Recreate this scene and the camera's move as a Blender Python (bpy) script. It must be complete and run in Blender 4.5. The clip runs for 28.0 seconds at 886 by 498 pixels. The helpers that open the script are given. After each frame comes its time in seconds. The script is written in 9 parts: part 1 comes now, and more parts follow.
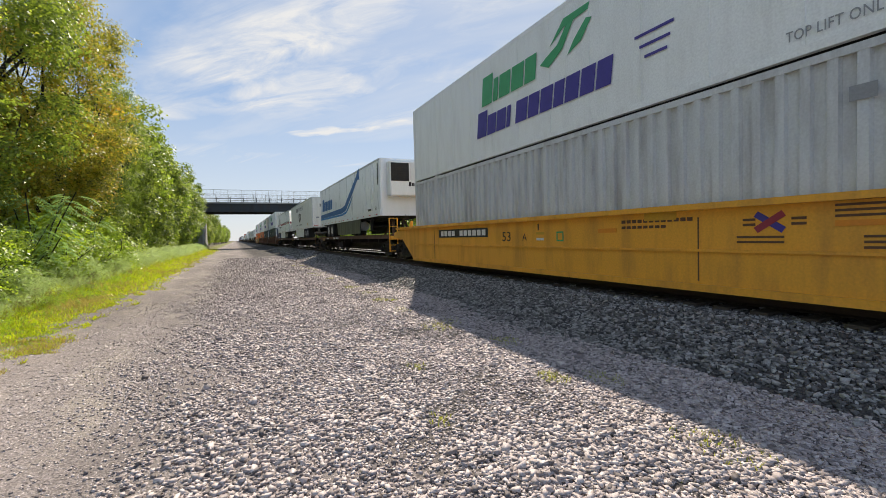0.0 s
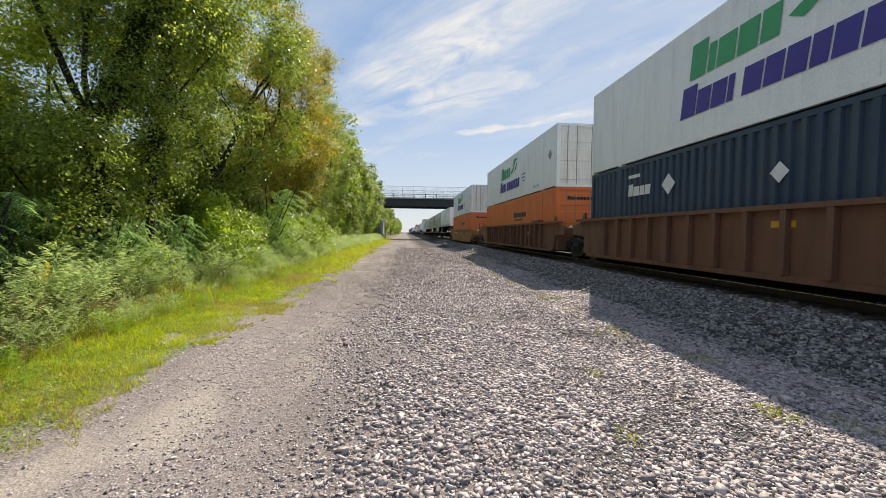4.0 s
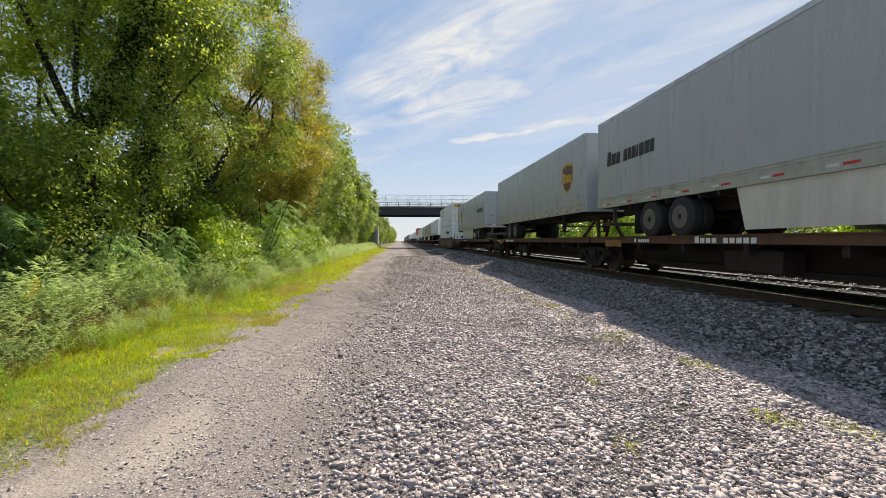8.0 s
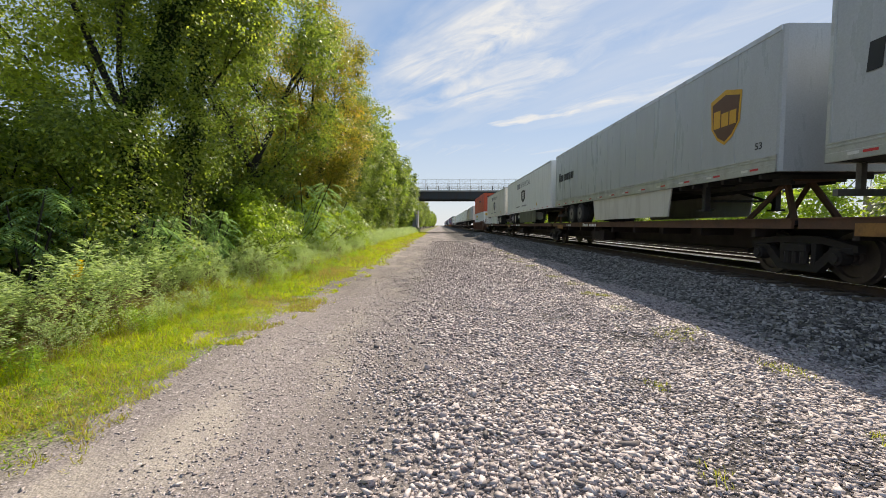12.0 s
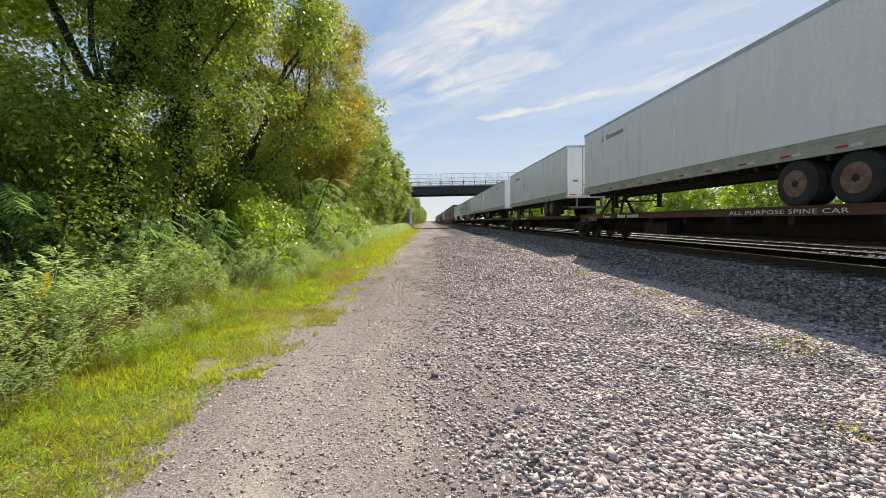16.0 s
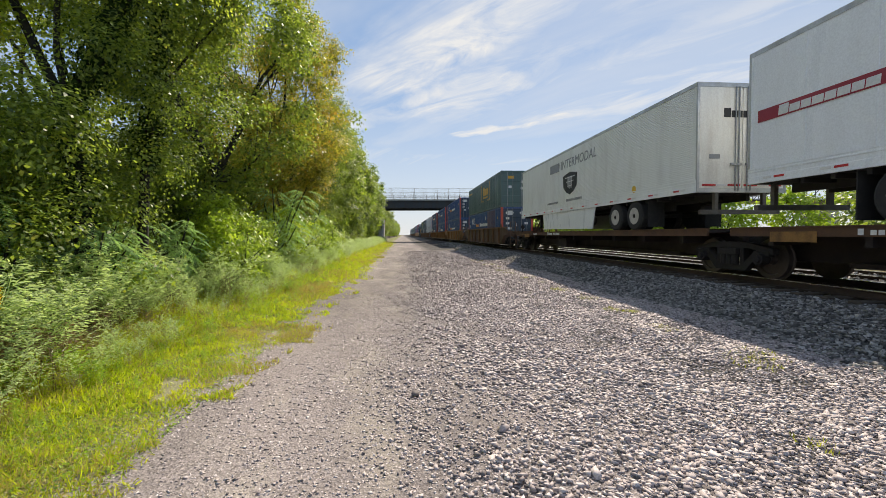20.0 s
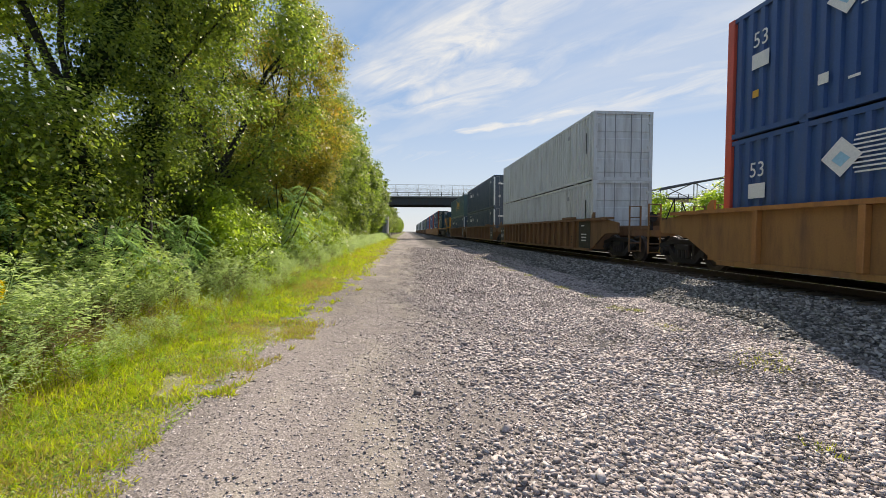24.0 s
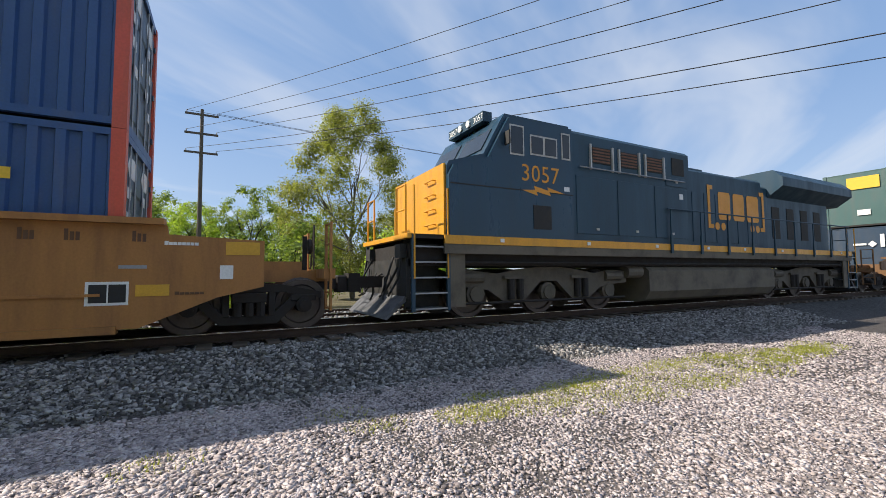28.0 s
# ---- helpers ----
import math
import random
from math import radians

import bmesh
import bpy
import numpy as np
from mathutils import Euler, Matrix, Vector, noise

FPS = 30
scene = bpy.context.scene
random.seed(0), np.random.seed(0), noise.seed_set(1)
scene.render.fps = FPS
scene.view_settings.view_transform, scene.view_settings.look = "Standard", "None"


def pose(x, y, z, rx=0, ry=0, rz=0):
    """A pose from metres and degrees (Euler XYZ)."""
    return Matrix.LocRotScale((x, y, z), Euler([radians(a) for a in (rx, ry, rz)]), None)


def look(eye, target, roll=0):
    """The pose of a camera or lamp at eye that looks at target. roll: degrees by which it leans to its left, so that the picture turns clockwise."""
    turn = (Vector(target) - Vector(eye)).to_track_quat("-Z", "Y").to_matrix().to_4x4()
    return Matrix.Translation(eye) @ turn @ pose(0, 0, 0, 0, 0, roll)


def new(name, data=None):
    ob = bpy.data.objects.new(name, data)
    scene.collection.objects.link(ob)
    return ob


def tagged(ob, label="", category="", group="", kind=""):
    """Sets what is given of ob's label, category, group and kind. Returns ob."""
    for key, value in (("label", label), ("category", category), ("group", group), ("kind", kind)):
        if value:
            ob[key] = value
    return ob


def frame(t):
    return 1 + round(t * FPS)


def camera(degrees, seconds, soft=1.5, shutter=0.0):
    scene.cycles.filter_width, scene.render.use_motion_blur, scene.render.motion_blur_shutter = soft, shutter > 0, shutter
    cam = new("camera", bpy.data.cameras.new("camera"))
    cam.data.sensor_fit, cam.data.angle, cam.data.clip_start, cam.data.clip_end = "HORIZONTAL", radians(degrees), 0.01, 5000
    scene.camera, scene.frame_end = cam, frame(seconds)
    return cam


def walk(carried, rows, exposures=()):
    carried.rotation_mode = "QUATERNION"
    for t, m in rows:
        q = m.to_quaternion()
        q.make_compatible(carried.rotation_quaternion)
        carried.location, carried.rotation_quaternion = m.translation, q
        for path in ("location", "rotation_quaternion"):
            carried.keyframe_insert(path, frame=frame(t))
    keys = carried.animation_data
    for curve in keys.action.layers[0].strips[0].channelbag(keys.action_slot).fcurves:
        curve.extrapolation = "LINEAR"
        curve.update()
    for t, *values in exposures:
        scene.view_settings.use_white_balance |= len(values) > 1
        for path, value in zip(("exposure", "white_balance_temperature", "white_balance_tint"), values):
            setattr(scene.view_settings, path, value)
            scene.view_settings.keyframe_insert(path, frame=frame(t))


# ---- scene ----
cam = camera(93.8, 28.0, soft=0.7)
PATH = [
    (0, (0.577, -0.486, 1.696), (1.471, 1.302, 1.628), -1.6),
    (0.5, (0.369, -0.388, 1.689), (0.933, 1.529, 1.623), -0.6),
    (1, (0.342, -0.325, 1.669), (0.74, 1.633, 1.586), 0.6),
    (1.5, (0.362, -0.309, 1.666), (0.653, 1.667, 1.565), 0.7),
    (2, (0.342, -0.29, 1.659), (0.58, 1.693, 1.553), 0.7),
    (2.5, (0.344, -0.279, 1.654), (0.548, 1.708, 1.549), 0.7),
    (3, (0.341, -0.276, 1.655), (0.53, 1.712, 1.557), 0.8),
    (3.5, (0.357, -0.285, 1.658), (0.535, 1.705, 1.569), 0.7),
    (5.5, (0.353, -0.278, 1.669), (0.559, 1.711, 1.612), 0.2),
    (6, (0.351, -0.278, 1.675), (0.56, 1.711, 1.618), -0.0),
    (6.5, (0.35, -0.274, 1.673), (0.562, 1.714, 1.618), -0.2),
    (7, (0.358, -0.274, 1.672), (0.566, 1.714, 1.62), -0.2),
    (7.5, (0.365, -0.274, 1.673), (0.572, 1.715, 1.627), -0.2),
    (8, (0.363, -0.271, 1.673), (0.568, 1.718, 1.633), -0.1),
    (8.5, (0.377, -0.276, 1.672), (0.575, 1.714, 1.635), -0.1),
    (9, (0.377, -0.281, 1.677), (0.572, 1.709, 1.642), -0.2),
    (9.5, (0.392, -0.3, 1.679), (0.577, 1.691, 1.644), -0.3),
    (10, (0.391, -0.305, 1.673), (0.563, 1.687, 1.625), -0.3),
    (10.5, (0.424, -0.292, 1.674), (0.575, 1.701, 1.606), -0.1),
    (11, (0.478, -0.215, 1.65), (0.591, 1.779, 1.558), 0.1),
    (11.5, (0.428, 0.013, 1.638), (0.49, 2.009, 1.535), 0.2),
    (12, (0.363, 0.253, 1.657), (0.377, 2.25, 1.543), -0.0),
    (12.5, (0.353, 0.527, 1.665), (0.325, 2.523, 1.544), -0.3),
    (13, (0.31, 0.757, 1.642), (0.252, 2.752, 1.514), -0.6),
    (13.5, (0.199, 0.946, 1.678), (0.123, 2.94, 1.544), -0.8),
    (15.5, (-0.395, 1.414, 1.645), (-0.387, 3.409, 1.499), -1.5),
    (16, (-0.509, 1.484, 1.651), (-0.447, 3.479, 1.515), -1.3),
    (16.5, (-0.513, 1.481, 1.67), (-0.415, 3.475, 1.549), -1.3),
    (17, (-0.502, 1.473, 1.669), (-0.38, 3.466, 1.563), -1.0),
    (17.5, (-0.522, 1.49, 1.666), (-0.375, 3.483, 1.569), -0.7),
    (18, (-0.519, 1.502, 1.668), (-0.345, 3.493, 1.58), -0.4),
    (18.5, (-0.523, 1.501, 1.67), (-0.331, 3.49, 1.589), -0.4),
    (19, (-0.516, 1.505, 1.669), (-0.317, 3.494, 1.593), -0.5),
    (19.5, (-0.565, 1.505, 1.674), (-0.369, 3.494, 1.6), -0.6),
    (20, (-0.606, 1.508, 1.68), (-0.413, 3.497, 1.61), -0.4),
    (20.5, (-0.543, 1.498, 1.682), (-0.358, 3.488, 1.608), -0.2),
    (21, (-0.522, 1.51, 1.673), (-0.34, 3.501, 1.598), -0.1),
    (21.5, (-0.568, 1.527, 1.683), (-0.388, 3.518, 1.605), 0.0),
    (23.5, (-0.597, 1.562, 1.684), (-0.425, 3.552, 1.599), 0.0),
    (24, (-0.602, 1.555, 1.684), (-0.426, 3.545, 1.599), 0.0),
    (24.5, (-0.602, 1.564, 1.683), (-0.425, 3.554, 1.596), 0.1),
    (25, (-0.607, 1.572, 1.686), (-0.43, 3.562, 1.597), 0.1),
    (25.5, (-0.621, 1.584, 1.682), (-0.434, 3.573, 1.594), 0.2),
    (26, (-0.642, 1.592, 1.692), (-0.399, 3.575, 1.609), 0.3),
    (26.5, (-0.682, 1.599, 1.701), (-0.352, 3.57, 1.632), 0.7),
    (27, (-0.645, 1.586, 1.738), (0.026, 3.47, 1.708), 1.7),
    (27.2, (-0.582, 1.513, 1.722), (0.478, 3.209, 1.739), 1.6),
    (27.4, (-0.459, 1.387, 1.71), (1.04, 2.709, 1.797), 1.8),
    (27.6, (-0.402, 1.263, 1.688), (1.49, 1.9, 1.821), 0.9),
    (27.8, (-0.388, 1.087, 1.623), (1.6, 0.927, 1.78), 0.6),
    (28, (-0.446, 0.912, 1.593), (1.323, -0.013, 1.716), -0.5),
]

walk(cam, [(t, look(eye, target, roll)) for t, eye, target, roll in PATH], [(0.0, 0.13, 7080, 10), (26.6, 0.13, 7080, 10), (27.1, 0.10, 7050, 10), (27.5, 0.0, 6900, 10), (27.8, 0.05, 6750, 10), (28.0, 0.24, 6700, 10)])

# ---- light: late-summer sun ahead and to the right of the track, thin cirrus ----
SUN_AZ, SUN_EL = radians(24.7), radians(41.3)
sun_way = Vector((math.sin(SUN_AZ) * math.cos(SUN_EL), math.cos(SUN_AZ) * math.cos(SUN_EL), math.sin(SUN_EL)))
sun = new("sun", bpy.data.lights.new("sun", "SUN"))
sun.data.energy, sun.data.angle, sun.data.color = 5.0 * 1.08, radians(0.6), (1.0, 0.94, 0.84)
sun.matrix_world = look(sun_way * 100, (0, 0, 0))


def make_world():
    world = bpy.data.worlds.new("sky")
    scene.world = world
    world.use_nodes = True
    nt = world.node_tree
    nt.nodes.clear()
    N, L = nt.nodes.new, nt.links.new
    out, back = N("ShaderNodeOutputWorld"), N("ShaderNodeBackground")
    sky = N("ShaderNodeTexSky")
    sky.sky_type, sky.sun_disc = "NISHITA", False
    sky.sun_elevation, sky.sun_rotation = SUN_EL, SUN_AZ
    sky.air_density, sky.dust_density, sky.ozone_density = 1.0, 0.15, 2.0
    coord, flat = N("ShaderNodeTexCoord"), N("ShaderNodeVectorMath")
    sep, comb = N("ShaderNodeSeparateXYZ"), N("ShaderNodeCombineXYZ")
    L(coord.outputs["Generated"], sep.inputs[0])
    # project the dome onto a high flat layer, so that the cirrus draws together towards the horizon
    lift = N("ShaderNodeMath"); lift.operation = "ADD"; lift.inputs[1].default_value = 0.09
    L(sep.outputs[2], lift.inputs[0])
    for i in (0, 1):
        d = N("ShaderNodeMath"); d.operation = "DIVIDE"
        L(sep.outputs[i], d.inputs[0]); L(lift.outputs[0], d.inputs[1]); L(d.outputs[0], comb.inputs[i])
    turn = N("ShaderNodeMapping")
    turn.vector_type = "TEXTURE"
    turn.inputs["Rotation"].default_value = (0, 0, radians(37))
    turn.inputs["Scale"].default_value = (0.9, 2.6, 1.0)
    turn.inputs["Location"].default_value = (3.1, 1.7, 0.0)
    L(comb.outputs[0], turn.inputs[0])
    big, fine = N("ShaderNodeTexNoise"), N("ShaderNodeTexNoise")
    for n, s, det, rough, dist in ((big, 1.1, 5, 0.55, 0.5), (fine, 3.4, 10, 0.64, 1.1)):
        n.inputs["Scale"].default_value, n.inputs["Detail"].default_value = s, det
        n.inputs["Roughness"].default_value, n.inputs["Distortion"].default_value = rough, dist
        L(turn.outputs[0], n.inputs["Vector"])
    # thin veil everywhere, and a few long wisps: start and end on the flat layer, width, strength
    veil = N("ShaderNodeMapRange"); veil.interpolation_type = "SMOOTHSTEP"
    for i, v in ((1, 0.38), (2, 0.70), (3, 0.0), (4, 0.48)):
        veil.inputs[i].default_value = v
    L(big.outputs[0], veil.inputs[0])
    torn = N("ShaderNodeMapRange")
    for i, v in ((1, 0.28), (2, 0.64), (3, 0.05), (4, 1.0)):
        torn.inputs[i].default_value = v
    L(fine.outputs[0], torn.inputs[0])
    warp = N("ShaderNodeTexNoise"); warp.inputs["Scale"].default_value, warp.inputs["Detail"].default_value = 2.2, 6
    L(comb.outputs[0], warp.inputs["Vector"])
    shift = N("ShaderNodeVectorMath"); shift.operation = "MULTIPLY_ADD"
    shift.inputs[1].default_value, shift.inputs[2].default_value = (0.5, 0.5, 0), (-0.25, -0.25, 0)
    L(warp.outputs["Color"], shift.inputs[0])
    bent = N("ShaderNodeVectorMath"); bent.operation = "ADD"
    L(comb.outputs[0], bent.inputs[0]); L(shift.outputs[0], bent.inputs[1])
    cloud = veil.outputs[0]
    for (ax, ay), (bx, by), wide, strong in (((-0.05, 2.15), (0.66, 1.2), 0.46, 1.3), ((-0.30, 2.75), (0.55, 2.15), 0.34, 0.95), ((0.42, 2.95), (1.05, 2.62), 0.14, 1.1), ((-0.6, 3.6), (1.6, 3.7), 0.55, 0.55), ((0.9, 1.9), (1.5, 1.2), 0.35, 0.6), ((0.25, 2.5), (1.3, 1.6), 0.75, 0.55), ((0.9, 2.7), (2.1, 1.5), 0.6, 0.75), ((0.55, 1.5), (1.25, 1.0), 0.4, 0.6), ((-0.2, 2.4), (0.5, 1.9), 0.5, 0.6)):
        way = Vector((bx - ax, by - ay, 0))
        rel, along, clip_u, foot, gap = N("ShaderNodeVectorMath"), N("ShaderNodeVectorMath"), N("ShaderNodeClamp"), N("ShaderNodeVectorMath"), N("ShaderNodeVectorMath")
        rel.operation, along.operation, foot.operation, gap.operation = "SUBTRACT", "DOT_PRODUCT", "SCALE", "DISTANCE"
        rel.inputs[1].default_value = (ax, ay, 0)
        L(bent.outputs[0], rel.inputs[0]); L(rel.outputs[0], along.inputs[0])
        along.inputs[1].default_value = way / way.length_squared
        L(along.outputs["Value"], clip_u.inputs[0])
        foot.inputs[0].default_value = way
        L(clip_u.outputs[0], foot.inputs["Scale"])
        L(rel.outputs[0], gap.inputs[0]); L(foot.outputs[0], gap.inputs[1])
        fall = N("ShaderNodeMapRange"); fall.interpolation_type = "SMOOTHERSTEP"
        for i, v in ((1, 0.0), (2, wide), (3, strong), (4, 0.0)):
            fall.inputs[i].default_value = v
        L(gap.outputs["Value"], fall.inputs[0])
        wisp, most = N("ShaderNodeMath"), N("ShaderNodeMath")
        wisp.operation, most.operation = "MULTIPLY", "MAXIMUM"
        L(fall.outputs[0], wisp.inputs[0]); L(torn.outputs[0], wisp.inputs[1])
        L(cloud, most.inputs[0]); L(wisp.outputs[0], most.inputs[1])
        cloud = most.outputs[0]
    # haze towards the horizon
    haze = N("ShaderNodeMapRange")
    for i, v in ((1, 0.0), (2, 0.34), (3, 0.62), (4, 0.05)):
        haze.inputs[i].default_value = v
    L(sep.outputs[2], haze.inputs[0])
    both = N("ShaderNodeMath"); both.operation = "MAXIMUM"
    # the haze is stronger on the sun's side
    side, hazy = N("ShaderNodeMapRange"), N("ShaderNodeMath")
    for i, v in ((1, 0.0), (2, 0.6), (3, 0.35), (4, 1.0)):
        side.inputs[i].default_value = v
    L(sep.outputs[1], side.inputs[0])
    hazy.operation = "MULTIPLY"
    L(haze.outputs[0], hazy.inputs[0]); L(side.outputs[0], hazy.inputs[1])
    L(cloud, both.inputs[0]); L(hazy.outputs[0], both.inputs[1])
    mix = N("ShaderNodeMix"); mix.data_type = "RGBA"
    # a thin even veil of high ice cloud evens the blue out
    even = N("ShaderNodeMix"); even.data_type = "RGBA"
    even.inputs["Factor"].default_value = 0.62
    even.inputs["B"].default_value = (2.3, 3.85, 6.8, 1)
    L(sky.outputs[0], even.inputs["A"])
    L(both.outputs[0], mix.inputs["Factor"]); L(even.outputs["Result"], mix.inputs["A"])
    mix.inputs["B"].default_value = (6.8, 7.1, 7.6, 1)
    L(mix.outputs["Result"], back.inputs["Color"])
    back.inputs["Strength"].default_value = 0.108
    L(back.outputs[0], out.inputs[0])


make_world()

# ---- helpers ----
def link(mesh_name, bm, mat):
    me = bpy.data.meshes.new(mesh_name)
    bm.to_mesh(me)
    bm.free()
    me.materials.append(mat)
    return me


def part(name, bm, mat, parent=None, label="", at=None):
    """Links a bmesh (or a finished mesh) as one object under a thing."""
    me = bm if isinstance(bm, bpy.types.Mesh) else link(name, bm, mat)
    ob = new(name, me)
    if parent is not None:
        ob.parent = parent
    if at is not None:
        ob.matrix_basis = at if isinstance(at, Matrix) else Matrix.Translation(at)
    return tagged(ob, label)


def thing(name, label, category, group="", at=None, kind=""):
    ob = new(name)
    if at is not None:
        ob.matrix_basis = at if isinstance(at, Matrix) else Matrix.Translation(at)
    return tagged(ob, label, category, group, kind)


def box(bm, x0, x1, y0, y1, z0, z1, bevel=0.0):
    vs = [bm.verts.new(p) for p in ((x0, y0, z0), (x1, y0, z0), (x1, y1, z0), (x0, y1, z0), (x0, y0, z1), (x1, y0, z1), (x1, y1, z1), (x0, y1, z1))]
    fs = [bm.faces.new([vs[i] for i in q]) for q in ((3, 2, 1, 0), (4, 5, 6, 7), (0, 1, 5, 4), (1, 2, 6, 5), (2, 3, 7, 6), (3, 0, 4, 7))]
    if bevel:
        es = list({e for f in fs for e in f.edges})
        bmesh.ops.bevel(bm, geom=es, offset=bevel, segments=1, affect="EDGES")
    return bm


def boxes(*rows):
    bm = bmesh.new()
    for r in rows:
        box(bm, *r)
    return bm


def tube(bm, a, b, r, n=8, r2=None):
    """A capped rod from a to b."""
    a, b = Vector(a), Vector(b)
    q = (b - a).to_track_quat("Z", "Y").to_matrix()
    r2 = r if r2 is None else r2
    rings = []
    for c, rr in ((a, r), (b, r2)):
        rings.append([bm.verts.new(c + q @ Vector((rr * math.cos(2 * math.pi * i / n), rr * math.sin(2 * math.pi * i / n), 0))) for i in range(n)])
    for i in range(n):
        bm.faces.new((rings[0][i], rings[0][(i + 1) % n], rings[1][(i + 1) % n], rings[1][i]))
    bm.faces.new(rings[0][::-1])
    bm.faces.new(rings[1])
    return bm


def prism(bm, pts, x0, x1):
    """Extrudes an outline of (y, z) points from x0 to x1."""
    a = [bm.verts.new((x0, y, z)) for y, z in pts]
    b = [bm.verts.new((x1, y, z)) for y, z in pts]
    n = len(pts)
    bm.faces.new(a)
    bm.faces.new(b[::-1])
    for i in range(n):
        bm.faces.new((a[i], b[i], b[(i + 1) % n], a[(i + 1) % n]))
    bmesh.ops.recalc_face_normals(bm, faces=bm.faces)
    return bm


def lathe(bm, prof, n=20, axis="x"):
    """Turns a closed profile of (along, radius) about the x axis."""
    rings = []
    for a, r in prof:
        rings.append([bm.verts.new((a, r * math.cos(2 * math.pi * i / n), r * math.sin(2 * math.pi * i / n))) for i in range(n)])
    m = len(prof)
    for k in range(m - 1):
        for i in range(n):
            bm.faces.new((rings[k][i], rings[k][(i + 1) % n], rings[k + 1][(i + 1) % n], rings[k + 1][i]))
    for ring in (rings[0], rings[-1]):
        bm.faces.new(ring)
    bmesh.ops.recalc_face_normals(bm, faces=bm.faces)
    return bm


def soup(name, verts, faces, mat, smooth=False):
    """One mesh from arrays: verts (n, 3) and faces (m, k)."""
    verts, faces = np.asarray(verts, dtype=np.float32), np.asarray(faces, dtype=np.int32)
    me = bpy.data.meshes.new(name)
    me.vertices.add(len(verts))
    me.vertices.foreach_set("co", verts.ravel())
    k = faces.shape[1]
    me.loops.add(faces.size)
    me.loops.foreach_set("vertex_index", faces.ravel())
    me.polygons.add(len(faces))
    me.polygons.foreach_set("loop_start", np.arange(len(faces), dtype=np.int32) * k)
    if smooth:
        me.polygons.foreach_set("use_smooth", np.ones(len(faces), dtype=bool))
    me.update(calc_edges=True)
    me.validate()
    me.materials.append(mat)
    return me


def spread(tv, tf, pos, rot, size):
    """Copies of a template (verts, faces) at pos (n, 3), turned by rot (n, 3, 3), sized by size (n,) or (n, 3)."""
    tv, tf = np.asarray(tv, float), np.asarray(tf, int)
    n = len(pos)
    size = np.asarray(size, float)
    size = size[:, None, None] if size.ndim == 1 else size[:, None, :]
    v = np.einsum("nij,nkj->nki", rot, tv[None] * size) + np.asarray(pos)[:, None, :]
    f = tf[None] + (np.arange(n) * len(tv))[:, None, None]
    return v.reshape(-1, 3), f.reshape(-1, tf.shape[1])


def turns(rng, n, tilt=math.pi):
    """Random turns: about z freely, about x and y by up to tilt."""
    a, b, c = rng.uniform(-math.pi, math.pi, n), rng.uniform(-tilt, tilt, n), rng.uniform(-tilt, tilt, n)
    z = np.zeros(n)
    o = np.ones(n)
    A = np.stack([np.cos(a), -np.sin(a), z, np.sin(a), np.cos(a), z, z, z, o], 1).reshape(-1, 3, 3)
    B = np.stack([o, z, z, z, np.cos(b), -np.sin(b), z, np.sin(b), np.cos(b)], 1).reshape(-1, 3, 3)
    C = np.stack([np.cos(c), z, np.sin(c), z, o, z, -np.sin(c), z, np.cos(c)], 1).reshape(-1, 3, 3)
    return A @ B @ C


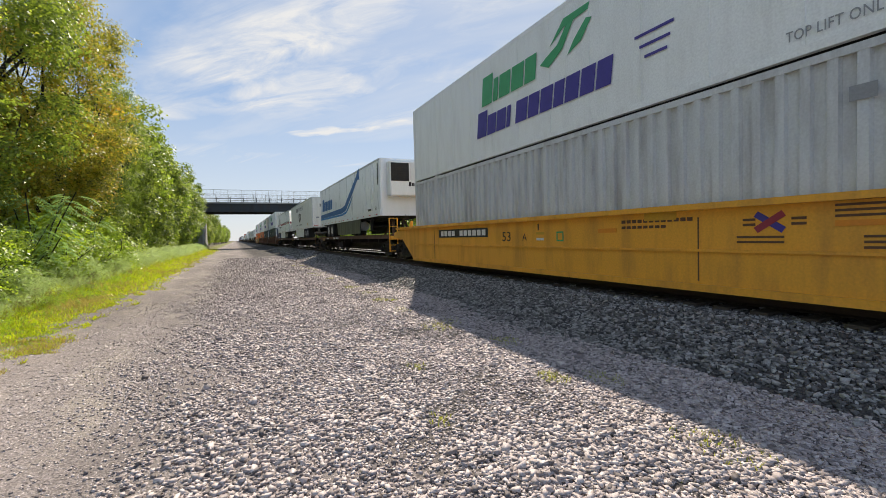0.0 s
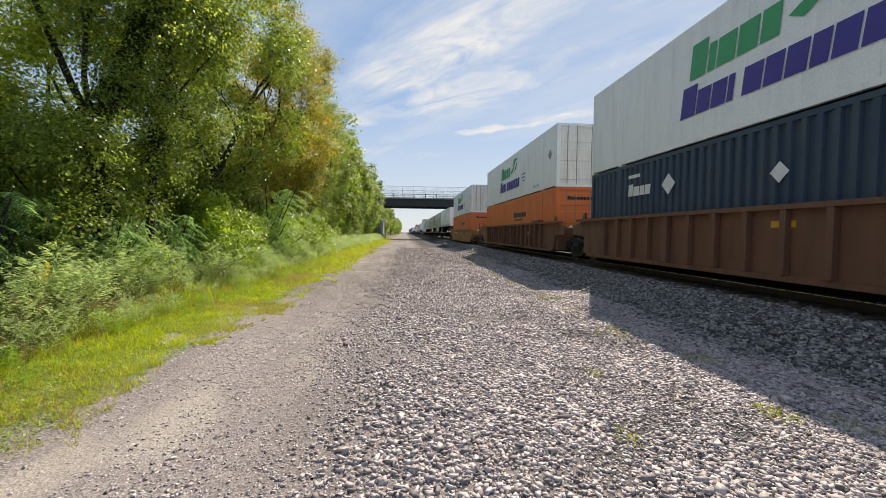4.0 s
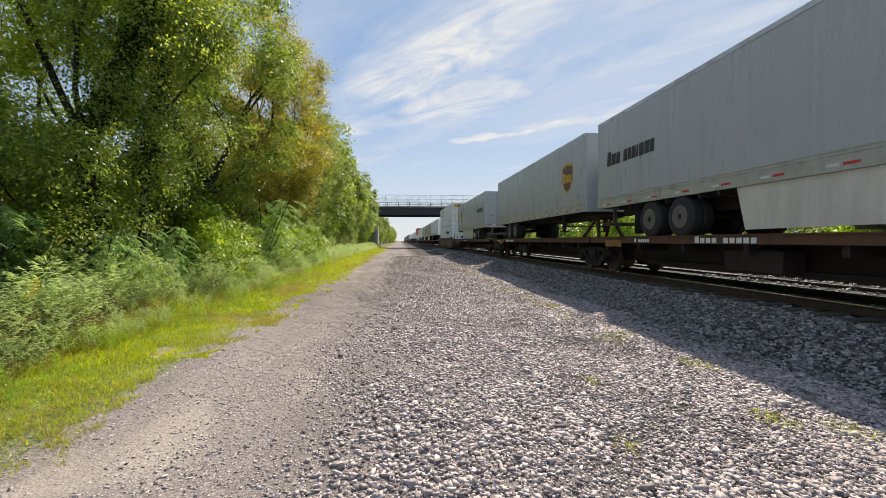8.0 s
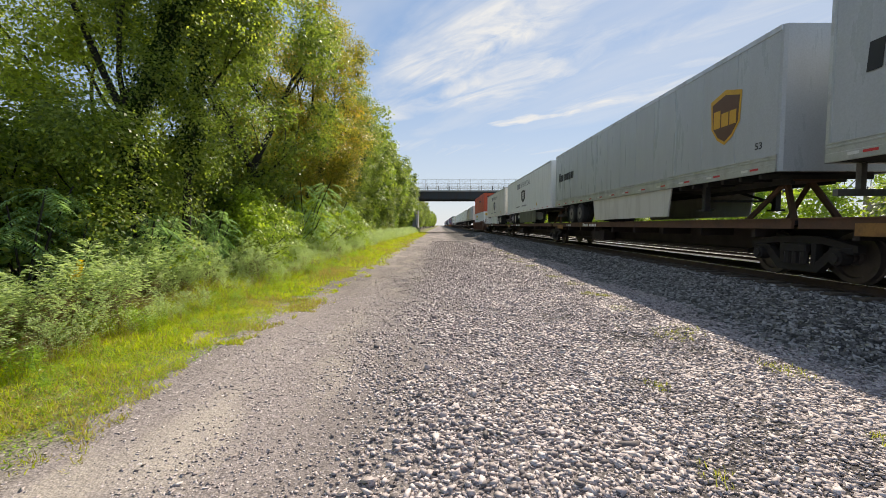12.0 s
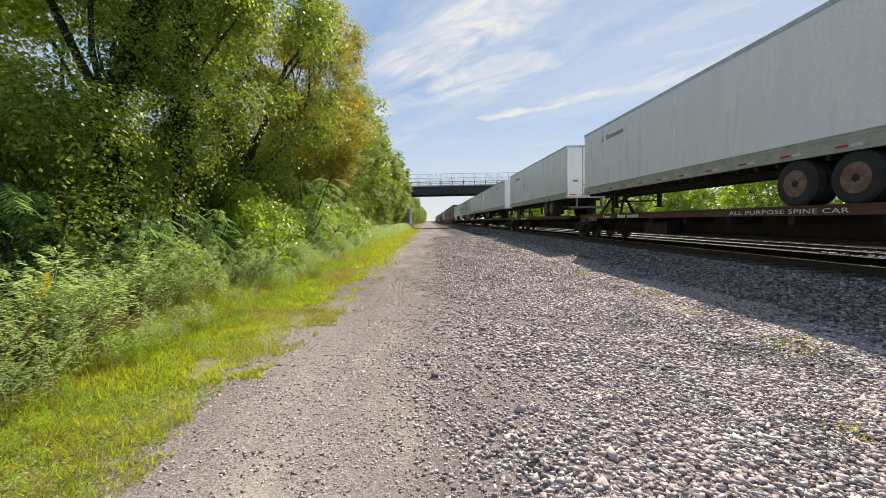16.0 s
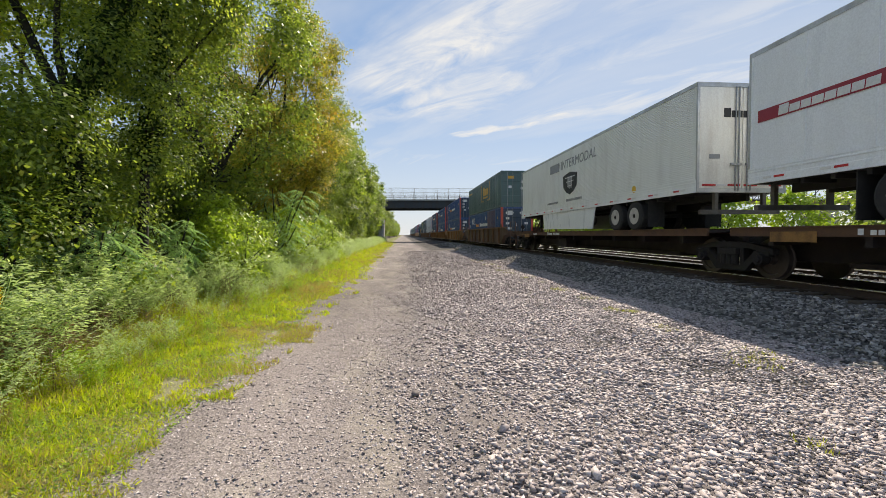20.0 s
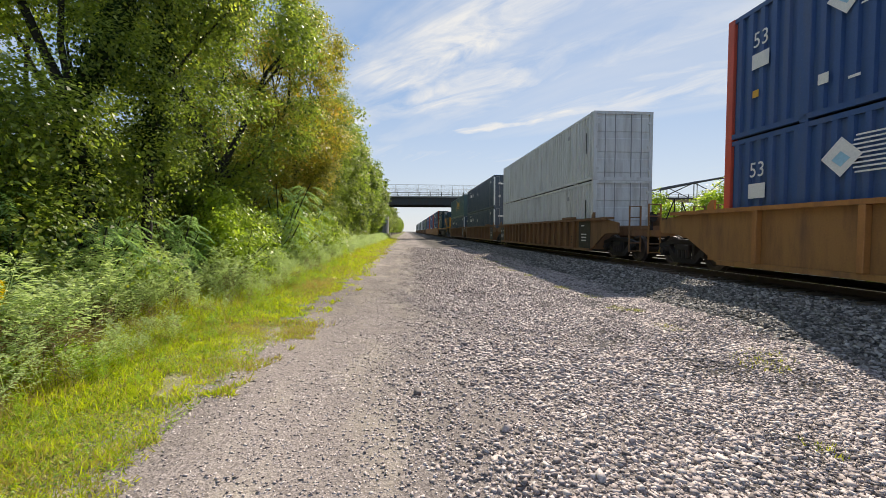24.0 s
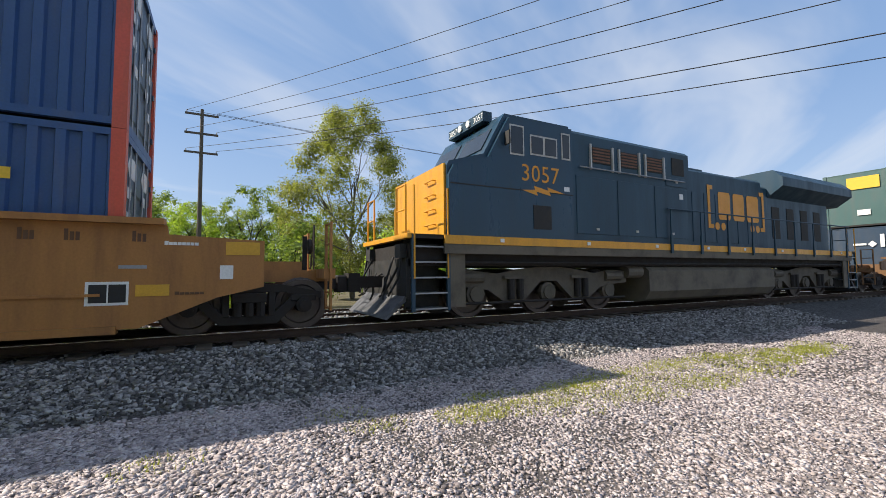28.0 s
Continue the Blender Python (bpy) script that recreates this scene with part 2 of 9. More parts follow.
# ---- materials ----
def material(name, colour, rough=0.6, metal=0.0, dirt=0.25, dirt_colour=(0.10, 0.08, 0.06), scale=1.5, bump=0.1, fine=30.0, vary=0.0, streak=0.0, island=False):
    """Paint, metal, rubber or concrete with stains at two scales, streaks down the side and a fine relief."""
    m = bpy.data.materials.new(name)
    m.use_nodes = True
    nt = m.node_tree
    N, L = nt.nodes.new, nt.links.new
    bsdf = nt.nodes["Principled BSDF"]
    geo, info = N("ShaderNodeNewGeometry"), N("ShaderNodeObjectInfo")
    tex = N("ShaderNodeTexCoord")
    shift = N("ShaderNodeVectorMath"); shift.operation = "ADD"
    L(tex.outputs["Object"], shift.inputs[0])
    off = N("ShaderNodeVectorMath"); off.operation = "SCALE"
    off.inputs[0].default_value = (37.0, 53.0, 11.0)
    L(info.outputs["Random"], off.inputs["Scale"]); L(off.outputs[0], shift.inputs[1])
    big, small = N("ShaderNodeTexNoise"), N("ShaderNodeTexNoise")
    stretch = N("ShaderNodeMapping")
    stretch.inputs["Scale"].default_value = (scale, scale, scale * (0.18 if streak else 1.0))
    L(shift.outputs[0], stretch.inputs[0])
    L(stretch.outputs[0], big.inputs["Vector"]); L(shift.outputs[0], small.inputs["Vector"])
    big.inputs["Scale"].default_value, big.inputs["Detail"].default_value, big.inputs["Roughness"].default_value = (2.2 if streak else 1.0), 6, 0.65
    small.inputs["Scale"].default_value, small.inputs["Detail"].default_value = fine, 4
    r = N("ShaderNodeMapRange")
    for i, v in ((1, 0.46), (2, 0.78), (3, 0.0), (4, min(1.0, dirt * 2.2))):
        r.inputs[i].default_value = v
    L(big.outputs[0], r.inputs[0])
    mix = N("ShaderNodeMix"); mix.data_type = "RGBA"
    mix.inputs["A"].default_value, mix.inputs["B"].default_value = (*colour, 1), (*dirt_colour, 1)
    L(r.outputs[0], mix.inputs["Factor"])
    grain = N("ShaderNodeHueSaturation")
    val = N("ShaderNodeMapRange")
    for i, v in ((1, 0.25), (2, 0.75), (3, 1.0 - 0.10 - vary), (4, 1.0 + 0.08 + vary)):
        val.inputs[i].default_value = v
    if island:
        add = N("ShaderNodeMix"); add.inputs["Factor"].default_value = 0.75
        L(small.outputs[0], add.inputs["A"]); L(geo.outputs["Random Per Island"], add.inputs["B"])
        L(add.outputs["Result"], val.inputs[0])
    else:
        L(small.outputs[0], val.inputs[0])
    L(val.outputs[0], grain.inputs["Value"]); L(mix.outputs["Result"], grain.inputs["Color"])
    L(grain.outputs[0], bsdf.inputs["Base Color"])
    bsdf.inputs["Metallic"].default_value = metal
    rr = N("ShaderNodeMapRange")
    for i, v in ((1, 0.3), (2, 0.75), (3, max(0.05, rough - 0.1)), (4, min(1.0, rough + 0.2))):
        rr.inputs[i].default_value = v
    L(big.outputs[0], rr.inputs[0]); L(rr.outputs[0], bsdf.inputs["Roughness"])
    if bump:
        bp = N("ShaderNodeBump")
        bp.inputs["Strength"].default_value, bp.inputs["Distance"].default_value = bump, 0.01
        L(small.outputs[0], bp.inputs["Height"]); L(bp.outputs[0], bsdf.inputs["Normal"])
    return m

def leaf_material(name, dark, light, accent, share=0.06, clear=0.38, rough=0.42, through_tint=(1.7, 1.75, 0.85), patch=1.1, gloss=0.36):
    """Leaves: colour from leaf to leaf, lit through from behind."""
    m = bpy.data.materials.new(name)
    m.use_nodes = True
    nt = m.node_tree
    N, L = nt.nodes.new, nt.links.new
    bsdf, out = nt.nodes["Principled BSDF"], nt.nodes["Material Output"]
    geo, tex = N("ShaderNodeNewGeometry"), N("ShaderNodeTexCoord")
    noise_n = N("ShaderNodeTexNoise")
    noise_n.inputs["Scale"].default_value, noise_n.inputs["Detail"].default_value = patch, 4
    L(tex.outputs["Object"], noise_n.inputs["Vector"])
    mixf = N("ShaderNodeMix"); mixf.inputs["Factor"].default_value = 0.58
    L(geo.outputs["Random Per Island"], mixf.inputs["A"]); L(noise_n.outputs[0], mixf.inputs["B"])
    ramp = N("ShaderNodeValToRGB")
    e = ramp.color_ramp.elements
    e[0].position, e[0].color = 0.22, (*dark, 1)
    e[1].position, e[1].color = 0.62, (*light, 1)
    more = e.new(0.80 - share)
    more.color = (*light, 1)
    last = e.new(0.84)
    last.color = (*accent, 1)
    L(mixf.outputs["Result"], ramp.inputs[0])
    L(ramp.outputs[0], bsdf.inputs["Base Color"])
    bsdf.inputs["Roughness"].default_value = rough
    bsdf.inputs["Specular IOR Level"].default_value = gloss
    thin = N("ShaderNodeBsdfTranslucent")
    warm = N("ShaderNodeMix"); warm.data_type = "RGBA"; warm.blend_type = "MULTIPLY"; warm.inputs["Factor"].default_value = 1.0
    warm.inputs["B"].default_value = (*through_tint, 1)
    L(ramp.outputs[0], warm.inputs["A"]); L(warm.outputs["Result"], thin.inputs["Color"])
    mixs = N("ShaderNodeMixShader"); mixs.inputs[0].default_value = clear
    L(bsdf.outputs[0], mixs.inputs[1]); L(thin.outputs[0], mixs.inputs[2]); L(mixs.outputs[0], out.inputs["Surface"])
    return m


def stone_material(name, tones, rough=0.85):
    """Loose stone: each one its own tone, with a fine grain."""
    m = bpy.data.materials.new(name)
    m.use_nodes = True
    nt = m.node_tree
    N, L = nt.nodes.new, nt.links.new
    bsdf = nt.nodes["Principled BSDF"]
    geo, tex, grain = N("ShaderNodeNewGeometry"), N("ShaderNodeTexCoord"), N("ShaderNodeTexNoise")
    ramp = N("ShaderNodeValToRGB")
    ramp.color_ramp.interpolation = "CONSTANT"
    e = ramp.color_ramp.elements
    e[0].position, e[0].color = 0.0, (*tones[0], 1)
    e[1].position, e[1].color = 1.0 / len(tones), (*tones[1], 1)
    for i, c in enumerate(tones[2:], 2):
        e.new(i / len(tones)).color = (*c, 1)
    L(geo.outputs["Random Per Island"], ramp.inputs[0])
    L(tex.outputs["Object"], grain.inputs["Vector"])
    grain.inputs["Scale"].default_value, grain.inputs["Detail"].default_value = 90, 5
    val = N("ShaderNodeMapRange")
    for i, v in ((1, 0.3), (2, 0.7), (3, 0.75), (4, 1.2)):
        val.inputs[i].default_value = v
    L(grain.outputs[0], val.inputs[0])
    hsv = N("ShaderNodeHueSaturation")
    L(val.outputs[0], hsv.inputs["Value"]); L(ramp.outputs[0], hsv.inputs["Color"]); L(hsv.outputs[0], bsdf.inputs["Base Color"])
    bsdf.inputs["Roughness"].default_value = rough
    bsdf.inputs["Specular IOR Level"].default_value = 0.3
    return m


def ground_material():
    """Soil under the weeds, a trodden gravel track, and ballast, blending across the width with a ragged edge."""
    m = bpy.data.materials.new("ground_gravel")
    m.use_nodes = True
    nt = m.node_tree
    N, L = nt.nodes.new, nt.links.new
    bsdf = nt.nodes["Principled BSDF"]
    tex, sep = N("ShaderNodeTexCoord"), N("ShaderNodeSeparateXYZ")
    L(tex.outputs["Object"], sep.inputs[0])
    rag = N("ShaderNodeTexNoise"); rag.inputs["Scale"].default_value, rag.inputs["Detail"].default_value = 0.8, 6
    L(tex.outputs["Object"], rag.inputs["Vector"])
    edge = N("ShaderNodeMath"); edge.operation = "MULTIPLY_ADD"
    edge.inputs[1].default_value, edge.inputs[2].default_value = 2.4, -1.2
    L(rag.outputs[0], edge.inputs[0])
    x = N("ShaderNodeMath"); x.operation = "ADD"
    L(sep.outputs[0], x.inputs[0]); L(edge.outputs[0], x.inputs[1])
    # the single stones as cells
    cell, cell2 = N("ShaderNodeTexVoronoi"), N("ShaderNodeTexVoronoi")
    cell.inputs["Scale"].default_value, cell2.inputs["Scale"].default_value = 26, 60
    for c in (cell, cell2):
        L(tex.outputs["Object"], c.inputs["Vector"])
    def tones(voronoi, colours):
        ramp = N("ShaderNodeValToRGB")
        e = ramp.color_ramp.elements
        e[0].color, e[1].color = (*colours[0], 1), (*colours[-1], 1)
        for i, c in enumerate(colours[1:-1], 1):
            e.new(i / (len(colours) - 1)).color = (*c, 1)
        bw = N("ShaderNodeSeparateColor")
        L(voronoi.outputs["Color"], bw.inputs[0]); L(bw.outputs[0], ramp.inputs[0])
        return ramp.outputs[0]
    # under loose stone the sheet is painted near black, as shade in the gaps
    coarse_gap_shade = tones(cell2, [(0.03, 0.027, 0.026), (0.075, 0.066, 0.062), (0.12, 0.105, 0.098), (0.05, 0.044, 0.041)])
    dirt = tones(cell2, [(0.155, 0.13, 0.12), (0.25, 0.212, 0.197), (0.32, 0.273, 0.255), (0.20, 0.168, 0.156)])
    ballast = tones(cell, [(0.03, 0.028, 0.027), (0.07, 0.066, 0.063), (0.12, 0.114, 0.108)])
    soil = tones(cell2, [(0.098, 0.077, 0.049), (0.168, 0.14, 0.084), (0.126, 0.119, 0.056)])
    turf = tones(cell2, [(0.12, 0.13, 0.03), (0.19, 0.20, 0.05), (0.23, 0.20, 0.08)])
    last = soil
    for lo, hi, colour in ((-6.0, -5.2, turf), (-3.3, -2.5, dirt), (0.9, 2.6, coarse_gap_shade), (5.2, 5.8, ballast), (15.5, 18.5, soil)):
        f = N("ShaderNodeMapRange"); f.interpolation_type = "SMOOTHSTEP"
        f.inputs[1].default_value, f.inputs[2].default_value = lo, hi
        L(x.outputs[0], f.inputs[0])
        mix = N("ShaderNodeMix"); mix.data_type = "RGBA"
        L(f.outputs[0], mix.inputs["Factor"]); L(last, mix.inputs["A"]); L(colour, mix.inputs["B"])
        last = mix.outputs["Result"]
    # bare trodden earth in long tan patches where wheels and feet have gone
    bare = N("ShaderNodeTexNoise"); bare.inputs["Scale"].default_value, bare.inputs["Detail"].default_value = 1.5, 5
    lane = N("ShaderNodeMapping"); lane.inputs["Scale"].default_value = (1.0, 0.34, 1.0)
    L(tex.outputs["Object"], lane.inputs[0]); L(lane.outputs[0], bare.inputs["Vector"])
    spots = N("ShaderNodeMapRange"); spots.interpolation_type = "SMOOTHSTEP"
    for i, v in ((1, 0.48), (2, 0.64), (3, 0.0), (4, 0.9)):
        spots.inputs[i].default_value = v
    L(bare.outputs[0], spots.inputs[0])
    reach = N("ShaderNodeMapRange"); reach.interpolation_type = "SMOOTHSTEP"
    reach.inputs[1].default_value, reach.inputs[2].default_value, reach.inputs[3].default_value, reach.inputs[4].default_value = -0.9, 0.5, 1.0, 0.0
    L(x.outputs[0], reach.inputs[0])
    off = N("ShaderNodeMapRange"); off.inputs[1].default_value, off.inputs[2].default_value = -3.4, -2.6
    L(x.outputs[0], off.inputs[0])
    f1, f2 = N("ShaderNodeMath"), N("ShaderNodeMath")
    f1.operation = f2.operation = "MULTIPLY"
    L(spots.outputs[0], f1.inputs[0]); L(reach.outputs[0], f1.inputs[1]); L(f1.outputs[0], f2.inputs[0]); L(off.outputs[0], f2.inputs[1])
    earth = N("ShaderNodeMix"); earth.data_type = "RGBA"
    earth.inputs["B"].default_value = (0.34, 0.292, 0.25, 1)
    L(f2.outputs[0], earth.inputs["Factor"]); L(last, earth.inputs["A"])
    last = earth.outputs["Result"]
    # worn pale patches along the track
    wear = N("ShaderNodeTexNoise"); wear.inputs["Scale"].default_value, wear.inputs["Detail"].default_value = 0.5, 4
    long_way = N("ShaderNodeMapping"); long_way.inputs["Scale"].default_value = (1.0, 0.22, 1.0)
    L(tex.outputs["Object"], long_way.inputs[0]); L(long_way.outputs[0], wear.inputs["Vector"])
    val = N("ShaderNodeMapRange")
    for i, v in ((1, 0.3), (2, 0.7), (3, 0.72), (4, 1.28)):
        val.inputs[i].default_value = v
    L(wear.outputs[0], val.inputs[0])
    grit = N("ShaderNodeTexVoronoi"); grit.inputs["Scale"].default_value = 150
    L(tex.outputs["Object"], grit.inputs["Vector"])
    tone = N("ShaderNodeSeparateColor"); L(grit.outputs["Color"], tone.inputs[0])
    speck = N("ShaderNodeMapRange")
    for i, v in ((1, 0.0), (2, 1.0), (3, 0.66), (4, 1.34)):
        speck.inputs[i].default_value = v
    L(tone.outputs[0], speck.inputs[0])
    both = N("ShaderNodeMath"); both.operation = "MULTIPLY"
    L(val.outputs[0], both.inputs[0]); L(speck.outputs[0], both.inputs[1])
    hsv = N("ShaderNodeHueSaturation")
    L(both.outputs[0], hsv.inputs["Value"]); L(last, hsv.inputs["Color"]); L(hsv.outputs[0], bsdf.inputs["Base Color"])
    bsdf.inputs["Roughness"].default_value = 0.95
    bsdf.inputs["Specular IOR Level"].default_value = 0.2
    b1 = N("ShaderNodeBump"); b1.invert = True
    b1.inputs["Strength"].default_value, b1.inputs["Distance"].default_value = 0.3, 0.02
    L(cell.outputs["Distance"], b1.inputs["Height"])
    b2 = N("ShaderNodeBump"); b2.inputs["Strength"].default_value, b2.inputs["Distance"].default_value = 0.5, 0.008
    L(cell2.outputs["Distance"], b2.inputs["Height"]); L(b1.outputs[0], b2.inputs["Normal"]); L(b2.outputs[0], bsdf.inputs["Normal"])
    return m


GROUND = ground_material()
STONE = stone_material("road_stone", [(0.54, 0.46, 0.445), (0.42, 0.355, 0.343), (0.60, 0.52, 0.50), (0.28, 0.236, 0.23), (0.50, 0.425, 0.41), (0.66, 0.58, 0.555), (0.36, 0.303, 0.295), (0.59, 0.51, 0.49), (0.17, 0.146, 0.144), (0.46, 0.39, 0.375)])
BALLAST = stone_material("ballast_stone", [(0.25, 0.235, 0.222), (0.15, 0.14, 0.135), (0.38, 0.355, 0.335), (0.09, 0.085, 0.08), (0.20, 0.187, 0.177), (0.46, 0.435, 0.415)])
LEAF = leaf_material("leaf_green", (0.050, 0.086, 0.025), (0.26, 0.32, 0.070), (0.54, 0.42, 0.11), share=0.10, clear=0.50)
# lighter copy of the green leaf, with sunlight put into its colour
LEAF_SUN_TINT = leaf_material("leaf_sun_tint", (0.13, 0.175, 0.045), (0.42, 0.46, 0.095), (0.62, 0.46, 0.12), share=0.12, clear=0.64)
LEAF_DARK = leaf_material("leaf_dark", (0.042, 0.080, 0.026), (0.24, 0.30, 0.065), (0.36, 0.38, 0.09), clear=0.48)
LEAF_OLIVE = leaf_material("leaf_olive", (0.10, 0.115, 0.035), (0.30, 0.31, 0.085), (0.48, 0.44, 0.16), clear=0.45)
LEAF_YELLOW = leaf_material("leaf_yellowing", (0.085, 0.10, 0.026), (0.37, 0.34, 0.065), (0.64, 0.27, 0.07), share=0.22, clear=0.50)
LEAF_BRIGHT = leaf_material("leaf_bright", (0.14, 0.22, 0.035), (0.35, 0.44, 0.07), (0.52, 0.50, 0.09), clear=0.5)
IVY_LEAF = leaf_material("ivy_leaf", (0.010, 0.024, 0.008), (0.050, 0.085, 0.022), (0.08, 0.11, 0.03), clear=0.2, rough=0.7, gloss=0.1)
SUMAC_LEAF = leaf_material("sumac_leaf", (0.13, 0.23, 0.10), (0.36, 0.50, 0.23), (0.50, 0.62, 0.30), clear=0.33, rough=0.30, through_tint=(1.5, 1.7, 0.9))
WEED_LEAF = leaf_material("weed_leaf", (0.24, 0.31, 0.145), (0.54, 0.63, 0.32), (0.68, 0.67, 0.36), clear=0.5, through_tint=(1.3, 1.38, 0.9), patch=1.8)
WEED_GREEN = leaf_material("weed_green", (0.10, 0.19, 0.03), (0.30, 0.43, 0.06), (0.50, 0.47, 0.10), clear=0.45, patch=2.0)
WEED_DRY = leaf_material("weed_dry", (0.085, 0.052, 0.034), (0.24, 0.165, 0.09), (0.40, 0.31, 0.16), clear=0.22)
GOLDENROD = leaf_material("goldenrod_flower", (0.62, 0.46, 0.02), (0.78, 0.60, 0.03), (0.80, 0.66, 0.08), clear=0.3)
GRASS = leaf_material("grass_blade", (0.15, 0.22, 0.02), (0.50, 0.56, 0.045), (0.62, 0.54, 0.12), share=0.12, clear=0.46, through_tint=(1.65, 1.65, 0.6), patch=2.4)
GRASS_OLIVE = leaf_material("grass_olive", (0.17, 0.19, 0.04), (0.42, 0.42, 0.085), (0.56, 0.50, 0.16), share=0.12, clear=0.42, patch=2.0)
GRASS_DRY = leaf_material("grass_dry", (0.26, 0.21, 0.07), (0.50, 0.43, 0.15), (0.66, 0.56, 0.28), share=0.12, clear=0.4, through_tint=(1.4, 1.3, 0.8), patch=2.0)
BARK = material("bark", (0.024, 0.020, 0.016), 0.95, dirt=0.4, dirt_colour=(0.055, 0.048, 0.038), scale=6, bump=0.8, fine=18)
BARK_PALE = material("bark_pale", (0.16, 0.14, 0.11), 0.95, dirt=0.4, dirt_colour=(0.06, 0.05, 0.04), scale=6, bump=0.6, fine=18)
TIE_WOOD = material("tie_wood", (0.10, 0.075, 0.055), 0.95, dirt=0.4, dirt_colour=(0.05, 0.045, 0.04), scale=5, bump=0.6, fine=25)
RAIL_RUST = material("rail_rust", (0.075, 0.046, 0.033), 0.85, metal=0.3, dirt=0.3, dirt_colour=(0.06, 0.05, 0.045), scale=4)
RAIL_TOP = material("rail_polished", (0.62, 0.61, 0.60), 0.24, metal=1.0, dirt=0.06, scale=3, bump=0.0)
CONCRETE = material("concrete", (0.42, 0.41, 0.38), 0.9, dirt=0.35, dirt_colour=(0.22, 0.21, 0.19), scale=0.7, bump=0.3, fine=22, streak=1)
GIRDER = material("girder_paint", (0.055, 0.06, 0.065), 0.7, dirt=0.3, dirt_colour=(0.10, 0.07, 0.05), scale=0.8, streak=1)
GALV = material("galvanised", (0.32, 0.33, 0.34), 0.5, metal=0.7, dirt=0.2)
WIRE = material("wire_black", (0.02, 0.02, 0.02), 0.6)
POLE_WOOD = material("pole_wood", (0.13, 0.105, 0.08), 0.95, dirt=0.3, scale=3, bump=0.4)

# ---- ground: one sheet from the woods on one side, over the gravel track and the ballast bed, to the far side ----
PROFILE = ((-400, 1.5), (-40, 0.9), (-12, 0.4), (-6, 0.16), (-3, 0.04), (-2, 0.0), (4.6, 0.0), (5.4, 0.03), (6.95, 0.40), (14.6, 0.40), (16.4, 0.02), (30, -0.2), (400, 0.5))


def ground_z(x, y):
    z = np.interp(x, [p[0] for p in PROFILE], [p[1] for p in PROFILE])
    flat = np.clip((np.asarray(x) - 6.0) / 0.8, 0, 1) * np.clip((15.2 - np.asarray(x)) / 0.8, 0, 1)
    ripple = 0.018 * np.sin(1.3 * x + 0.31 * y) * np.sin(0.47 * y - 0.6 * x) + 0.010 * np.sin(2.9 * x + 1.1 * y + 2)
    return z + ripple * (1 - flat)


def patches(x, y, scale, seed):
    """Smooth random value from 0 to 1 over the ground."""
    u, w = np.asarray(x, float) * scale, np.asarray(y, float) * scale
    i, j = np.floor(u), np.floor(w)
    a, b = u - i, w - j
    a, b = a * a * (3 - 2 * a), b * b * (3 - 2 * b)
    def h(p, q):
        v = np.sin(p * 127.1 + q * 311.7 + seed * 74.7) * 43758.5453
        return v - np.floor(v)
    return (h(i, j) * (1 - a) + h(i + 1, j) * a) * (1 - b) + (h(i, j + 1) * (1 - a) + h(i + 1, j + 1) * a) * b


def make_ground():
    xs = np.concatenate([[-400, -200, -100, -60, -40, -25, -16], np.arange(-12, 18.01, 0.3), [19, 21, 24, 28, 35, 50, 80, 140, 250, 400]])
    ys = np.concatenate([[-300, -150, -80, -50, -35], np.arange(-25, 45, 0.5), np.arange(45, 120, 3), [125, 150, 200, 300, 500, 900, 1600, 2600, 4000]])
    X, Y = np.meshgrid(xs, ys)
    Z = ground_z(X, Y)
    v = np.stack([X, Y, Z], -1).reshape(-1, 3)
    n = len(xs)
    i, j = np.meshgrid(np.arange(n - 1), np.arange(len(ys) - 1))
    a = (j * n + i).ravel()
    ob = part("ground", soup("ground", v, np.stack([a, a + 1, a + n + 1, a + n], 1), GROUND, True), None)
    tagged(ob, "trodden grey gravel track with soil verge and ballast bed", "ground", kind="structure")


make_ground()

FLAKE_V = np.array([(-0.40, -0.32, -0.5), (0.40, -0.28, -0.5), (0.0, 0.42, -0.5), (-0.60, -0.48, 0.5), (0.58, -0.44, 0.5), (0.0, 0.62, 0.5)])
FLAKE_F = np.array([(3, 4, 5), (0, 1, 4), (0, 4, 3), (1, 2, 5), (1, 5, 4), (2, 0, 3), (2, 3, 5)])
SHARD_V = np.array([(-0.42, -0.26, -0.5), (0.38, -0.32, -0.5), (0.42, 0.28, -0.5), (-0.32, 0.36, -0.5), (-0.62, -0.36, 0.45), (0.55, -0.46, 0.5), (0.60, 0.40, 0.5), (-0.45, 0.52, 0.45)])
SHARD_F = np.array([(4, 5, 6, 7), (0, 1, 5, 4), (1, 2, 6, 5), (2, 3, 7, 6), (3, 0, 4, 7)])
CHIP_V = np.array([(-0.6, -0.45, -0.5), (0.6, -0.4, -0.5), (0.0, 0.65, -0.5), (0.0, 0.0, 0.6)])
CHIP_F = np.array([(0, 1, 3), (1, 2, 3), (2, 0, 3)])


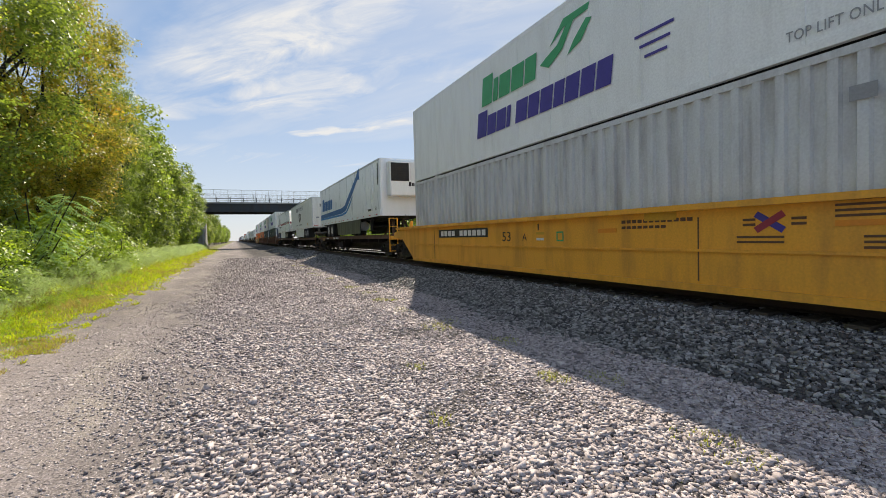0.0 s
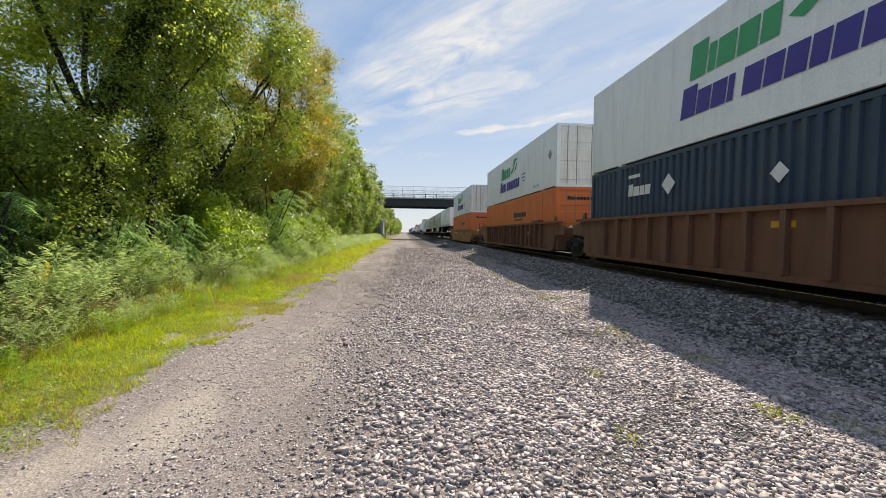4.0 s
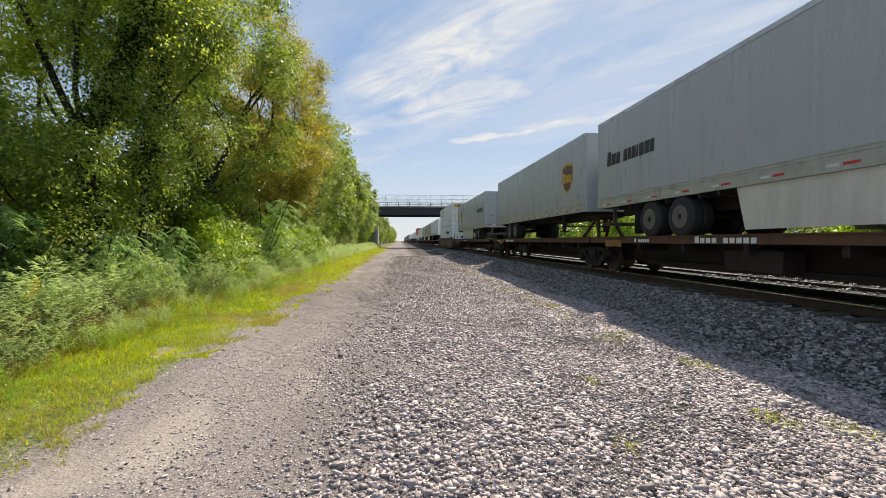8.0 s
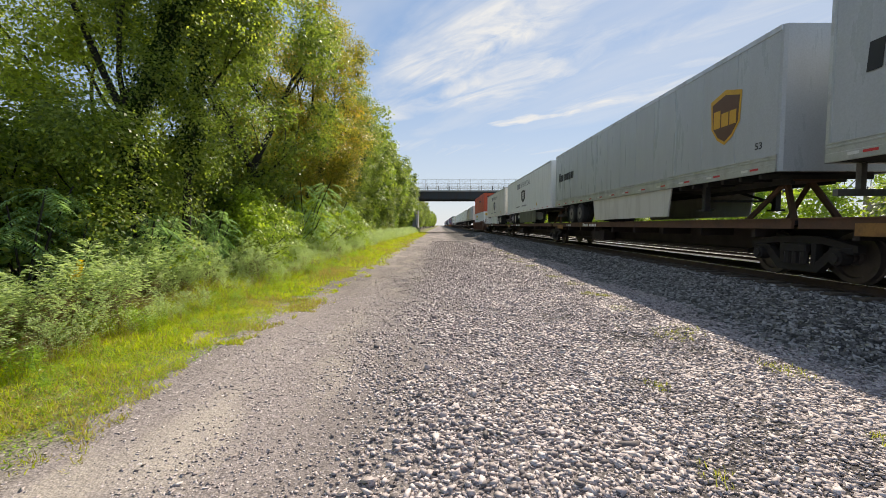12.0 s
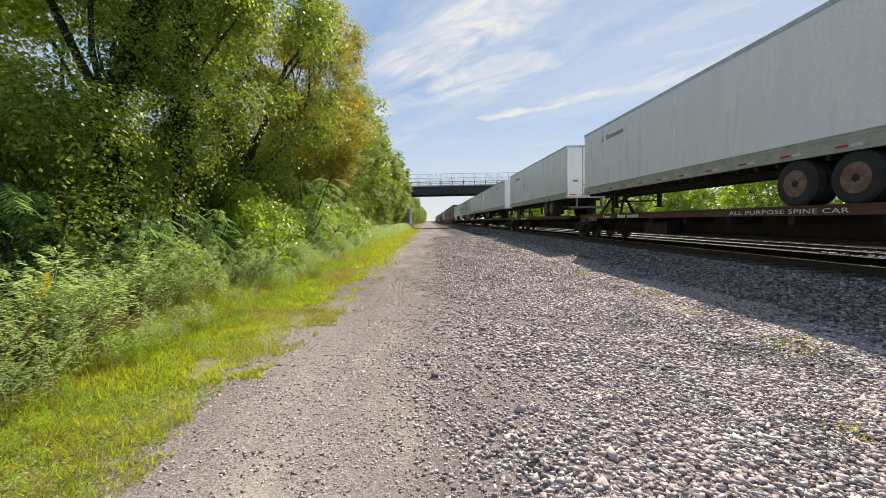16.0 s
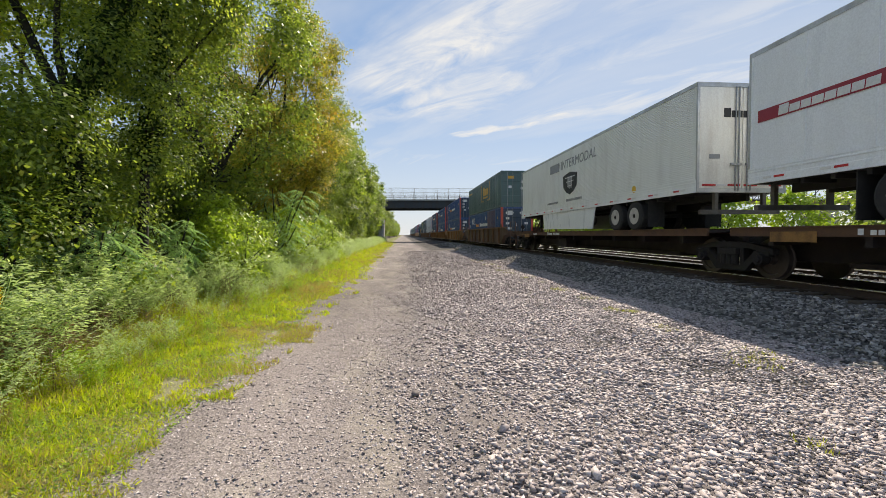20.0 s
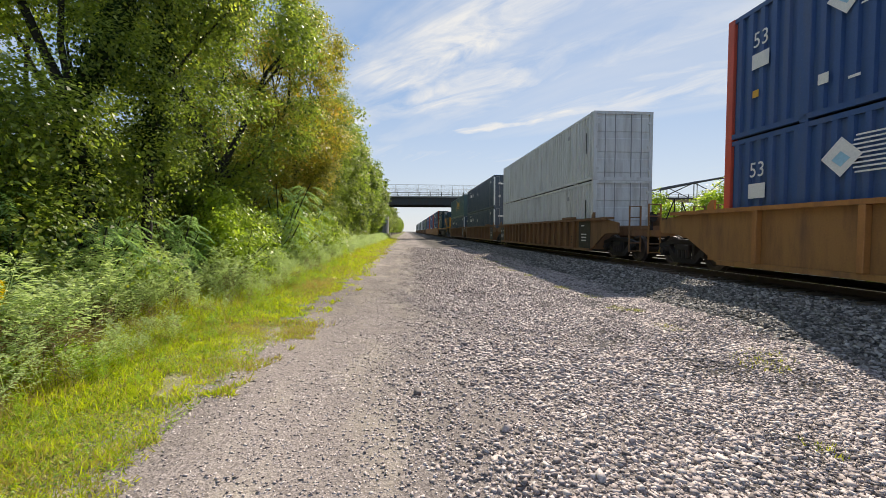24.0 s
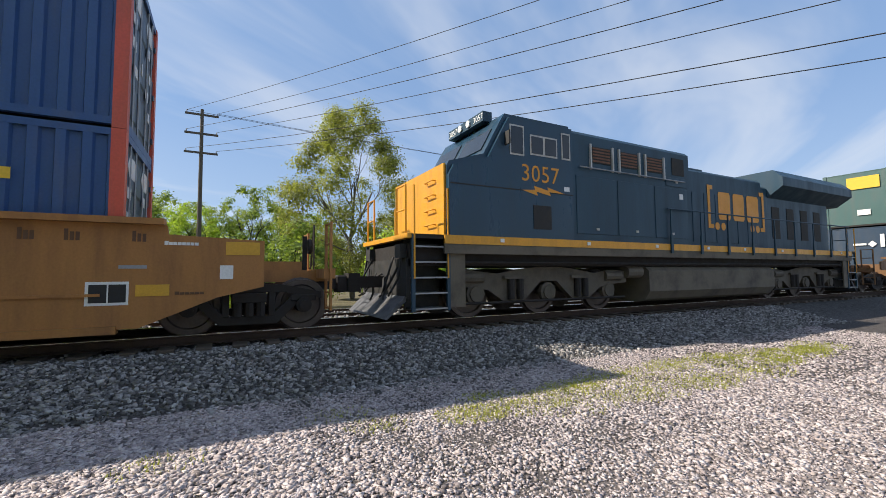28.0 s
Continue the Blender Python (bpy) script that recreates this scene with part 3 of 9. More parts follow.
def stones(name, label, mat, seed, bands, flatness, thin=1.0, shards=False, tilt=0.36):
    """Loose broken stone. bands: (x0, x1, y0, y1, count, smallest, largest); the finest are plain chips."""
    rng = np.random.default_rng(seed)
    vs, fs, base = [], [], 0
    for x0, x1, y0, y1, count, small, large in bands:
        y = rng.uniform(y0, y1, count)
        loose = x1 < 5.8
        near = x0 + rng.normal(0, 0.95 if loose and large > 0.04 else 0.25 if loose else 0.12, count) + 0.2 * np.sin(0.8 * y)
        x = near + (x1 - near) * rng.random(count) ** (thin if loose else 1.0)
        size = small + (large - small) * rng.beta(1.4, 3.0, count)
        if loose:
            heap = patches(x, y, 1.6, 3) * 0.6 + patches(x, y, 4.5, 5) * 0.4
            size *= (0.6 + 0.7 * heap) * (1.0 if large < 0.04 else np.clip(0.55 + (x + 0.9) / 2.2, 0.5, 1.0))
            keep = rng.random(count) < 0.35 + 1.1 * heap
            x, y, size = x[keep], y[keep], size[keep]
            count = len(x)
        tv, tf = (SHARD_V, SHARD_F) if shards else (CHIP_V, CHIP_F) if large < 0.04 else (FLAKE_V, FLAKE_F)
        k = len(tv)
        tv = tv[None] + rng.uniform(-0.27, 0.27, (count, k, 3)) * np.array([1, 1, 0.75])
        dims = np.stack([size * rng.uniform(0.8, 1.5, count), size * rng.uniform(0.7, 1.1, count), size * rng.uniform(*flatness, count)], 1)
        v = np.einsum("nij,nkj->nki", turns(rng, count, tilt), tv * dims[:, None, :])
        v += np.stack([x, y, ground_z(x, y) + dims[:, 2] * 0.30], 1)[:, None, :]
        f = tf[None] + (np.arange(count) * k)[:, None, None] + base
        vs.append(v.reshape(-1, 3)); fs.append(f.reshape(-1, tf.shape[1])); base += count * k
    ob = part(name, soup(name, np.concatenate(vs), np.concatenate(fs), mat), None)
    return tagged(ob, label, "gravel", kind="stuff")


stones("road_gravel", "loose flat pinkish-grey crushed stone on the track", STONE, 3, (
    (-0.6, 5.3, 0.3, 6.0, 64000, 0.015, 0.052), (-0.6, 5.4, 6.0, 12.0, 42000, 0.020, 0.058), (-2.0, 5.0, 1.5, 9.0, 40, 0.06, 0.10)), (0.36, 0.72), 0.62, True, 0.34)
stones("pebbles", "small flat pebbles trodden into the earth of the track", STONE, 9, (
    (-2.5, 0.9, 0.8, 6.0, 6500, 0.006, 0.032), (-2.5, 0.7, 6.0, 14.0, 5000, 0.010, 0.038), (-2.4, 1.2, 1.0, 10.0, 520, 0.03, 0.075)), (0.14, 0.30), 0.8, True, 0.16)
stones("fine_gravel", "pale fine crushed stone trodden flat beside the grass", STONE, 8, (
    (-0.5, 5.3, -6.5, 0.7, 72000, 0.015, 0.052), (-0.4, 5.3, -14.0, -6.5, 18000, 0.02, 0.056), (-3.0, 2.4, -14.0, 0.8, 24000, 0.012, 0.045)), (0.30, 0.60), 0.62, False, 0.3)
stones("outer_gravel", "loose pinkish-grey crushed stone further along the track", STONE, 6, (
    (-0.4, 5.5, 12.0, 22.0, 24000, 0.034, 0.08), (-0.2, 5.7, 22.0, 44.0, 13000, 0.05, 0.11),
    (-2.6, 3.0, 0.8, 5.0, 34000, 0.006, 0.026), (-2.5, 2.6, 5.0, 10.0, 21000, 0.009, 0.034), (-2.4, 2.2, 10.0, 18.0, 8000, 0.014, 0.045), (-2.2, 1.6, 18.0, 34.0, 4200, 0.02, 0.06)), (0.36, 0.70), 0.62, False, 0.34)
stones("ballast_stones", "dark grey angular crushed stone beside the rails", BALLAST, 4, (
    (5.2, 7.6, -16.0, 2.0, 30000, 0.024, 0.074), (5.2, 7.6, 2.0, 14.0, 24000, 0.026, 0.076), (5.4, 7.6, 14.0, 34.0, 12000, 0.04, 0.10), (5.4, 7.6, 34.0, 70.0, 4500, 0.07, 0.15),
    (7.6, 14.2, -8.0, 14.0, 3500, 0.05, 0.11)), (0.45, 0.85))


# ---- the two railway tracks ----
RAIL_PROFILE = ((-0.07, 0.0), (0.07, 0.0), (0.07, 0.012), (0.012, 0.032), (0.010, 0.118), (0.036, 0.132), (0.036, 0.150), (-0.036, 0.150), (-0.036, 0.132), (-0.010, 0.118), (-0.012, 0.032), (-0.07, 0.012))


def rail_mesh(y0, y1):
    bm = bmesh.new()
    ends = [[bm.verts.new((x, y, z)) for x, z in RAIL_PROFILE] for y in (y0, y1)]
    n = len(RAIL_PROFILE)
    for i in range(n):
        bm.faces.new((ends[0][i], ends[1][i], ends[1][(i + 1) % n], ends[0][(i + 1) % n]))
    bmesh.ops.recalc_face_normals(bm, faces=bm.faces)
    return bm


def railway(centre, rail_top, label, single):
    track = thing("railway_track", label, "railway track", kind="structure")
    base = rail_top - 0.156
    rail = link("rail", rail_mesh(-80, 1500), RAIL_RUST)
    head = link("railhead", boxes((-0.033, 0.033, -80, 1500, 0.150, 0.156)), RAIL_TOP)
    for x in (centre - 0.7525, centre + 0.7525):
        r = part("rail", rail, None, track, "rusty steel rail", (x, 0, base))
        part("railhead", head, None, r, "bright polished running surface")
    rng = random.Random(5)
    bm = box(bmesh.new(), -1.3, 1.3, -0.115, 0.115, -0.17, 0.0, 0.012)
    tie = link("tie", bm, TIE_WOOD)
    rest = bmesh.new()
    for k in range(900):
        y = -30 + k * 0.52
        if single and k < 100:
            part("tie", tie, None, track, "", pose(centre + rng.uniform(-0.04, 0.04), y + rng.uniform(-0.03, 0.03), base + 0.004, 0, 0, rng.uniform(-1, 1)))
        elif k < 500:
            box(rest, centre - 1.3, centre + 1.3, y - 0.115, y + 0.115, base - 0.166, base + 0.004)
    tagged(part("ties", rest, TIE_WOOD, track, "weathered wooden ties"), kind="stuff")
    return track


railway(8.5, 0.62, "main track of rusty rails on wooden ties", True)
railway(12.5, 0.50, "second empty track of rusty rails beyond", False)

# ---- trees and plants ----
LEAF_V = np.array([(0, 0, 0), (0.30, 0.45, 0.05), (0, 1.0, -0.12), (-0.30, 0.45, 0.05)], float)
LEAF_F = np.array([(0, 1, 2, 3)])
TREE_LEAF_V = np.array([(0, 0, 0), (0.33, 0.38, 0.04), (0, 1.0, -0.12), (-0.33, 0.38, 0.04)], float)
TREE_LEAF_F = np.array([(0, 1, 2, 3)])


def limb(bm, pts, r0, r1, n=7):
    """A bent tapered branch through pts."""
    rings = []
    for i, p in enumerate(pts):
        q = (pts[min(i + 1, len(pts) - 1)] - pts[max(i - 1, 0)]).to_track_quat("Z", "Y").to_matrix()
        r = r0 + (r1 - r0) * i / (len(pts) - 1)
        rings.append([bm.verts.new(p + q @ Vector((r * math.cos(2 * math.pi * k / n), r * math.sin(2 * math.pi * k / n), 0))) for k in range(n)])
    for a, b in zip(rings, rings[1:]):
        for k in range(n):
            f = bm.faces.new((a[k], a[(k + 1) % n], b[(k + 1) % n], b[k]))
            f.smooth = True


def grow(rng, bm, start, way, length, radius, depth, tips):
    """A limb that forks, with its ends kept in tips."""
    pts, p, d = [start.copy()], start.copy(), way.normalized()
    for i in range(4):
        d = (d + Vector((rng.uniform(-0.16, 0.16), rng.uniform(-0.16, 0.16), rng.uniform(-0.05, 0.14)))).normalized()
        p = p + d * length / 4
        pts.append(p.copy())
        if i > 0:
            tips.append(p.copy())
    limb(bm, pts, radius, radius * 0.5, 8 if depth > 1 else 5)
    if depth > 0:
        for _ in range(rng.choice((2, 3, 3))):
            at = pts[rng.choice((2, 3, 4))]
            side = Vector((rng.uniform(-1, 1), rng.uniform(-1, 1), rng.uniform(-0.1, 0.9)))
            grow(rng, bm, at, (d * 0.75 + side * 0.8), length * rng.uniform(0.55, 0.78), radius * 0.5, depth - 1, tips)


def leaf_turns(rng, normal):
    """Turns that lay a leaf across the given normal, pointing any way round it."""
    n = normal / np.linalg.norm(normal, axis=1, keepdims=True)
    y = rng.normal(0, 1, n.shape) + np.array([0, 0, -0.5])
    y -= n * np.sum(y * n, axis=1, keepdims=True)
    y /= np.linalg.norm(y, axis=1, keepdims=True)
    return np.stack([np.cross(y, n), y, n], axis=2)


def leaves_at(seed, lobes, count, size, mat, name="crown", ragged=0.15, cluster=16, core=0.025):
    """Leaves in drooping sprays that stand out round uneven lobes (x, y, z, radius), and large ones in the shade within."""
    rng = np.random.default_rng(seed)
    c = np.asarray(lobes, float)
    twigs = max(1, count // cluster)
    weight = c[:, 3] ** 2
    pick = rng.choice(len(c), twigs, p=weight / weight.sum())
    d = rng.normal(0, 1, (twigs, 3)) + np.array([0, 0, 0.25])
    d /= np.linalg.norm(d, axis=1, keepdims=True)
    lump = 1 + 0.22 * np.sin(5.1 * d[:, 0] + pick) * np.sin(4.3 * d[:, 1] + 2 * pick) + 0.14 * np.sin(9 * d[:, 2] + pick)
    reach = c[pick, 3] * lump * (1.05 - np.abs(rng.normal(0, 0.15, twigs)))
    twig = c[pick, :3] + d * reach[:, None] * np.array([1, 1, 0.8])
    along = rng.normal(0, 1, (twigs * cluster, 3))
    out = np.repeat(d, cluster, 0)
    run = rng.uniform(-1.0, 1.5, (twigs * cluster, 1))
    pos = np.repeat(twig, cluster, 0) + along * ragged * np.array([0.75, 0.75, 0.45]) + out * run * ragged - np.array([0, 0, 0.35]) * ragged * run ** 2
    n = len(pos)
    normal = out * 0.75 + np.array([0, 0, 0.65]) + rng.normal(0, 0.36, (n, 3))
    v, f = spread(TREE_LEAF_V, TREE_LEAF_F, pos, leaf_turns(rng, normal), size * rng.uniform(0.65, 1.3, n))
    inner = int(count * core)
    if inner:
        pick = rng.choice(len(c), inner, p=weight / weight.sum())
        e = rng.normal(0, 1, (inner, 3))
        e /= np.linalg.norm(e, axis=1, keepdims=True)
        pos = c[pick, :3] + e * (c[pick, 3] * rng.uniform(0.15, 0.72, inner))[:, None]
        v2, f2 = spread(TREE_LEAF_V, TREE_LEAF_F, pos, leaf_turns(rng, e + rng.normal(0, 0.5, (inner, 3))), size * rng.uniform(2.0, 3.0, inner))
        v, f = np.concatenate([v, v2]), np.concatenate([f, f2 + len(v)])
    v[:, 2] = np.maximum(v[:, 2], 0.04)
    return soup(name, v, f, mat)


def tree_kind(seed, height, radius, count, leaf, mat, lobe=1.15, bark=None, low=0.16, forks=3, trunk_r=0.16, lobes=40, full=0.45):
    """Meshes of a tree: trunk with its limbs, and a crown of single leaves in uneven clumps."""
    rng = random.Random(seed)
    bm, tips = bmesh.new(), []
    fork = height * rng.uniform(0.24, 0.32)
    lean = Vector((rng.uniform(-0.3, 0.3), rng.uniform(-0.3, 0.3), 0))
    pts = [Vector((0, 0, -0.2)), Vector((0, 0, 0.25)), lean * 0.5 + Vector((0, 0, fork * 0.55)), lean + Vector((0, 0, fork))]
    limb(bm, pts, trunk_r * 1.3, trunk_r * 0.85, 10)
    for k in range(forks):
        a = 2 * math.pi * (k + rng.uniform(-0.25, 0.25)) / forks
        grow(rng, bm, pts[-1], Vector((math.cos(a) * 0.5, math.sin(a) * 0.5, 1.0)), height * 0.30, trunk_r * 0.62, 2, tips)
    for k in range(5):
        a = rng.uniform(0, 6.28)
        at = pts[1].lerp(pts[-1], rng.uniform(0.3, 1.0))
        grow(rng, bm, at, Vector((math.cos(a), math.sin(a), 0.35)), radius * 0.6, trunk_r * 0.3, 1, tips)

    def wide(z):
        u = min(1.0, max(0.0, (z / height - low) / (1 - low)))
        return radius * (0.5 + 0.5 * min(1.0, u / 0.38)) * (0.55 + 0.45 * math.sin(math.pi * min(0.5 if full > 0.5 else 1, u * 1.15 + 0.12))) * math.sqrt(max(0.02, 1 - max(0, (u - full) / (1.03 - full)) ** 2))

    # no branch stands out of the crown
    for v in bm.verts:
        if v.co.z > fork * 0.8:
            v.co.z = min(v.co.z, height * 0.84)
            r = math.hypot(v.co.x, v.co.y)
            k = min(1, 0.66 * wide(v.co.z) / max(0.05, r))
            v.co.x *= k; v.co.y *= k
    centres = []
    for i in range(lobes):
        u = (i + rng.random()) / lobes
        z = height * (low + (0.95 - low) * u)
        size = lobe * rng.uniform(0.5, 1.15) * (1 - 0.3 * u)
        a = i * 2.4 + rng.uniform(-0.5, 0.5)
        r = max(0, wide(z) - size * rng.uniform(0.45, 1.0))
        centres.append((r * math.cos(a), r * math.sin(a), z, size))
    return link("trunk", bm, bark or BARK), leaves_at(seed, centres, count, leaf, mat, cluster=16 if leaf < 0.15 else 7, ragged=0.17 if leaf < 0.15 else 0.24)


def shrub_kind(seed, height, radius, count, leaf, mat):
    rng = random.Random(seed)
    bm, tips = bmesh.new(), []
    for k in range(6):
        a = rng.uniform(0, 6.28)
        grow(rng, bm, Vector((0.15 * math.cos(a), 0.15 * math.sin(a), -0.1)), Vector((math.cos(a) * 0.5, math.sin(a) * 0.5, 1)), height * 0.45, 0.035, 1, tips)
    lobes = []
    for i in range(16):
        a, u = i * 2.4 + rng.uniform(-0.5, 0.5), (i + rng.random()) / 16
        size = radius * rng.uniform(0.28, 0.5) * (1 - 0.3 * u)
        r = max(0, radius * (1 - 0.65 * u * u) - size) * rng.uniform(0.6, 1.0)
        lobes.append((r * math.cos(a), r * math.sin(a), 0.25 + (height - 0.5) * u, size))
    return link("woody_base", bm, BARK), leaves_at(seed + 50, lobes, count, leaf, mat, "foliage")


def plant(kind, name, label, category, group, x, y, turn, size, parts=("trunk", "crown")):
    ob = thing(name, label, category, group, Matrix.Translation((x, y, float(ground_z(x, y)) - 0.02)) @ Matrix.Rotation(turn, 4, "Z") @ Matrix.Diagonal((size, size, size, 1)))
    for n, me in zip(parts, kind):
        part(n, me, None, ob)
    return ob


NEAR_TREES = [tree_kind(11, 13.5, 3.5, 50000, 0.098, LEAF, 1.0, trunk_r=0.2, full=0.66, lobes=52), tree_kind(12, 13.0, 3.3, 52000, 0.096, LEAF_YELLOW, 0.95, full=0.70, lobes=50), tree_kind(13, 13.5, 3.4, 50000, 0.098, LEAF_DARK, 1.0, full=0.66, lobes=48)]
FAR_TREES = [tree_kind(21, 13.0, 3.8, 9500, 0.25, LEAF, 1.2, lobes=34, full=0.6), tree_kind(22, 11.5, 3.4, 9000, 0.24, LEAF_BRIGHT, 1.1, lobes=32, full=0.55), tree_kind(23, 13.5, 3.9, 9500, 0.25, LEAF_DARK, 1.2, lobes=34, full=0.6)]
SHRUBS = [shrub_kind(31, 3.2, 1.7, 5400, 0.11, LEAF), shrub_kind(32, 2.8, 1.5, 5600, 0.095, LEAF_BRIGHT), shrub_kind(33, 3.8, 1.8, 5600, 0.12, LEAF_DARK)]


def ivy_on(seed, pts, radius, count, deep=0.16):
    """Dark climbing leaves all round a limb."""
    rng = np.random.default_rng(seed)
    p = np.array([tuple(q) for q in pts], float)
    u = rng.random(count) * (len(p) - 1)
    k = np.minimum(u.astype(int), len(p) - 2)
    at = p[k] + (p[k + 1] - p[k]) * (u - k)[:, None]
    d = rng.normal(0, 1, (count, 3)) * np.array([1, 1, 0.35])
    d /= np.linalg.norm(d, axis=1, keepdims=True)
    swell = 0.6 + 0.8 * np.sin(2.1 * u + seed) ** 2
    pos = at + d * (radius + np.abs(rng.normal(0, deep, count)) * swell)[:, None]
    v, f = spread(TREE_LEAF_V, TREE_LEAF_F, pos, leaf_turns(rng, d + rng.normal(0, 0.35, (count, 3)) + np.array([0, 0, 0.3])), rng.uniform(0.06, 0.11, count))
    return soup("ivy", v, f, IVY_LEAF)


def old_tree():
    """The old forked tree: a dark trunk that opens into heavy bare limbs, one of them wrapped in ivy, under a high airy crown."""
    rng = random.Random(77)
    bm, tips, fork = bmesh.new(), [], Vector((-0.22, 0.05, 3.7))
    limb(bm, [Vector((0, 0, -0.2)), Vector((0.03, 0, 0.4)), Vector((-0.08, 0.03, 1.9)), fork], 0.16, 0.13, 12)
    for way, length, r in (((-1.0, 0.15, 1.75), 4.6, 0.085), ((-0.25, 0.1, 1.9), 4.4, 0.06), ((0.2, 0.9, 1.8), 5.0, 0.09), ((-1.1, 0.6, 0.55), 3.8, 0.05)):
        grow(rng, bm, fork, Vector(way), length, r, 2, tips)
    thick = [fork, fork + Vector((0.45, 0.05, 1.0)), fork + Vector((1.0, 0.0, 2.1)), fork + Vector((1.5, 0.1, 3.2)), fork + Vector((1.75, 0.2, 4.6))]
    limb(bm, thick, 0.13, 0.07, 9)
    grow(rng, bm, thick[3], Vector((0.3, -0.5, 1.3)), 2.4, 0.05, 1, tips)
    high = [(t.x, t.y, t.z, rng.uniform(0.35, 0.7)) for t in tips if (t.z > 5.2 or math.hypot(t.x, t.y) > 1.9) and t.x < 2.0]
    for i in range(26):
        a, u = i * 2.4 + rng.uniform(-0.5, 0.5), (i + rng.random()) / 26
        r = 3.3 * math.sqrt(max(0.1, 1 - (u - 0.35) ** 2 / 0.5)) * rng.uniform(0.45, 1.0)
        high.append((min(1.9, r * math.cos(a)), r * math.sin(a), 5.8 + 7.2 * u, rng.uniform(0.55, 0.95)))
    middle = [(rng.uniform(0.0, 1.6), rng.uniform(-1.4, 2.2), rng.uniform(3.8, 8.2), rng.uniform(0.45, 0.8)) for i in range(26)]
    low = [(rng.uniform(-2.4, 1.0), rng.uniform(-2.0, 2.6), 0.8 + 2.7 * rng.random() ** 1.3, rng.uniform(0.4, 0.7)) for i in range(40)]
    ob = thing("tree", "old tree with a thick dark forked trunk and an ivy-wrapped limb", "tree", "trees beside the track", (-6.1, 9.3, 0.1))
    part("trunk", bm, BARK, ob)
    # top lobes get the sunlit leaf colour, lower limbs LEAF_DARK as painted shade
    part("crown", leaves_at(78, high, 44000, 0.068, LEAF_SUN_TINT, ragged=0.16, core=0.0), None, ob, "upper leaves in a lighter yellow-green painted as sunlit")
    part("crown", leaves_at(83, middle, 26000, 0.066, LEAF_DARK, ragged=0.16, core=0.0), None, ob, "leaves of the lower limbs in a green darkened as shade")
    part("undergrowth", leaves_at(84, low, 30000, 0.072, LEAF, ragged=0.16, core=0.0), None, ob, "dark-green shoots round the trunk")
    part("ivy", ivy_on(79, [Vector((-0.08, 0.03, 1.9)), *thick], 0.11, 6400, 0.12), None, ob, "dark ivy wrapped round the trunk and a limb")
    # a second stem close by, hung with ivy from the ground up
    bm = bmesh.new()
    stem = [Vector((0, 0, -0.2)), Vector((0.05, 0, 1.4)), Vector((0.12, 0.05, 3.0)), Vector((0.3, 0.1, 4.6)), Vector((0.55, 0.15, 6.4))]
    limb(bm, stem, 0.12, 0.06, 9)
    tips = []
    for k in range(4):
        grow(rng, bm, stem[3 + k % 2], Vector((math.cos(1.6 * k), math.sin(1.6 * k), 1.1)), 2.2, 0.035, 1, tips)
    ob = thing("tree", "slim tree with dark ivy hanging from its upper stem", "tree", "trees beside the track", (-6.05, 10.7, 0.1))
    part("trunk", bm, BARK, ob)
    part("crown", leaves_at(81, [(t.x, t.y, t.z, rng.uniform(0.4, 0.8)) for t in tips], 20000, 0.07, LEAF), None, ob)
    part("ivy", ivy_on(82, stem[2:], 0.10, 3400, 0.15), None, ob, "dark ivy hanging on the stem")


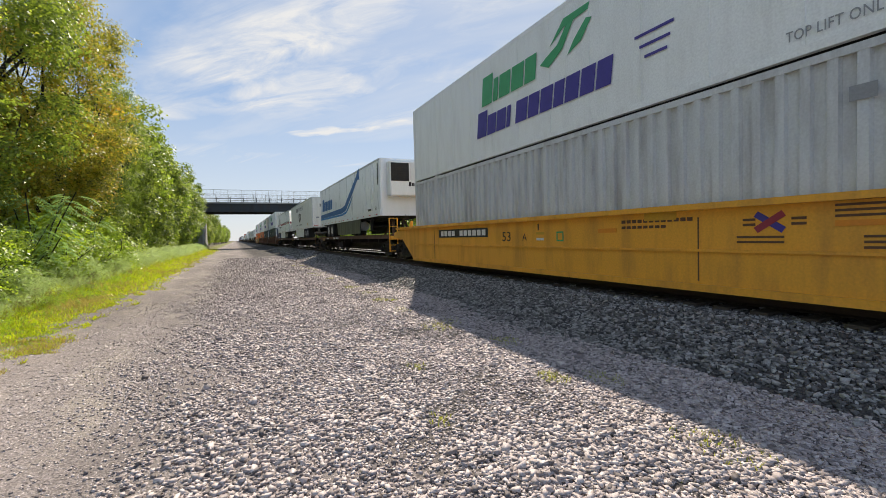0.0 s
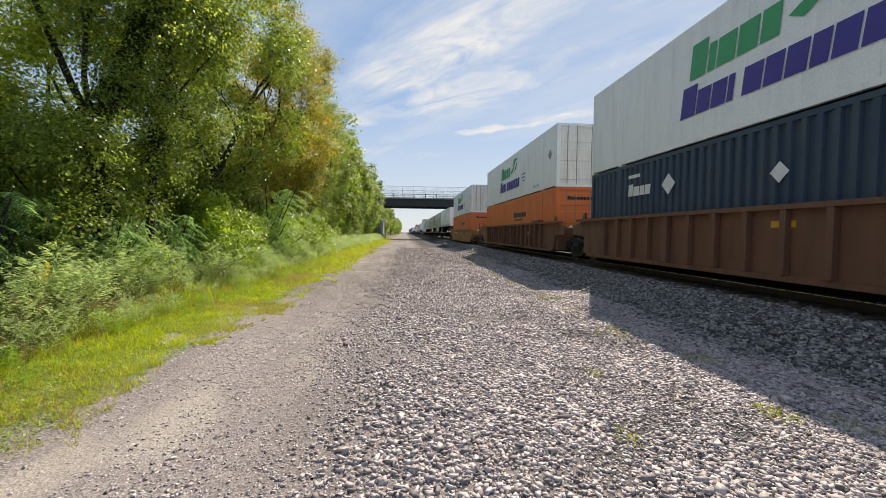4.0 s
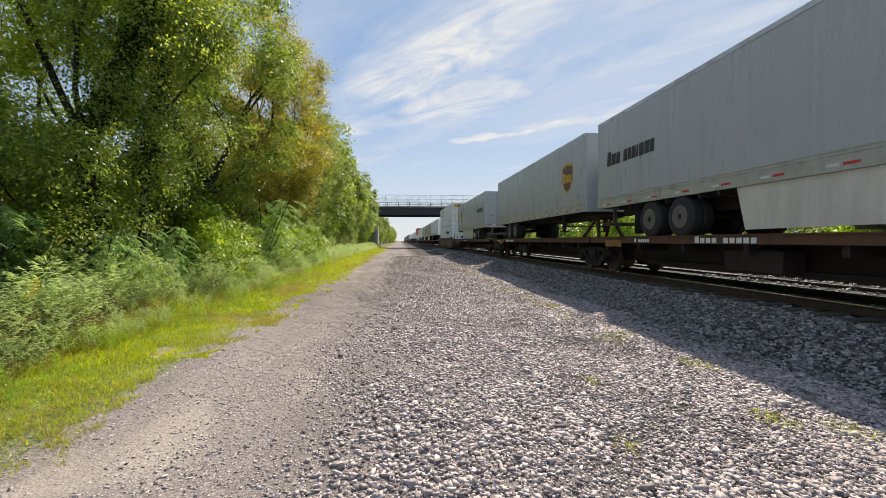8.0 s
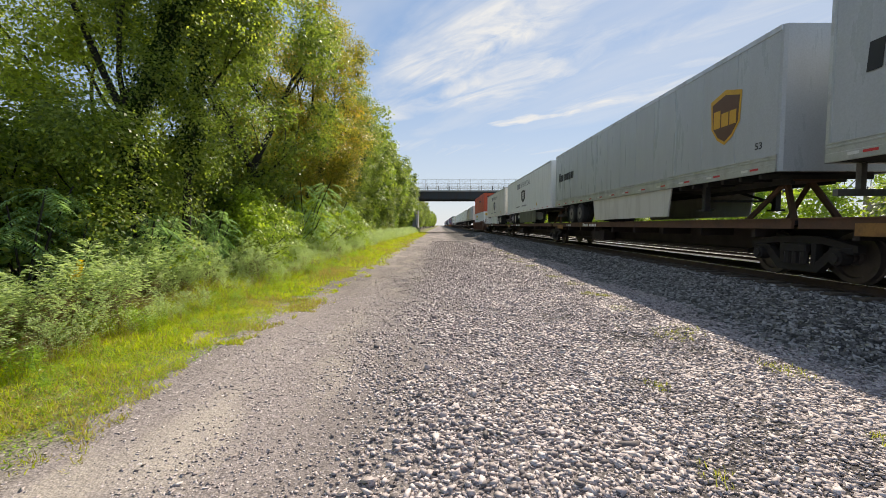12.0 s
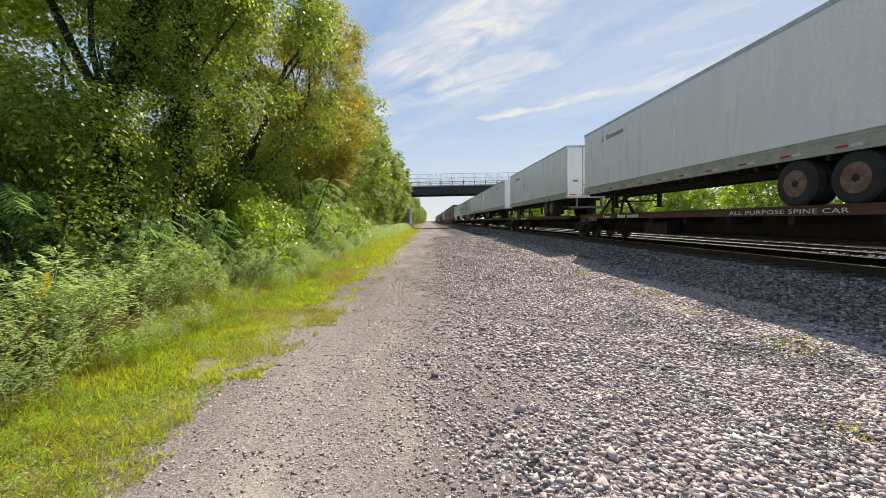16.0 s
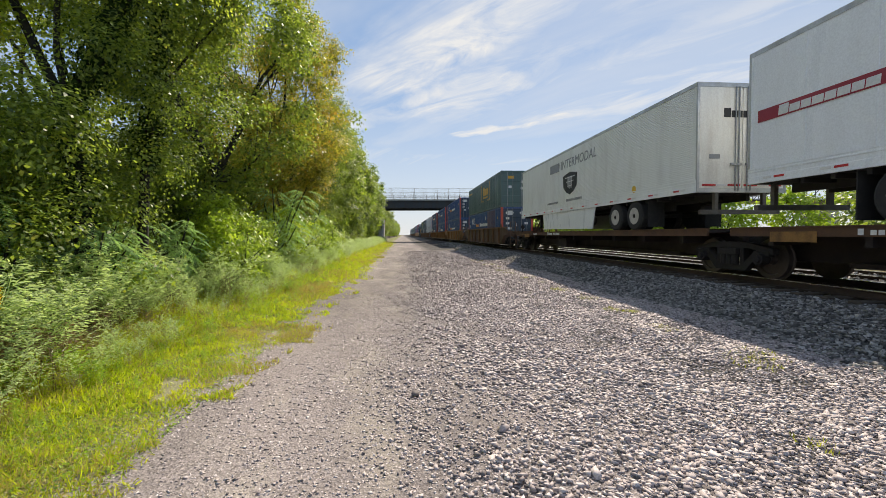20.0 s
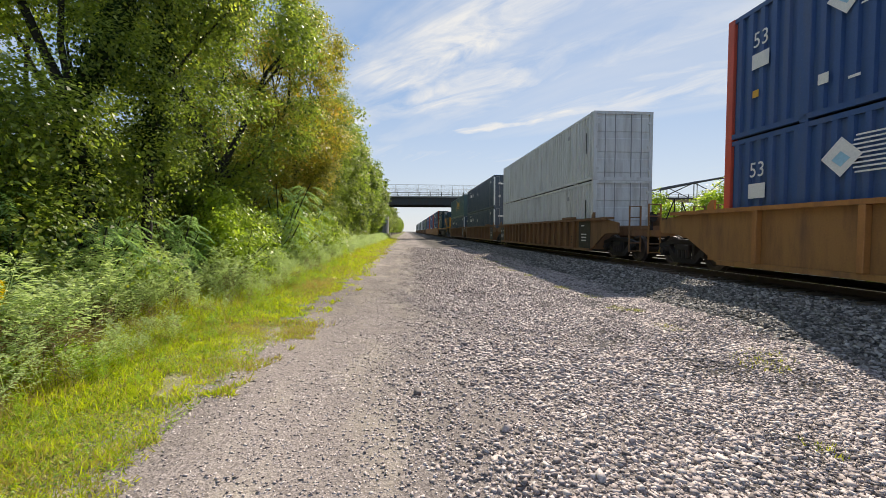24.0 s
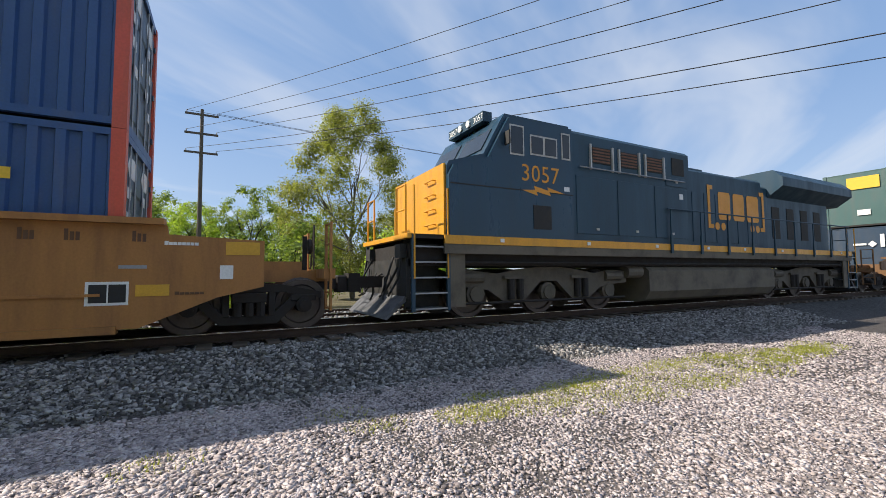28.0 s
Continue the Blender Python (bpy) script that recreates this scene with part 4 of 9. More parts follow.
def make_woods():
    old_tree()
    rng = random.Random(8)
    label = {0: "leafy green tree with a dark forked trunk", 1: "tall tree with yellowing and orange leaves", 2: "dense dark-green tree at the wood's edge"}
    # thin trees in the same leaf colour, sunlight painted in
    airy = tree_kind(15, 11.5, 3.0, 26000, 0.085, LEAF_SUN_TINT, 0.8, trunk_r=0.10, full=0.6, lobes=44, low=0.24)
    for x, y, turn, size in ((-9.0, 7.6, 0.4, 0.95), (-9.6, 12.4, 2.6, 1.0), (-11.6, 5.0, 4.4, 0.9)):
        plant(airy, "tree", "airy tree with thin yellow-green leaves painted as sunlit", "tree", "trees beside the track", x, y, turn, size)
    rows = ((0, -7.0, 16.6, 0.5, 1.0), (1, -7.1, 20.2, 2.2, 0.98), (1, -6.8, 24.0, 4.0, 1.0), (2, -6.7, 28.2, 3.0, 0.86), (0, -7.0, 32.6, 2.5, 0.84))
    for k, x, y, turn, size in rows:
        plant(NEAR_TREES[k], "tree", label[k], "tree", "trees beside the track", x, y, turn, size)
    for i in range(34):
        y = 36.0 + i * 3.3 + rng.uniform(-1, 1)
        if 93 < y < 110:
            continue
        k = (0, 2, 1, 0, 2)[i % 5]
        plant(FAR_TREES[k], "tree", label[k], "tree", "trees beside the track", -7.4 + rng.uniform(-0.6, 0.7) - 0.004 * y, y, rng.uniform(0, 6), rng.uniform(0.78, 1.0))
    for i in range(20):
        k = (0, 2, 1)[i % 3]
        y = 152 + i * 13.0
        plant(FAR_TREES[k], "tree", label[k], "tree", "trees beside the track", -7.6 + 0.006 * (y - 152) + rng.uniform(-0.8, 0.6), y, rng.uniform(0, 6), rng.uniform(0.7, 0.95))
    for i in range(12):
        k = i % 3
        plant(FAR_TREES[k], "tree", label[k], "tree", "trees beside the track", -14.0 + rng.uniform(-1.5, 1.5), 20.0 + i * 5.5, rng.uniform(0, 6), rng.uniform(0.95, 1.25) * (0.5 if i < 3 else 0.8 if i < 6 else 1.0))
    for i in range(10):
        k = i % 3
        plant(FAR_TREES[k], "tree", label[k], "tree", "trees beside the track", -19.0 + rng.uniform(-2, 2), 14.0 + i * 6.0, rng.uniform(0, 6), rng.uniform(1.0, 1.35) * (0.45 if i < 5 else 0.8))
    for i in range(34):
        y = 3.5 + i * 1.55 + rng.uniform(-0.5, 0.5)
        k = rng.choice((0, 0, 1, 2))
        plant(SHRUBS[k], "shrub", ("leafy green shrub under the trees", "bright green shrub catching the sun", "dark-green shrub under the trees")[k], "shrub", "shrubs under the trees", -7.2 + rng.uniform(-0.6, 0.4) + 0.4 * (y > 17), y, rng.uniform(0, 6), rng.uniform(0.6, 1.15), ("woody_base", "foliage"))
    for i in range(11):
        plant(SHRUBS[1], "shrub", "bright yellow-green shrub catching the sun", "shrub", "shrubs under the trees", -5.7 + rng.uniform(-0.3, 0.3), 12.5 + i * 1.35 + rng.uniform(-0.5, 0.5), rng.uniform(0, 6), rng.uniform(0.75, 1.2), ("woody_base", "foliage"))
    for i in range(16):
        plant(SHRUBS[0], "shrub", "leafy green shrub deep in the wood", "shrub", "shrubs under the trees", -11.8 + rng.uniform(-1.5, 1.5), 4 + i * 2.0, rng.uniform(0, 6), rng.uniform(1.0, 1.5), ("woody_base", "foliage"))
    for i in range(14):
        k = i % 3
        plant(SHRUBS[k], "shrub", ("leafy green shrub under the trees", "bright green shrub catching the sun", "dark-green shrub under the trees")[k], "shrub", "shrubs under the trees", -9.0 + rng.uniform(-1.0, 1.0), 3 + i * 2.2, rng.uniform(0, 6), rng.uniform(0.9, 1.4), ("woody_base", "foliage"))


make_woods()


def frond(rng, base, way, length, pos, rot, size):
    """Adds the leaflets of one feathered leaf."""
    side = way.cross(Vector((0, 0, 1))).normalized()
    p, d = base.copy(), way.normalized()
    n = 11
    for i in range(n):
        d = (d + Vector((0, 0, -rng.uniform(0.04, 0.14)))).normalized()
        p = p + d * length / n
        if i < 2:
            continue
        for s in (-1, 1):
            y = (d * 0.45 + side * s + Vector((0, 0, -0.15 + rng.uniform(-0.15, 0.15)))).normalized()
            z = (Vector((0, 0, 1)) - y * y.z).normalized()
            x = y.cross(z)
            pos.append(p.copy())
            rot.append(((x.x, y.x, z.x), (x.y, y.y, z.y), (x.z, y.z, z.z)))
            size.append((0.045, length * 0.24 * (1 - 0.5 * abs(i / n - 0.45)), 0.1))


def sumac_kind(seed, height):
    """Several thin stems, each with a loose umbrella of drooping feathered leaves at its top."""
    rng = random.Random(seed)
    bm, pos, rot, size = bmesh.new(), [], [], []
    for k in range(7):
        a, far = rng.uniform(0, 6.28), rng.uniform(0.1, 0.9)
        h = height * rng.uniform(0.55, 1.0)
        pts = [Vector((far * math.cos(a) * t ** 1.5, far * math.sin(a) * t ** 1.5, h * t - 0.05)) for t in (0, 0.33, 0.66, 1)]
        limb(bm, pts, 0.022, 0.010, 5)
        for j in range(11):
            b = j * 2.4 + rng.uniform(-0.4, 0.4)
            at = pts[2].lerp(pts[3], rng.uniform(0.2, 1.0))
            frond(rng, at, Vector((math.cos(b), math.sin(b), rng.uniform(-0.25, 0.4))), rng.uniform(0.30, 0.58), pos, rot, size)
    v, f = spread(LEAF_V, LEAF_F, np.array([tuple(p) for p in pos]), np.array(rot), np.array(size))
    return link("woody_base", bm, BARK), soup("foliage", v, f, SUMAC_LEAF)


def make_sumac():
    rng = random.Random(4)
    kinds = [sumac_kind(41, 1.7), sumac_kind(42, 2.1), sumac_kind(43, 1.5)]
    for i in range(27):
        y = 6.4 + i * 0.55 + rng.uniform(-0.3, 0.3)
        plant(kinds[i % 3], "sumac_shrub", "sumac shrub with long feathered green leaves", "shrub", "sumac shrubs", -6.0 + rng.uniform(-0.45, 0.45), y, rng.uniform(0, 6), rng.uniform(0.85, 1.15), ("woody_base", "foliage"))
    for x, y, s in ((-5.5, 18.2, 1.7), (-5.7, 20.5, 1.5), (-5.4, 23.4, 1.4)):
        plant(kinds[1], "sumac_shrub", "tall sumac shrub with long feathered leaves", "shrub", "sumac shrubs", x, y, rng.uniform(0, 6), s, ("woody_base", "foliage"))


make_sumac()


def weed_template(seed, height, leaves, size):
    """A leaning stem with feathered side sprays, long below and short at the tip, so that the top stands up as a plume."""
    rng = np.random.default_rng(seed)
    way = rng.uniform(0, 6.28)
    arch = height * rng.uniform(0.12, 0.42)
    def stem(t):
        return np.stack([arch * t ** 2 * math.cos(way), arch * t ** 2 * math.sin(way), height * (t - 0.16 * t ** 3)], -1)
    pos, ways, long = [], [], []
    each = max(4, leaves // 16)
    for k in range(16):
        t0, a = 0.16 + 0.82 * (k + rng.random()) / 16, k * 2.4 + rng.uniform(-0.5, 0.5)
        reach = height * 0.36 * (1.15 - t0)
        q = np.linspace(0.12, 1, each)
        side = np.where(np.arange(each) % 2 == 0, 1.0, -1.0)
        spray = stem(np.full(each, t0)) + np.stack([np.cos(a) * reach * q, np.sin(a) * reach * q, reach * (1.45 * q - 0.55 * q ** 2)], -1)
        pos.append(spray + rng.normal(0, 0.006, spray.shape))
        ways.append(np.stack([np.cos(a) - 0.8 * side * np.sin(a), np.sin(a) + 0.8 * side * np.cos(a), np.full(each, 0.25)], -1) + rng.normal(0, 0.22, (each, 3)))
        long.append(size * (1.25 - 0.6 * q) * rng.uniform(0.75, 1.3, each))
    pos, y, long = np.concatenate(pos), np.concatenate(ways), np.concatenate(long)
    y /= np.linalg.norm(y, axis=1, keepdims=True)
    z = np.array([0, 0, 1.0]) + rng.normal(0, 0.3, y.shape)
    z -= y * np.sum(y * z, axis=1, keepdims=True)
    z /= np.linalg.norm(z, axis=1, keepdims=True)
    v, f = spread(LEAF_V, LEAF_F, pos, np.stack([np.cross(y, z), y, z], axis=2), np.stack([size * rng.uniform(0.30, 0.5, len(pos)), long, long], 1))
    vs, fs, base = [v], [f], len(v)
    ts = stem(np.linspace(0, 1, 4))
    for p, q in zip(ts, ts[1:]):
        vs.append(np.array([p + (-0.005, 0, 0), p + (0.005, 0, 0), q + (0.003, 0, 0), q + (-0.003, 0, 0)]))
        fs.append(np.array([[base, base + 1, base + 2, base + 3]])); base += 4
    return np.concatenate(vs), np.concatenate(fs)


def make_weeds():
    rng = np.random.default_rng(15)
    for name, label, mat, count, tall, lo, hi, seed, leaf in (
            ("weeds", "waist-high grey-green feathery weeds along the verge", WEED_LEAF, 1350, 1.2, -6.4, -3.9, 60, 0.085),
            ("dry_weeds", "withered brown weed stalks among the verge", WEED_DRY, 1200, 0.62, -5.6, -3.7, 70, 0.055),
            ("low_weeds", "low leafy green weeds in the grass", WEED_GREEN, 900, 0.34, -5.0, -3.1, 75, 0.05),
            ("far_weeds", "grey-green weeds along the far verge", WEED_LEAF, 1700, 1.1, -6.6, -3.9, 80, 0.17)):
        vs, fs, base = [], [], 0
        for k in range(6):
            tv, tf = weed_template(seed + k, tall, 64 if name == "far_weeds" else 208 if name == "weeds" else 64, leaf)
            n = count // 6
            y = -1.0 + 26 * rng.random(n) ** 1.1 if name != "far_weeds" else 22 + 75 * rng.random(n)
            x = lo + (hi - lo) * rng.beta(1.2, 1.1, n) - np.clip(y - 10, 0, 12) * 0.02
            if name == "dry_weeds":
                some = rng.random(n) < 0.35
                x, y = np.where(some, rng.normal(-5.2, 0.55, n), x), np.where(some, rng.normal(6.6, 1.1, n), y)
            mound = 0.50 + 0.9 * patches(x, y, 1.1, 7)
            size = rng.uniform(0.6, 1.12, n) * mound * np.clip(0.30 + (hi + 0.15 - x) / 1.5, 0.30, 1.0)
            if name == "weeds":      # a withered hollow, and thin spots where the dark ground shows
                open_spot = 0.75 * np.exp(-((x + 5.1) / 0.55) ** 2 - ((y - 6.6) / 0.9) ** 2)
                keep = rng.random(n) > np.maximum(open_spot, np.clip(1.35 - 3.2 * patches(x, y, 0.9, 17), 0, 0.8))
                x, y, size = x[keep], y[keep], size[keep]
                n = len(x)
            v, f = spread(tv, tf, np.stack([x, y, ground_z(x, y) - 0.02], 1), turns(rng, n, 0.2), size)
            vs.append(v); fs.append(f + base); base += len(v)
        tagged(part(name, soup(name, np.concatenate(vs), np.concatenate(fs), mat), None), label, "weeds", kind="stuff")
    # goldenrod in flower among the weeds
    for k, (x, y, h) in enumerate(((-5.15, 6.45, 1.05), (-5.3, 6.7, 0.95))):
        ob = thing("goldenrod", "goldenrod stem with a yellow flower plume", "flower", "goldenrod in the weeds", (x, y, float(ground_z(x, y)) - 0.02))
        tv, tf = weed_template(90 + k, h * 0.8, 64, 0.06)
        part("stem", soup("stem", tv, tf, WEED_GREEN), None, ob, "green leafy stem")
        n = 260
        t = rng.random(n)
        pos = np.stack([0.16 * t * np.cos(1.9 * k) + rng.normal(0, 0.05, n) * (1.2 - t), 0.16 * t * np.sin(1.9 * k) + rng.normal(0, 0.05, n) * (1.2 - t), h * (0.72 + 0.26 * t)], 1)
        v, f = spread(LEAF_V, LEAF_F, pos, turns(rng, n, 0.8), rng.uniform(0.02, 0.04, n))
        tagged(part("flower_plume", soup("flower_plume", v, f, GOLDENROD), None, ob, "yellow flower plume"), kind="stuff")


make_weeds()


def make_grass():
    rng = np.random.default_rng(19)
    tv = np.array([(-0.5, 0, 0), (0.5, 0, 0), (-0.4, 0.10, 0.55), (0.4, 0.10, 0.55), (0, 0.34, 1.0)], float)
    tf = np.array([(0, 1, 3), (0, 3, 2), (2, 3, 4)])
    vs, fs, base = [], [], 0
    dv, df, dbase = [], [], 0
    for y0, y1, n, h0, h1, w in ((-14.0, 2.0, 26000, 0.02, 0.09, 0.010), (2.0, 5.5, 52000, 0.014, 0.075, 0.0065), (5.5, 9, 42000, 0.016, 0.085, 0.009), (9, 16, 30000, 0.025, 0.12, 0.015), (16, 34, 16000, 0.05, 0.2, 0.026), (34, 90, 8000, 0.1, 0.24, 0.04)):
        y = rng.uniform(y0, y1, n)
        edge = -2.55 + 0.15 * np.clip((y - 6) / 5, 0, 1) + 0.45 * (patches(0 * y, y, 0.8, 11) - 0.5) + 0.2 * (patches(0 * y, y, 3.0, 12) - 0.5)
        x = edge + 0.35 - 3.4 * rng.random(n) ** 1.1
        inside = edge - x
        thick = patches(x, y, 2.2, 21) * 0.55 + patches(x, y, 6.5, 22) * 0.45
        keep = thick + rng.normal(0, 0.09, n) > 0.66 - 0.62 * np.clip(inside + 0.12, 0, 0.9)
        x, y, inside, thick = x[keep], y[keep], inside[keep], thick[keep]
        n = len(x)
        tall = 0.25 + 0.9 * patches(x, y, 1.7, 23) + 0.9 * patches(x, y, 5.0, 27) ** 2 + np.clip((-3.7 - x) * 1.6, 0, 2.2)
        h = rng.uniform(h0, h1, n) * tall
        size = np.stack([w * rng.uniform(0.7, 1.5, n), h * rng.uniform(0.5, 1.6, n), h], 1)
        dry = rng.random(n) < 0.16 + 0.6 * np.clip(patches(x, y, 0.9, 24) * 1.9 - 0.8, 0, 1) + 0.6 * np.exp(-((y - 14.5) / 1.6) ** 2 - ((x + 3.3) / 0.5) ** 2)
        for m, V, F in ((~dry, vs, fs), (dry, dv, df)):
            v, f = spread(tv, tf, np.stack([x, y, ground_z(x, y) - 0.005], 1)[m], turns(rng, int(m.sum()), 0.95), size[m])
            off = sum(len(q) for q in V)
            V.append(v); F.append(f + off)
    # flat small leaves of clover and plantain between the blades
    n = 26000
    y = 2.0 + 14 * rng.random(n) ** 1.5
    x = -2.55 - 2.2 * rng.random(n)
    keep = patches(x, y, 1.3, 31) * 0.6 + patches(x, y, 4.0, 32) * 0.4 > 0.42
    x, y = x[keep], y[keep]
    n = len(x)
    v, f = spread(LEAF_V, LEAF_F, np.stack([x, y, ground_z(x, y) + rng.uniform(0.005, 0.035, n)], 1), leaf_turns(rng, np.array([0, 0, 1.0]) + rng.normal(0, 0.35, (n, 3))), rng.uniform(0.014, 0.034, n) * (0.8 + 0.05 * y))
    f = np.concatenate([f[:, [0, 1, 2]], f[:, [0, 2, 3]]])
    tagged(part("clover", soup("clover", v, f, WEED_GREEN), None), "small flat green clover leaves in the grass", "grass", kind="stuff")
    tagged(part("dry_grass", soup("dry_grass", np.concatenate(dv), np.concatenate(df), GRASS_DRY), None), "dry straw-yellow blades among the verge grass", "grass", kind="stuff")
    # low tufts in the gravel along the foot of the ballast, and a green patch further on
    tufts, tuft_faces, base = [], [], 0
    for cx, cy, r, n in [(4.05 + 0.25 * math.sin(3.3 * k), -9 + 1.15 * k + 0.5 * math.sin(2.1 * k), 0.14 + 0.14 * abs(math.sin(5.7 * k)), 170) for k in range(34)] + [(3.7 + 0.45 * math.sin(2.9 * k), -1.6 - 0.62 * k, 0.32 + 0.25 * abs(math.sin(4.1 * k)), 900) for k in range(15)] + [(2.6, 4.4, 0.12, 60), (2.2, 2.9, 0.12, 60)]:
        a, q = rng.uniform(0, 6.28, n), rng.random(n) ** 0.7
        x, y = cx + r * q * np.cos(a), cy + 1.5 * r * q * np.sin(a)
        h = rng.uniform(0.02, 0.07, n)
        v, f = spread(tv, tf, np.stack([x, y, ground_z(x, y) - 0.003], 1), turns(rng, n, 0.5), np.stack([np.full(n, 0.008), h, h], 1))
        tufts.append(v); tuft_faces.append(f + base); base += len(v)
    tagged(part("grass", soup("grass", np.concatenate(vs), np.concatenate(fs), GRASS), None), "short yellow-green grass on the verge", "grass", kind="stuff")
    tagged(part("grass_tufts", soup("grass_tufts", np.concatenate(tufts), np.concatenate(tuft_faces), GRASS_OLIVE), None), "low olive-green tufts in the gravel", "grass", kind="stuff")


make_grass()


def make_far_side():
    """Woods, bushes, poles and wires beyond the second track."""
    rng = random.Random(21)
    bushes = [tree_kind(51, 5.0, 2.4, 4500, 0.22, LEAF_BRIGHT, 0.8, forks=4, trunk_r=0.07, low=0.05), tree_kind(52, 6.0, 2.8, 4500, 0.25, LEAF_DARK, 0.9, forks=4, trunk_r=0.08, low=0.05)]
    for i in range(46):
        y = -60 + i * 3.6 + rng.uniform(-1, 1)
        k = 1 if i % 3 == 1 else 0
        plant(bushes[k], "bush", ("bright yellow-green bush beyond the tracks", "dark-green bush beyond the tracks")[k], "bush", "bushes beyond the tracks", 21.0 + rng.uniform(-1.5, 3.0), y, rng.uniform(0, 6), rng.uniform(0.85, 1.15) * (0.92 if 24 < y < 42 else 1.0) if y > 8 else rng.uniform(0.55, 0.8) if y > -14 else rng.uniform(0.35, 0.5))
    for i in range(40):
        y = 12 + i * 5.0 + rng.uniform(-1, 1)
        k = i % 3
        plant(FAR_TREES[k], "tree", "green tree in the woods beyond the tracks", "tree", "trees beyond the tracks", 30 + rng.uniform(-3, 8), y, rng.uniform(0, 6), rng.uniform(0.62, 0.85) * (0.52 if 34 < y < 70 else 1.0))
    for i in range(26):
        y = -70 + i * 5.5 if i < 17 else -13 + (i - 17) * 3.6
        plant(FAR_TREES[i % 3], "tree", "green tree in the woods beyond the tracks", "tree", "trees beyond the tracks", 62 + rng.uniform(-6, 14), y, rng.uniform(0, 6), rng.uniform(0.5, 0.7) * (1.55 + 0.012 * y if -20 < y < 20 else 1.0))
    lone = tree_kind(53, 15.0, 5.5, 58000, 0.15, LEAF_OLIVE, 1.2, bark=BARK_PALE, trunk_r=0.18, lobes=58, low=0.10)
    plant(lone, "tree", "tall airy green tree standing alone beyond the tracks", "tree", "trees beyond the tracks", 30.0, -7.4, 1.0, 1.0)


make_far_side()

# ---- road bridge over the line, with the steel truss of its river span further on ----
def make_bridge():
    br = thing("road_bridge", "dark steel girder road bridge with a tall mesh fence", "bridge")
    y0, y1 = 97.0, 106.0
    part("deck", boxes((-60, 260, y0 - 0.4, y1 + 0.4, 9.45, 9.75)), CONCRETE, br, "grey concrete deck")
    for y in (y0, y1):
        bm = boxes((-14, 50, y - 0.02, y + 0.02, 7.8, 9.44), (-14, 50, y - 0.22, y + 0.22, 7.72, 7.80), (-14, 50, y - 0.2, y + 0.2, 9.38, 9.447))
        for k in range(33):
            box(bm, -14 + 2 * k - 0.01, -14 + 2 * k + 0.01, y - 0.18, y + 0.18, 7.81, 9.37)
        part("girder", bm, GIRDER, br, "dark plate girder with stiffeners")
    for y in (y0 - 0.2, y1 + 0.2):
        bm = boxes((-60, 260, y - 0.06, y + 0.06, 10.45, 10.55), (-60, 260, y - 0.05, y + 0.05, 10.1, 10.16))
        part("guard_rail", bm, GIRDER, br, "dark steel guard rail")
        bm = bmesh.new()
        for k in range(128):
            box(bm, -60 + 2.5 * k - 0.07, -60 + 2.5 * k + 0.07, y - 0.06, y + 0.06, 9.75, 10.7)
        tagged(part("rail_posts", bm, GIRDER, br, "dark railing posts"), kind="stuff")
        bm = bmesh.new()
        for k in range(42):
            tube(bm, (-55 + 2.6 * k, y - 0.1, 9.75), (-55 + 2.6 * k, y - 0.1, 12.3), 0.03, 5)
        tagged(part("fence_posts", bm, GALV, br, "thin grey fence posts"), kind="stuff")
        bm = bmesh.new()
        for k in range(430):
            x = -55 + 0.25 * k
            box(bm, x - 0.006, x + 0.006, y - 0.106, y - 0.094, 9.8, 12.3)
        for k in range(10):
            box(bm, -55, 52, y - 0.107, y - 0.093, 9.95 + 0.25 * k, 9.962 + 0.25 * k)
        box(bm, -55, 52, y - 0.13, y - 0.07, 12.28, 12.33)
        tagged(part("fence_mesh", bm, GALV, br, "fine grey wire fence"), kind="stuff")
    part("abutment", boxes((-16, -5.0, 96.4, 106.6, -0.5, 7.7)), CONCRETE, br, "pale concrete abutment")
    part("wing_wall", prism(bmesh.new(), ((92.0, -0.5), (96.4, -0.5), (96.4, 7.6), (95.4, 7.6), (92.0, 5.0)), -5.4, -5.0), CONCRETE, br, "pale concrete wing wall")
    for y in (98.0, 101.5, 105.0):
        bm = bmesh.new()
        tube(bm, (26, y, -0.5), (26, y, 7.0), 0.5, 14)
        part("pier_column", bm, CONCRETE, br)
    part("pier_cap", boxes((25.3, 26.7, 96.6, 106.4, 7.0, 7.719)), CONCRETE, br)
    part("far_abutment", boxes((49, 58, 96.4, 106.6, -0.5, 9.449)), CONCRETE, br, "pale concrete abutment")
    for k in range(4):
        part("river_pier", boxes((58 + 50 * k, 60.5 + 50 * k, 97.5, 105.5, -0.5, 9.449)), CONCRETE, br)
    # arched through truss
    for y in (y0 - 0.7, y1 + 0.7):
        bm = bmesh.new()
        top = [(60 + 8.5 * k, 10.0 + 8.0 * math.sin(math.pi * (k + 0.9) / 13.8)) for k in range(13)]
        for k, (x, z) in enumerate(top):
            tube(bm, (x, y, 9.5), (x, y, z), 0.13, 4)
            if k:
                px, pz = top[k - 1]
                tube(bm, (px, y, pz), (x, y, z), 0.24, 4)
                if k % 2:
                    tube(bm, (px, y, 9.6), (x, y, z), 0.12, 4)
                else:
                    tube(bm, (px, y, pz), (x, y, 9.6), 0.12, 4)
        tube(bm, (60, y, 9.6), (162, y, 9.6), 0.25, 4)
        part("truss", bm, GIRDER, br, "dark arched steel truss")
    return br


make_bridge()


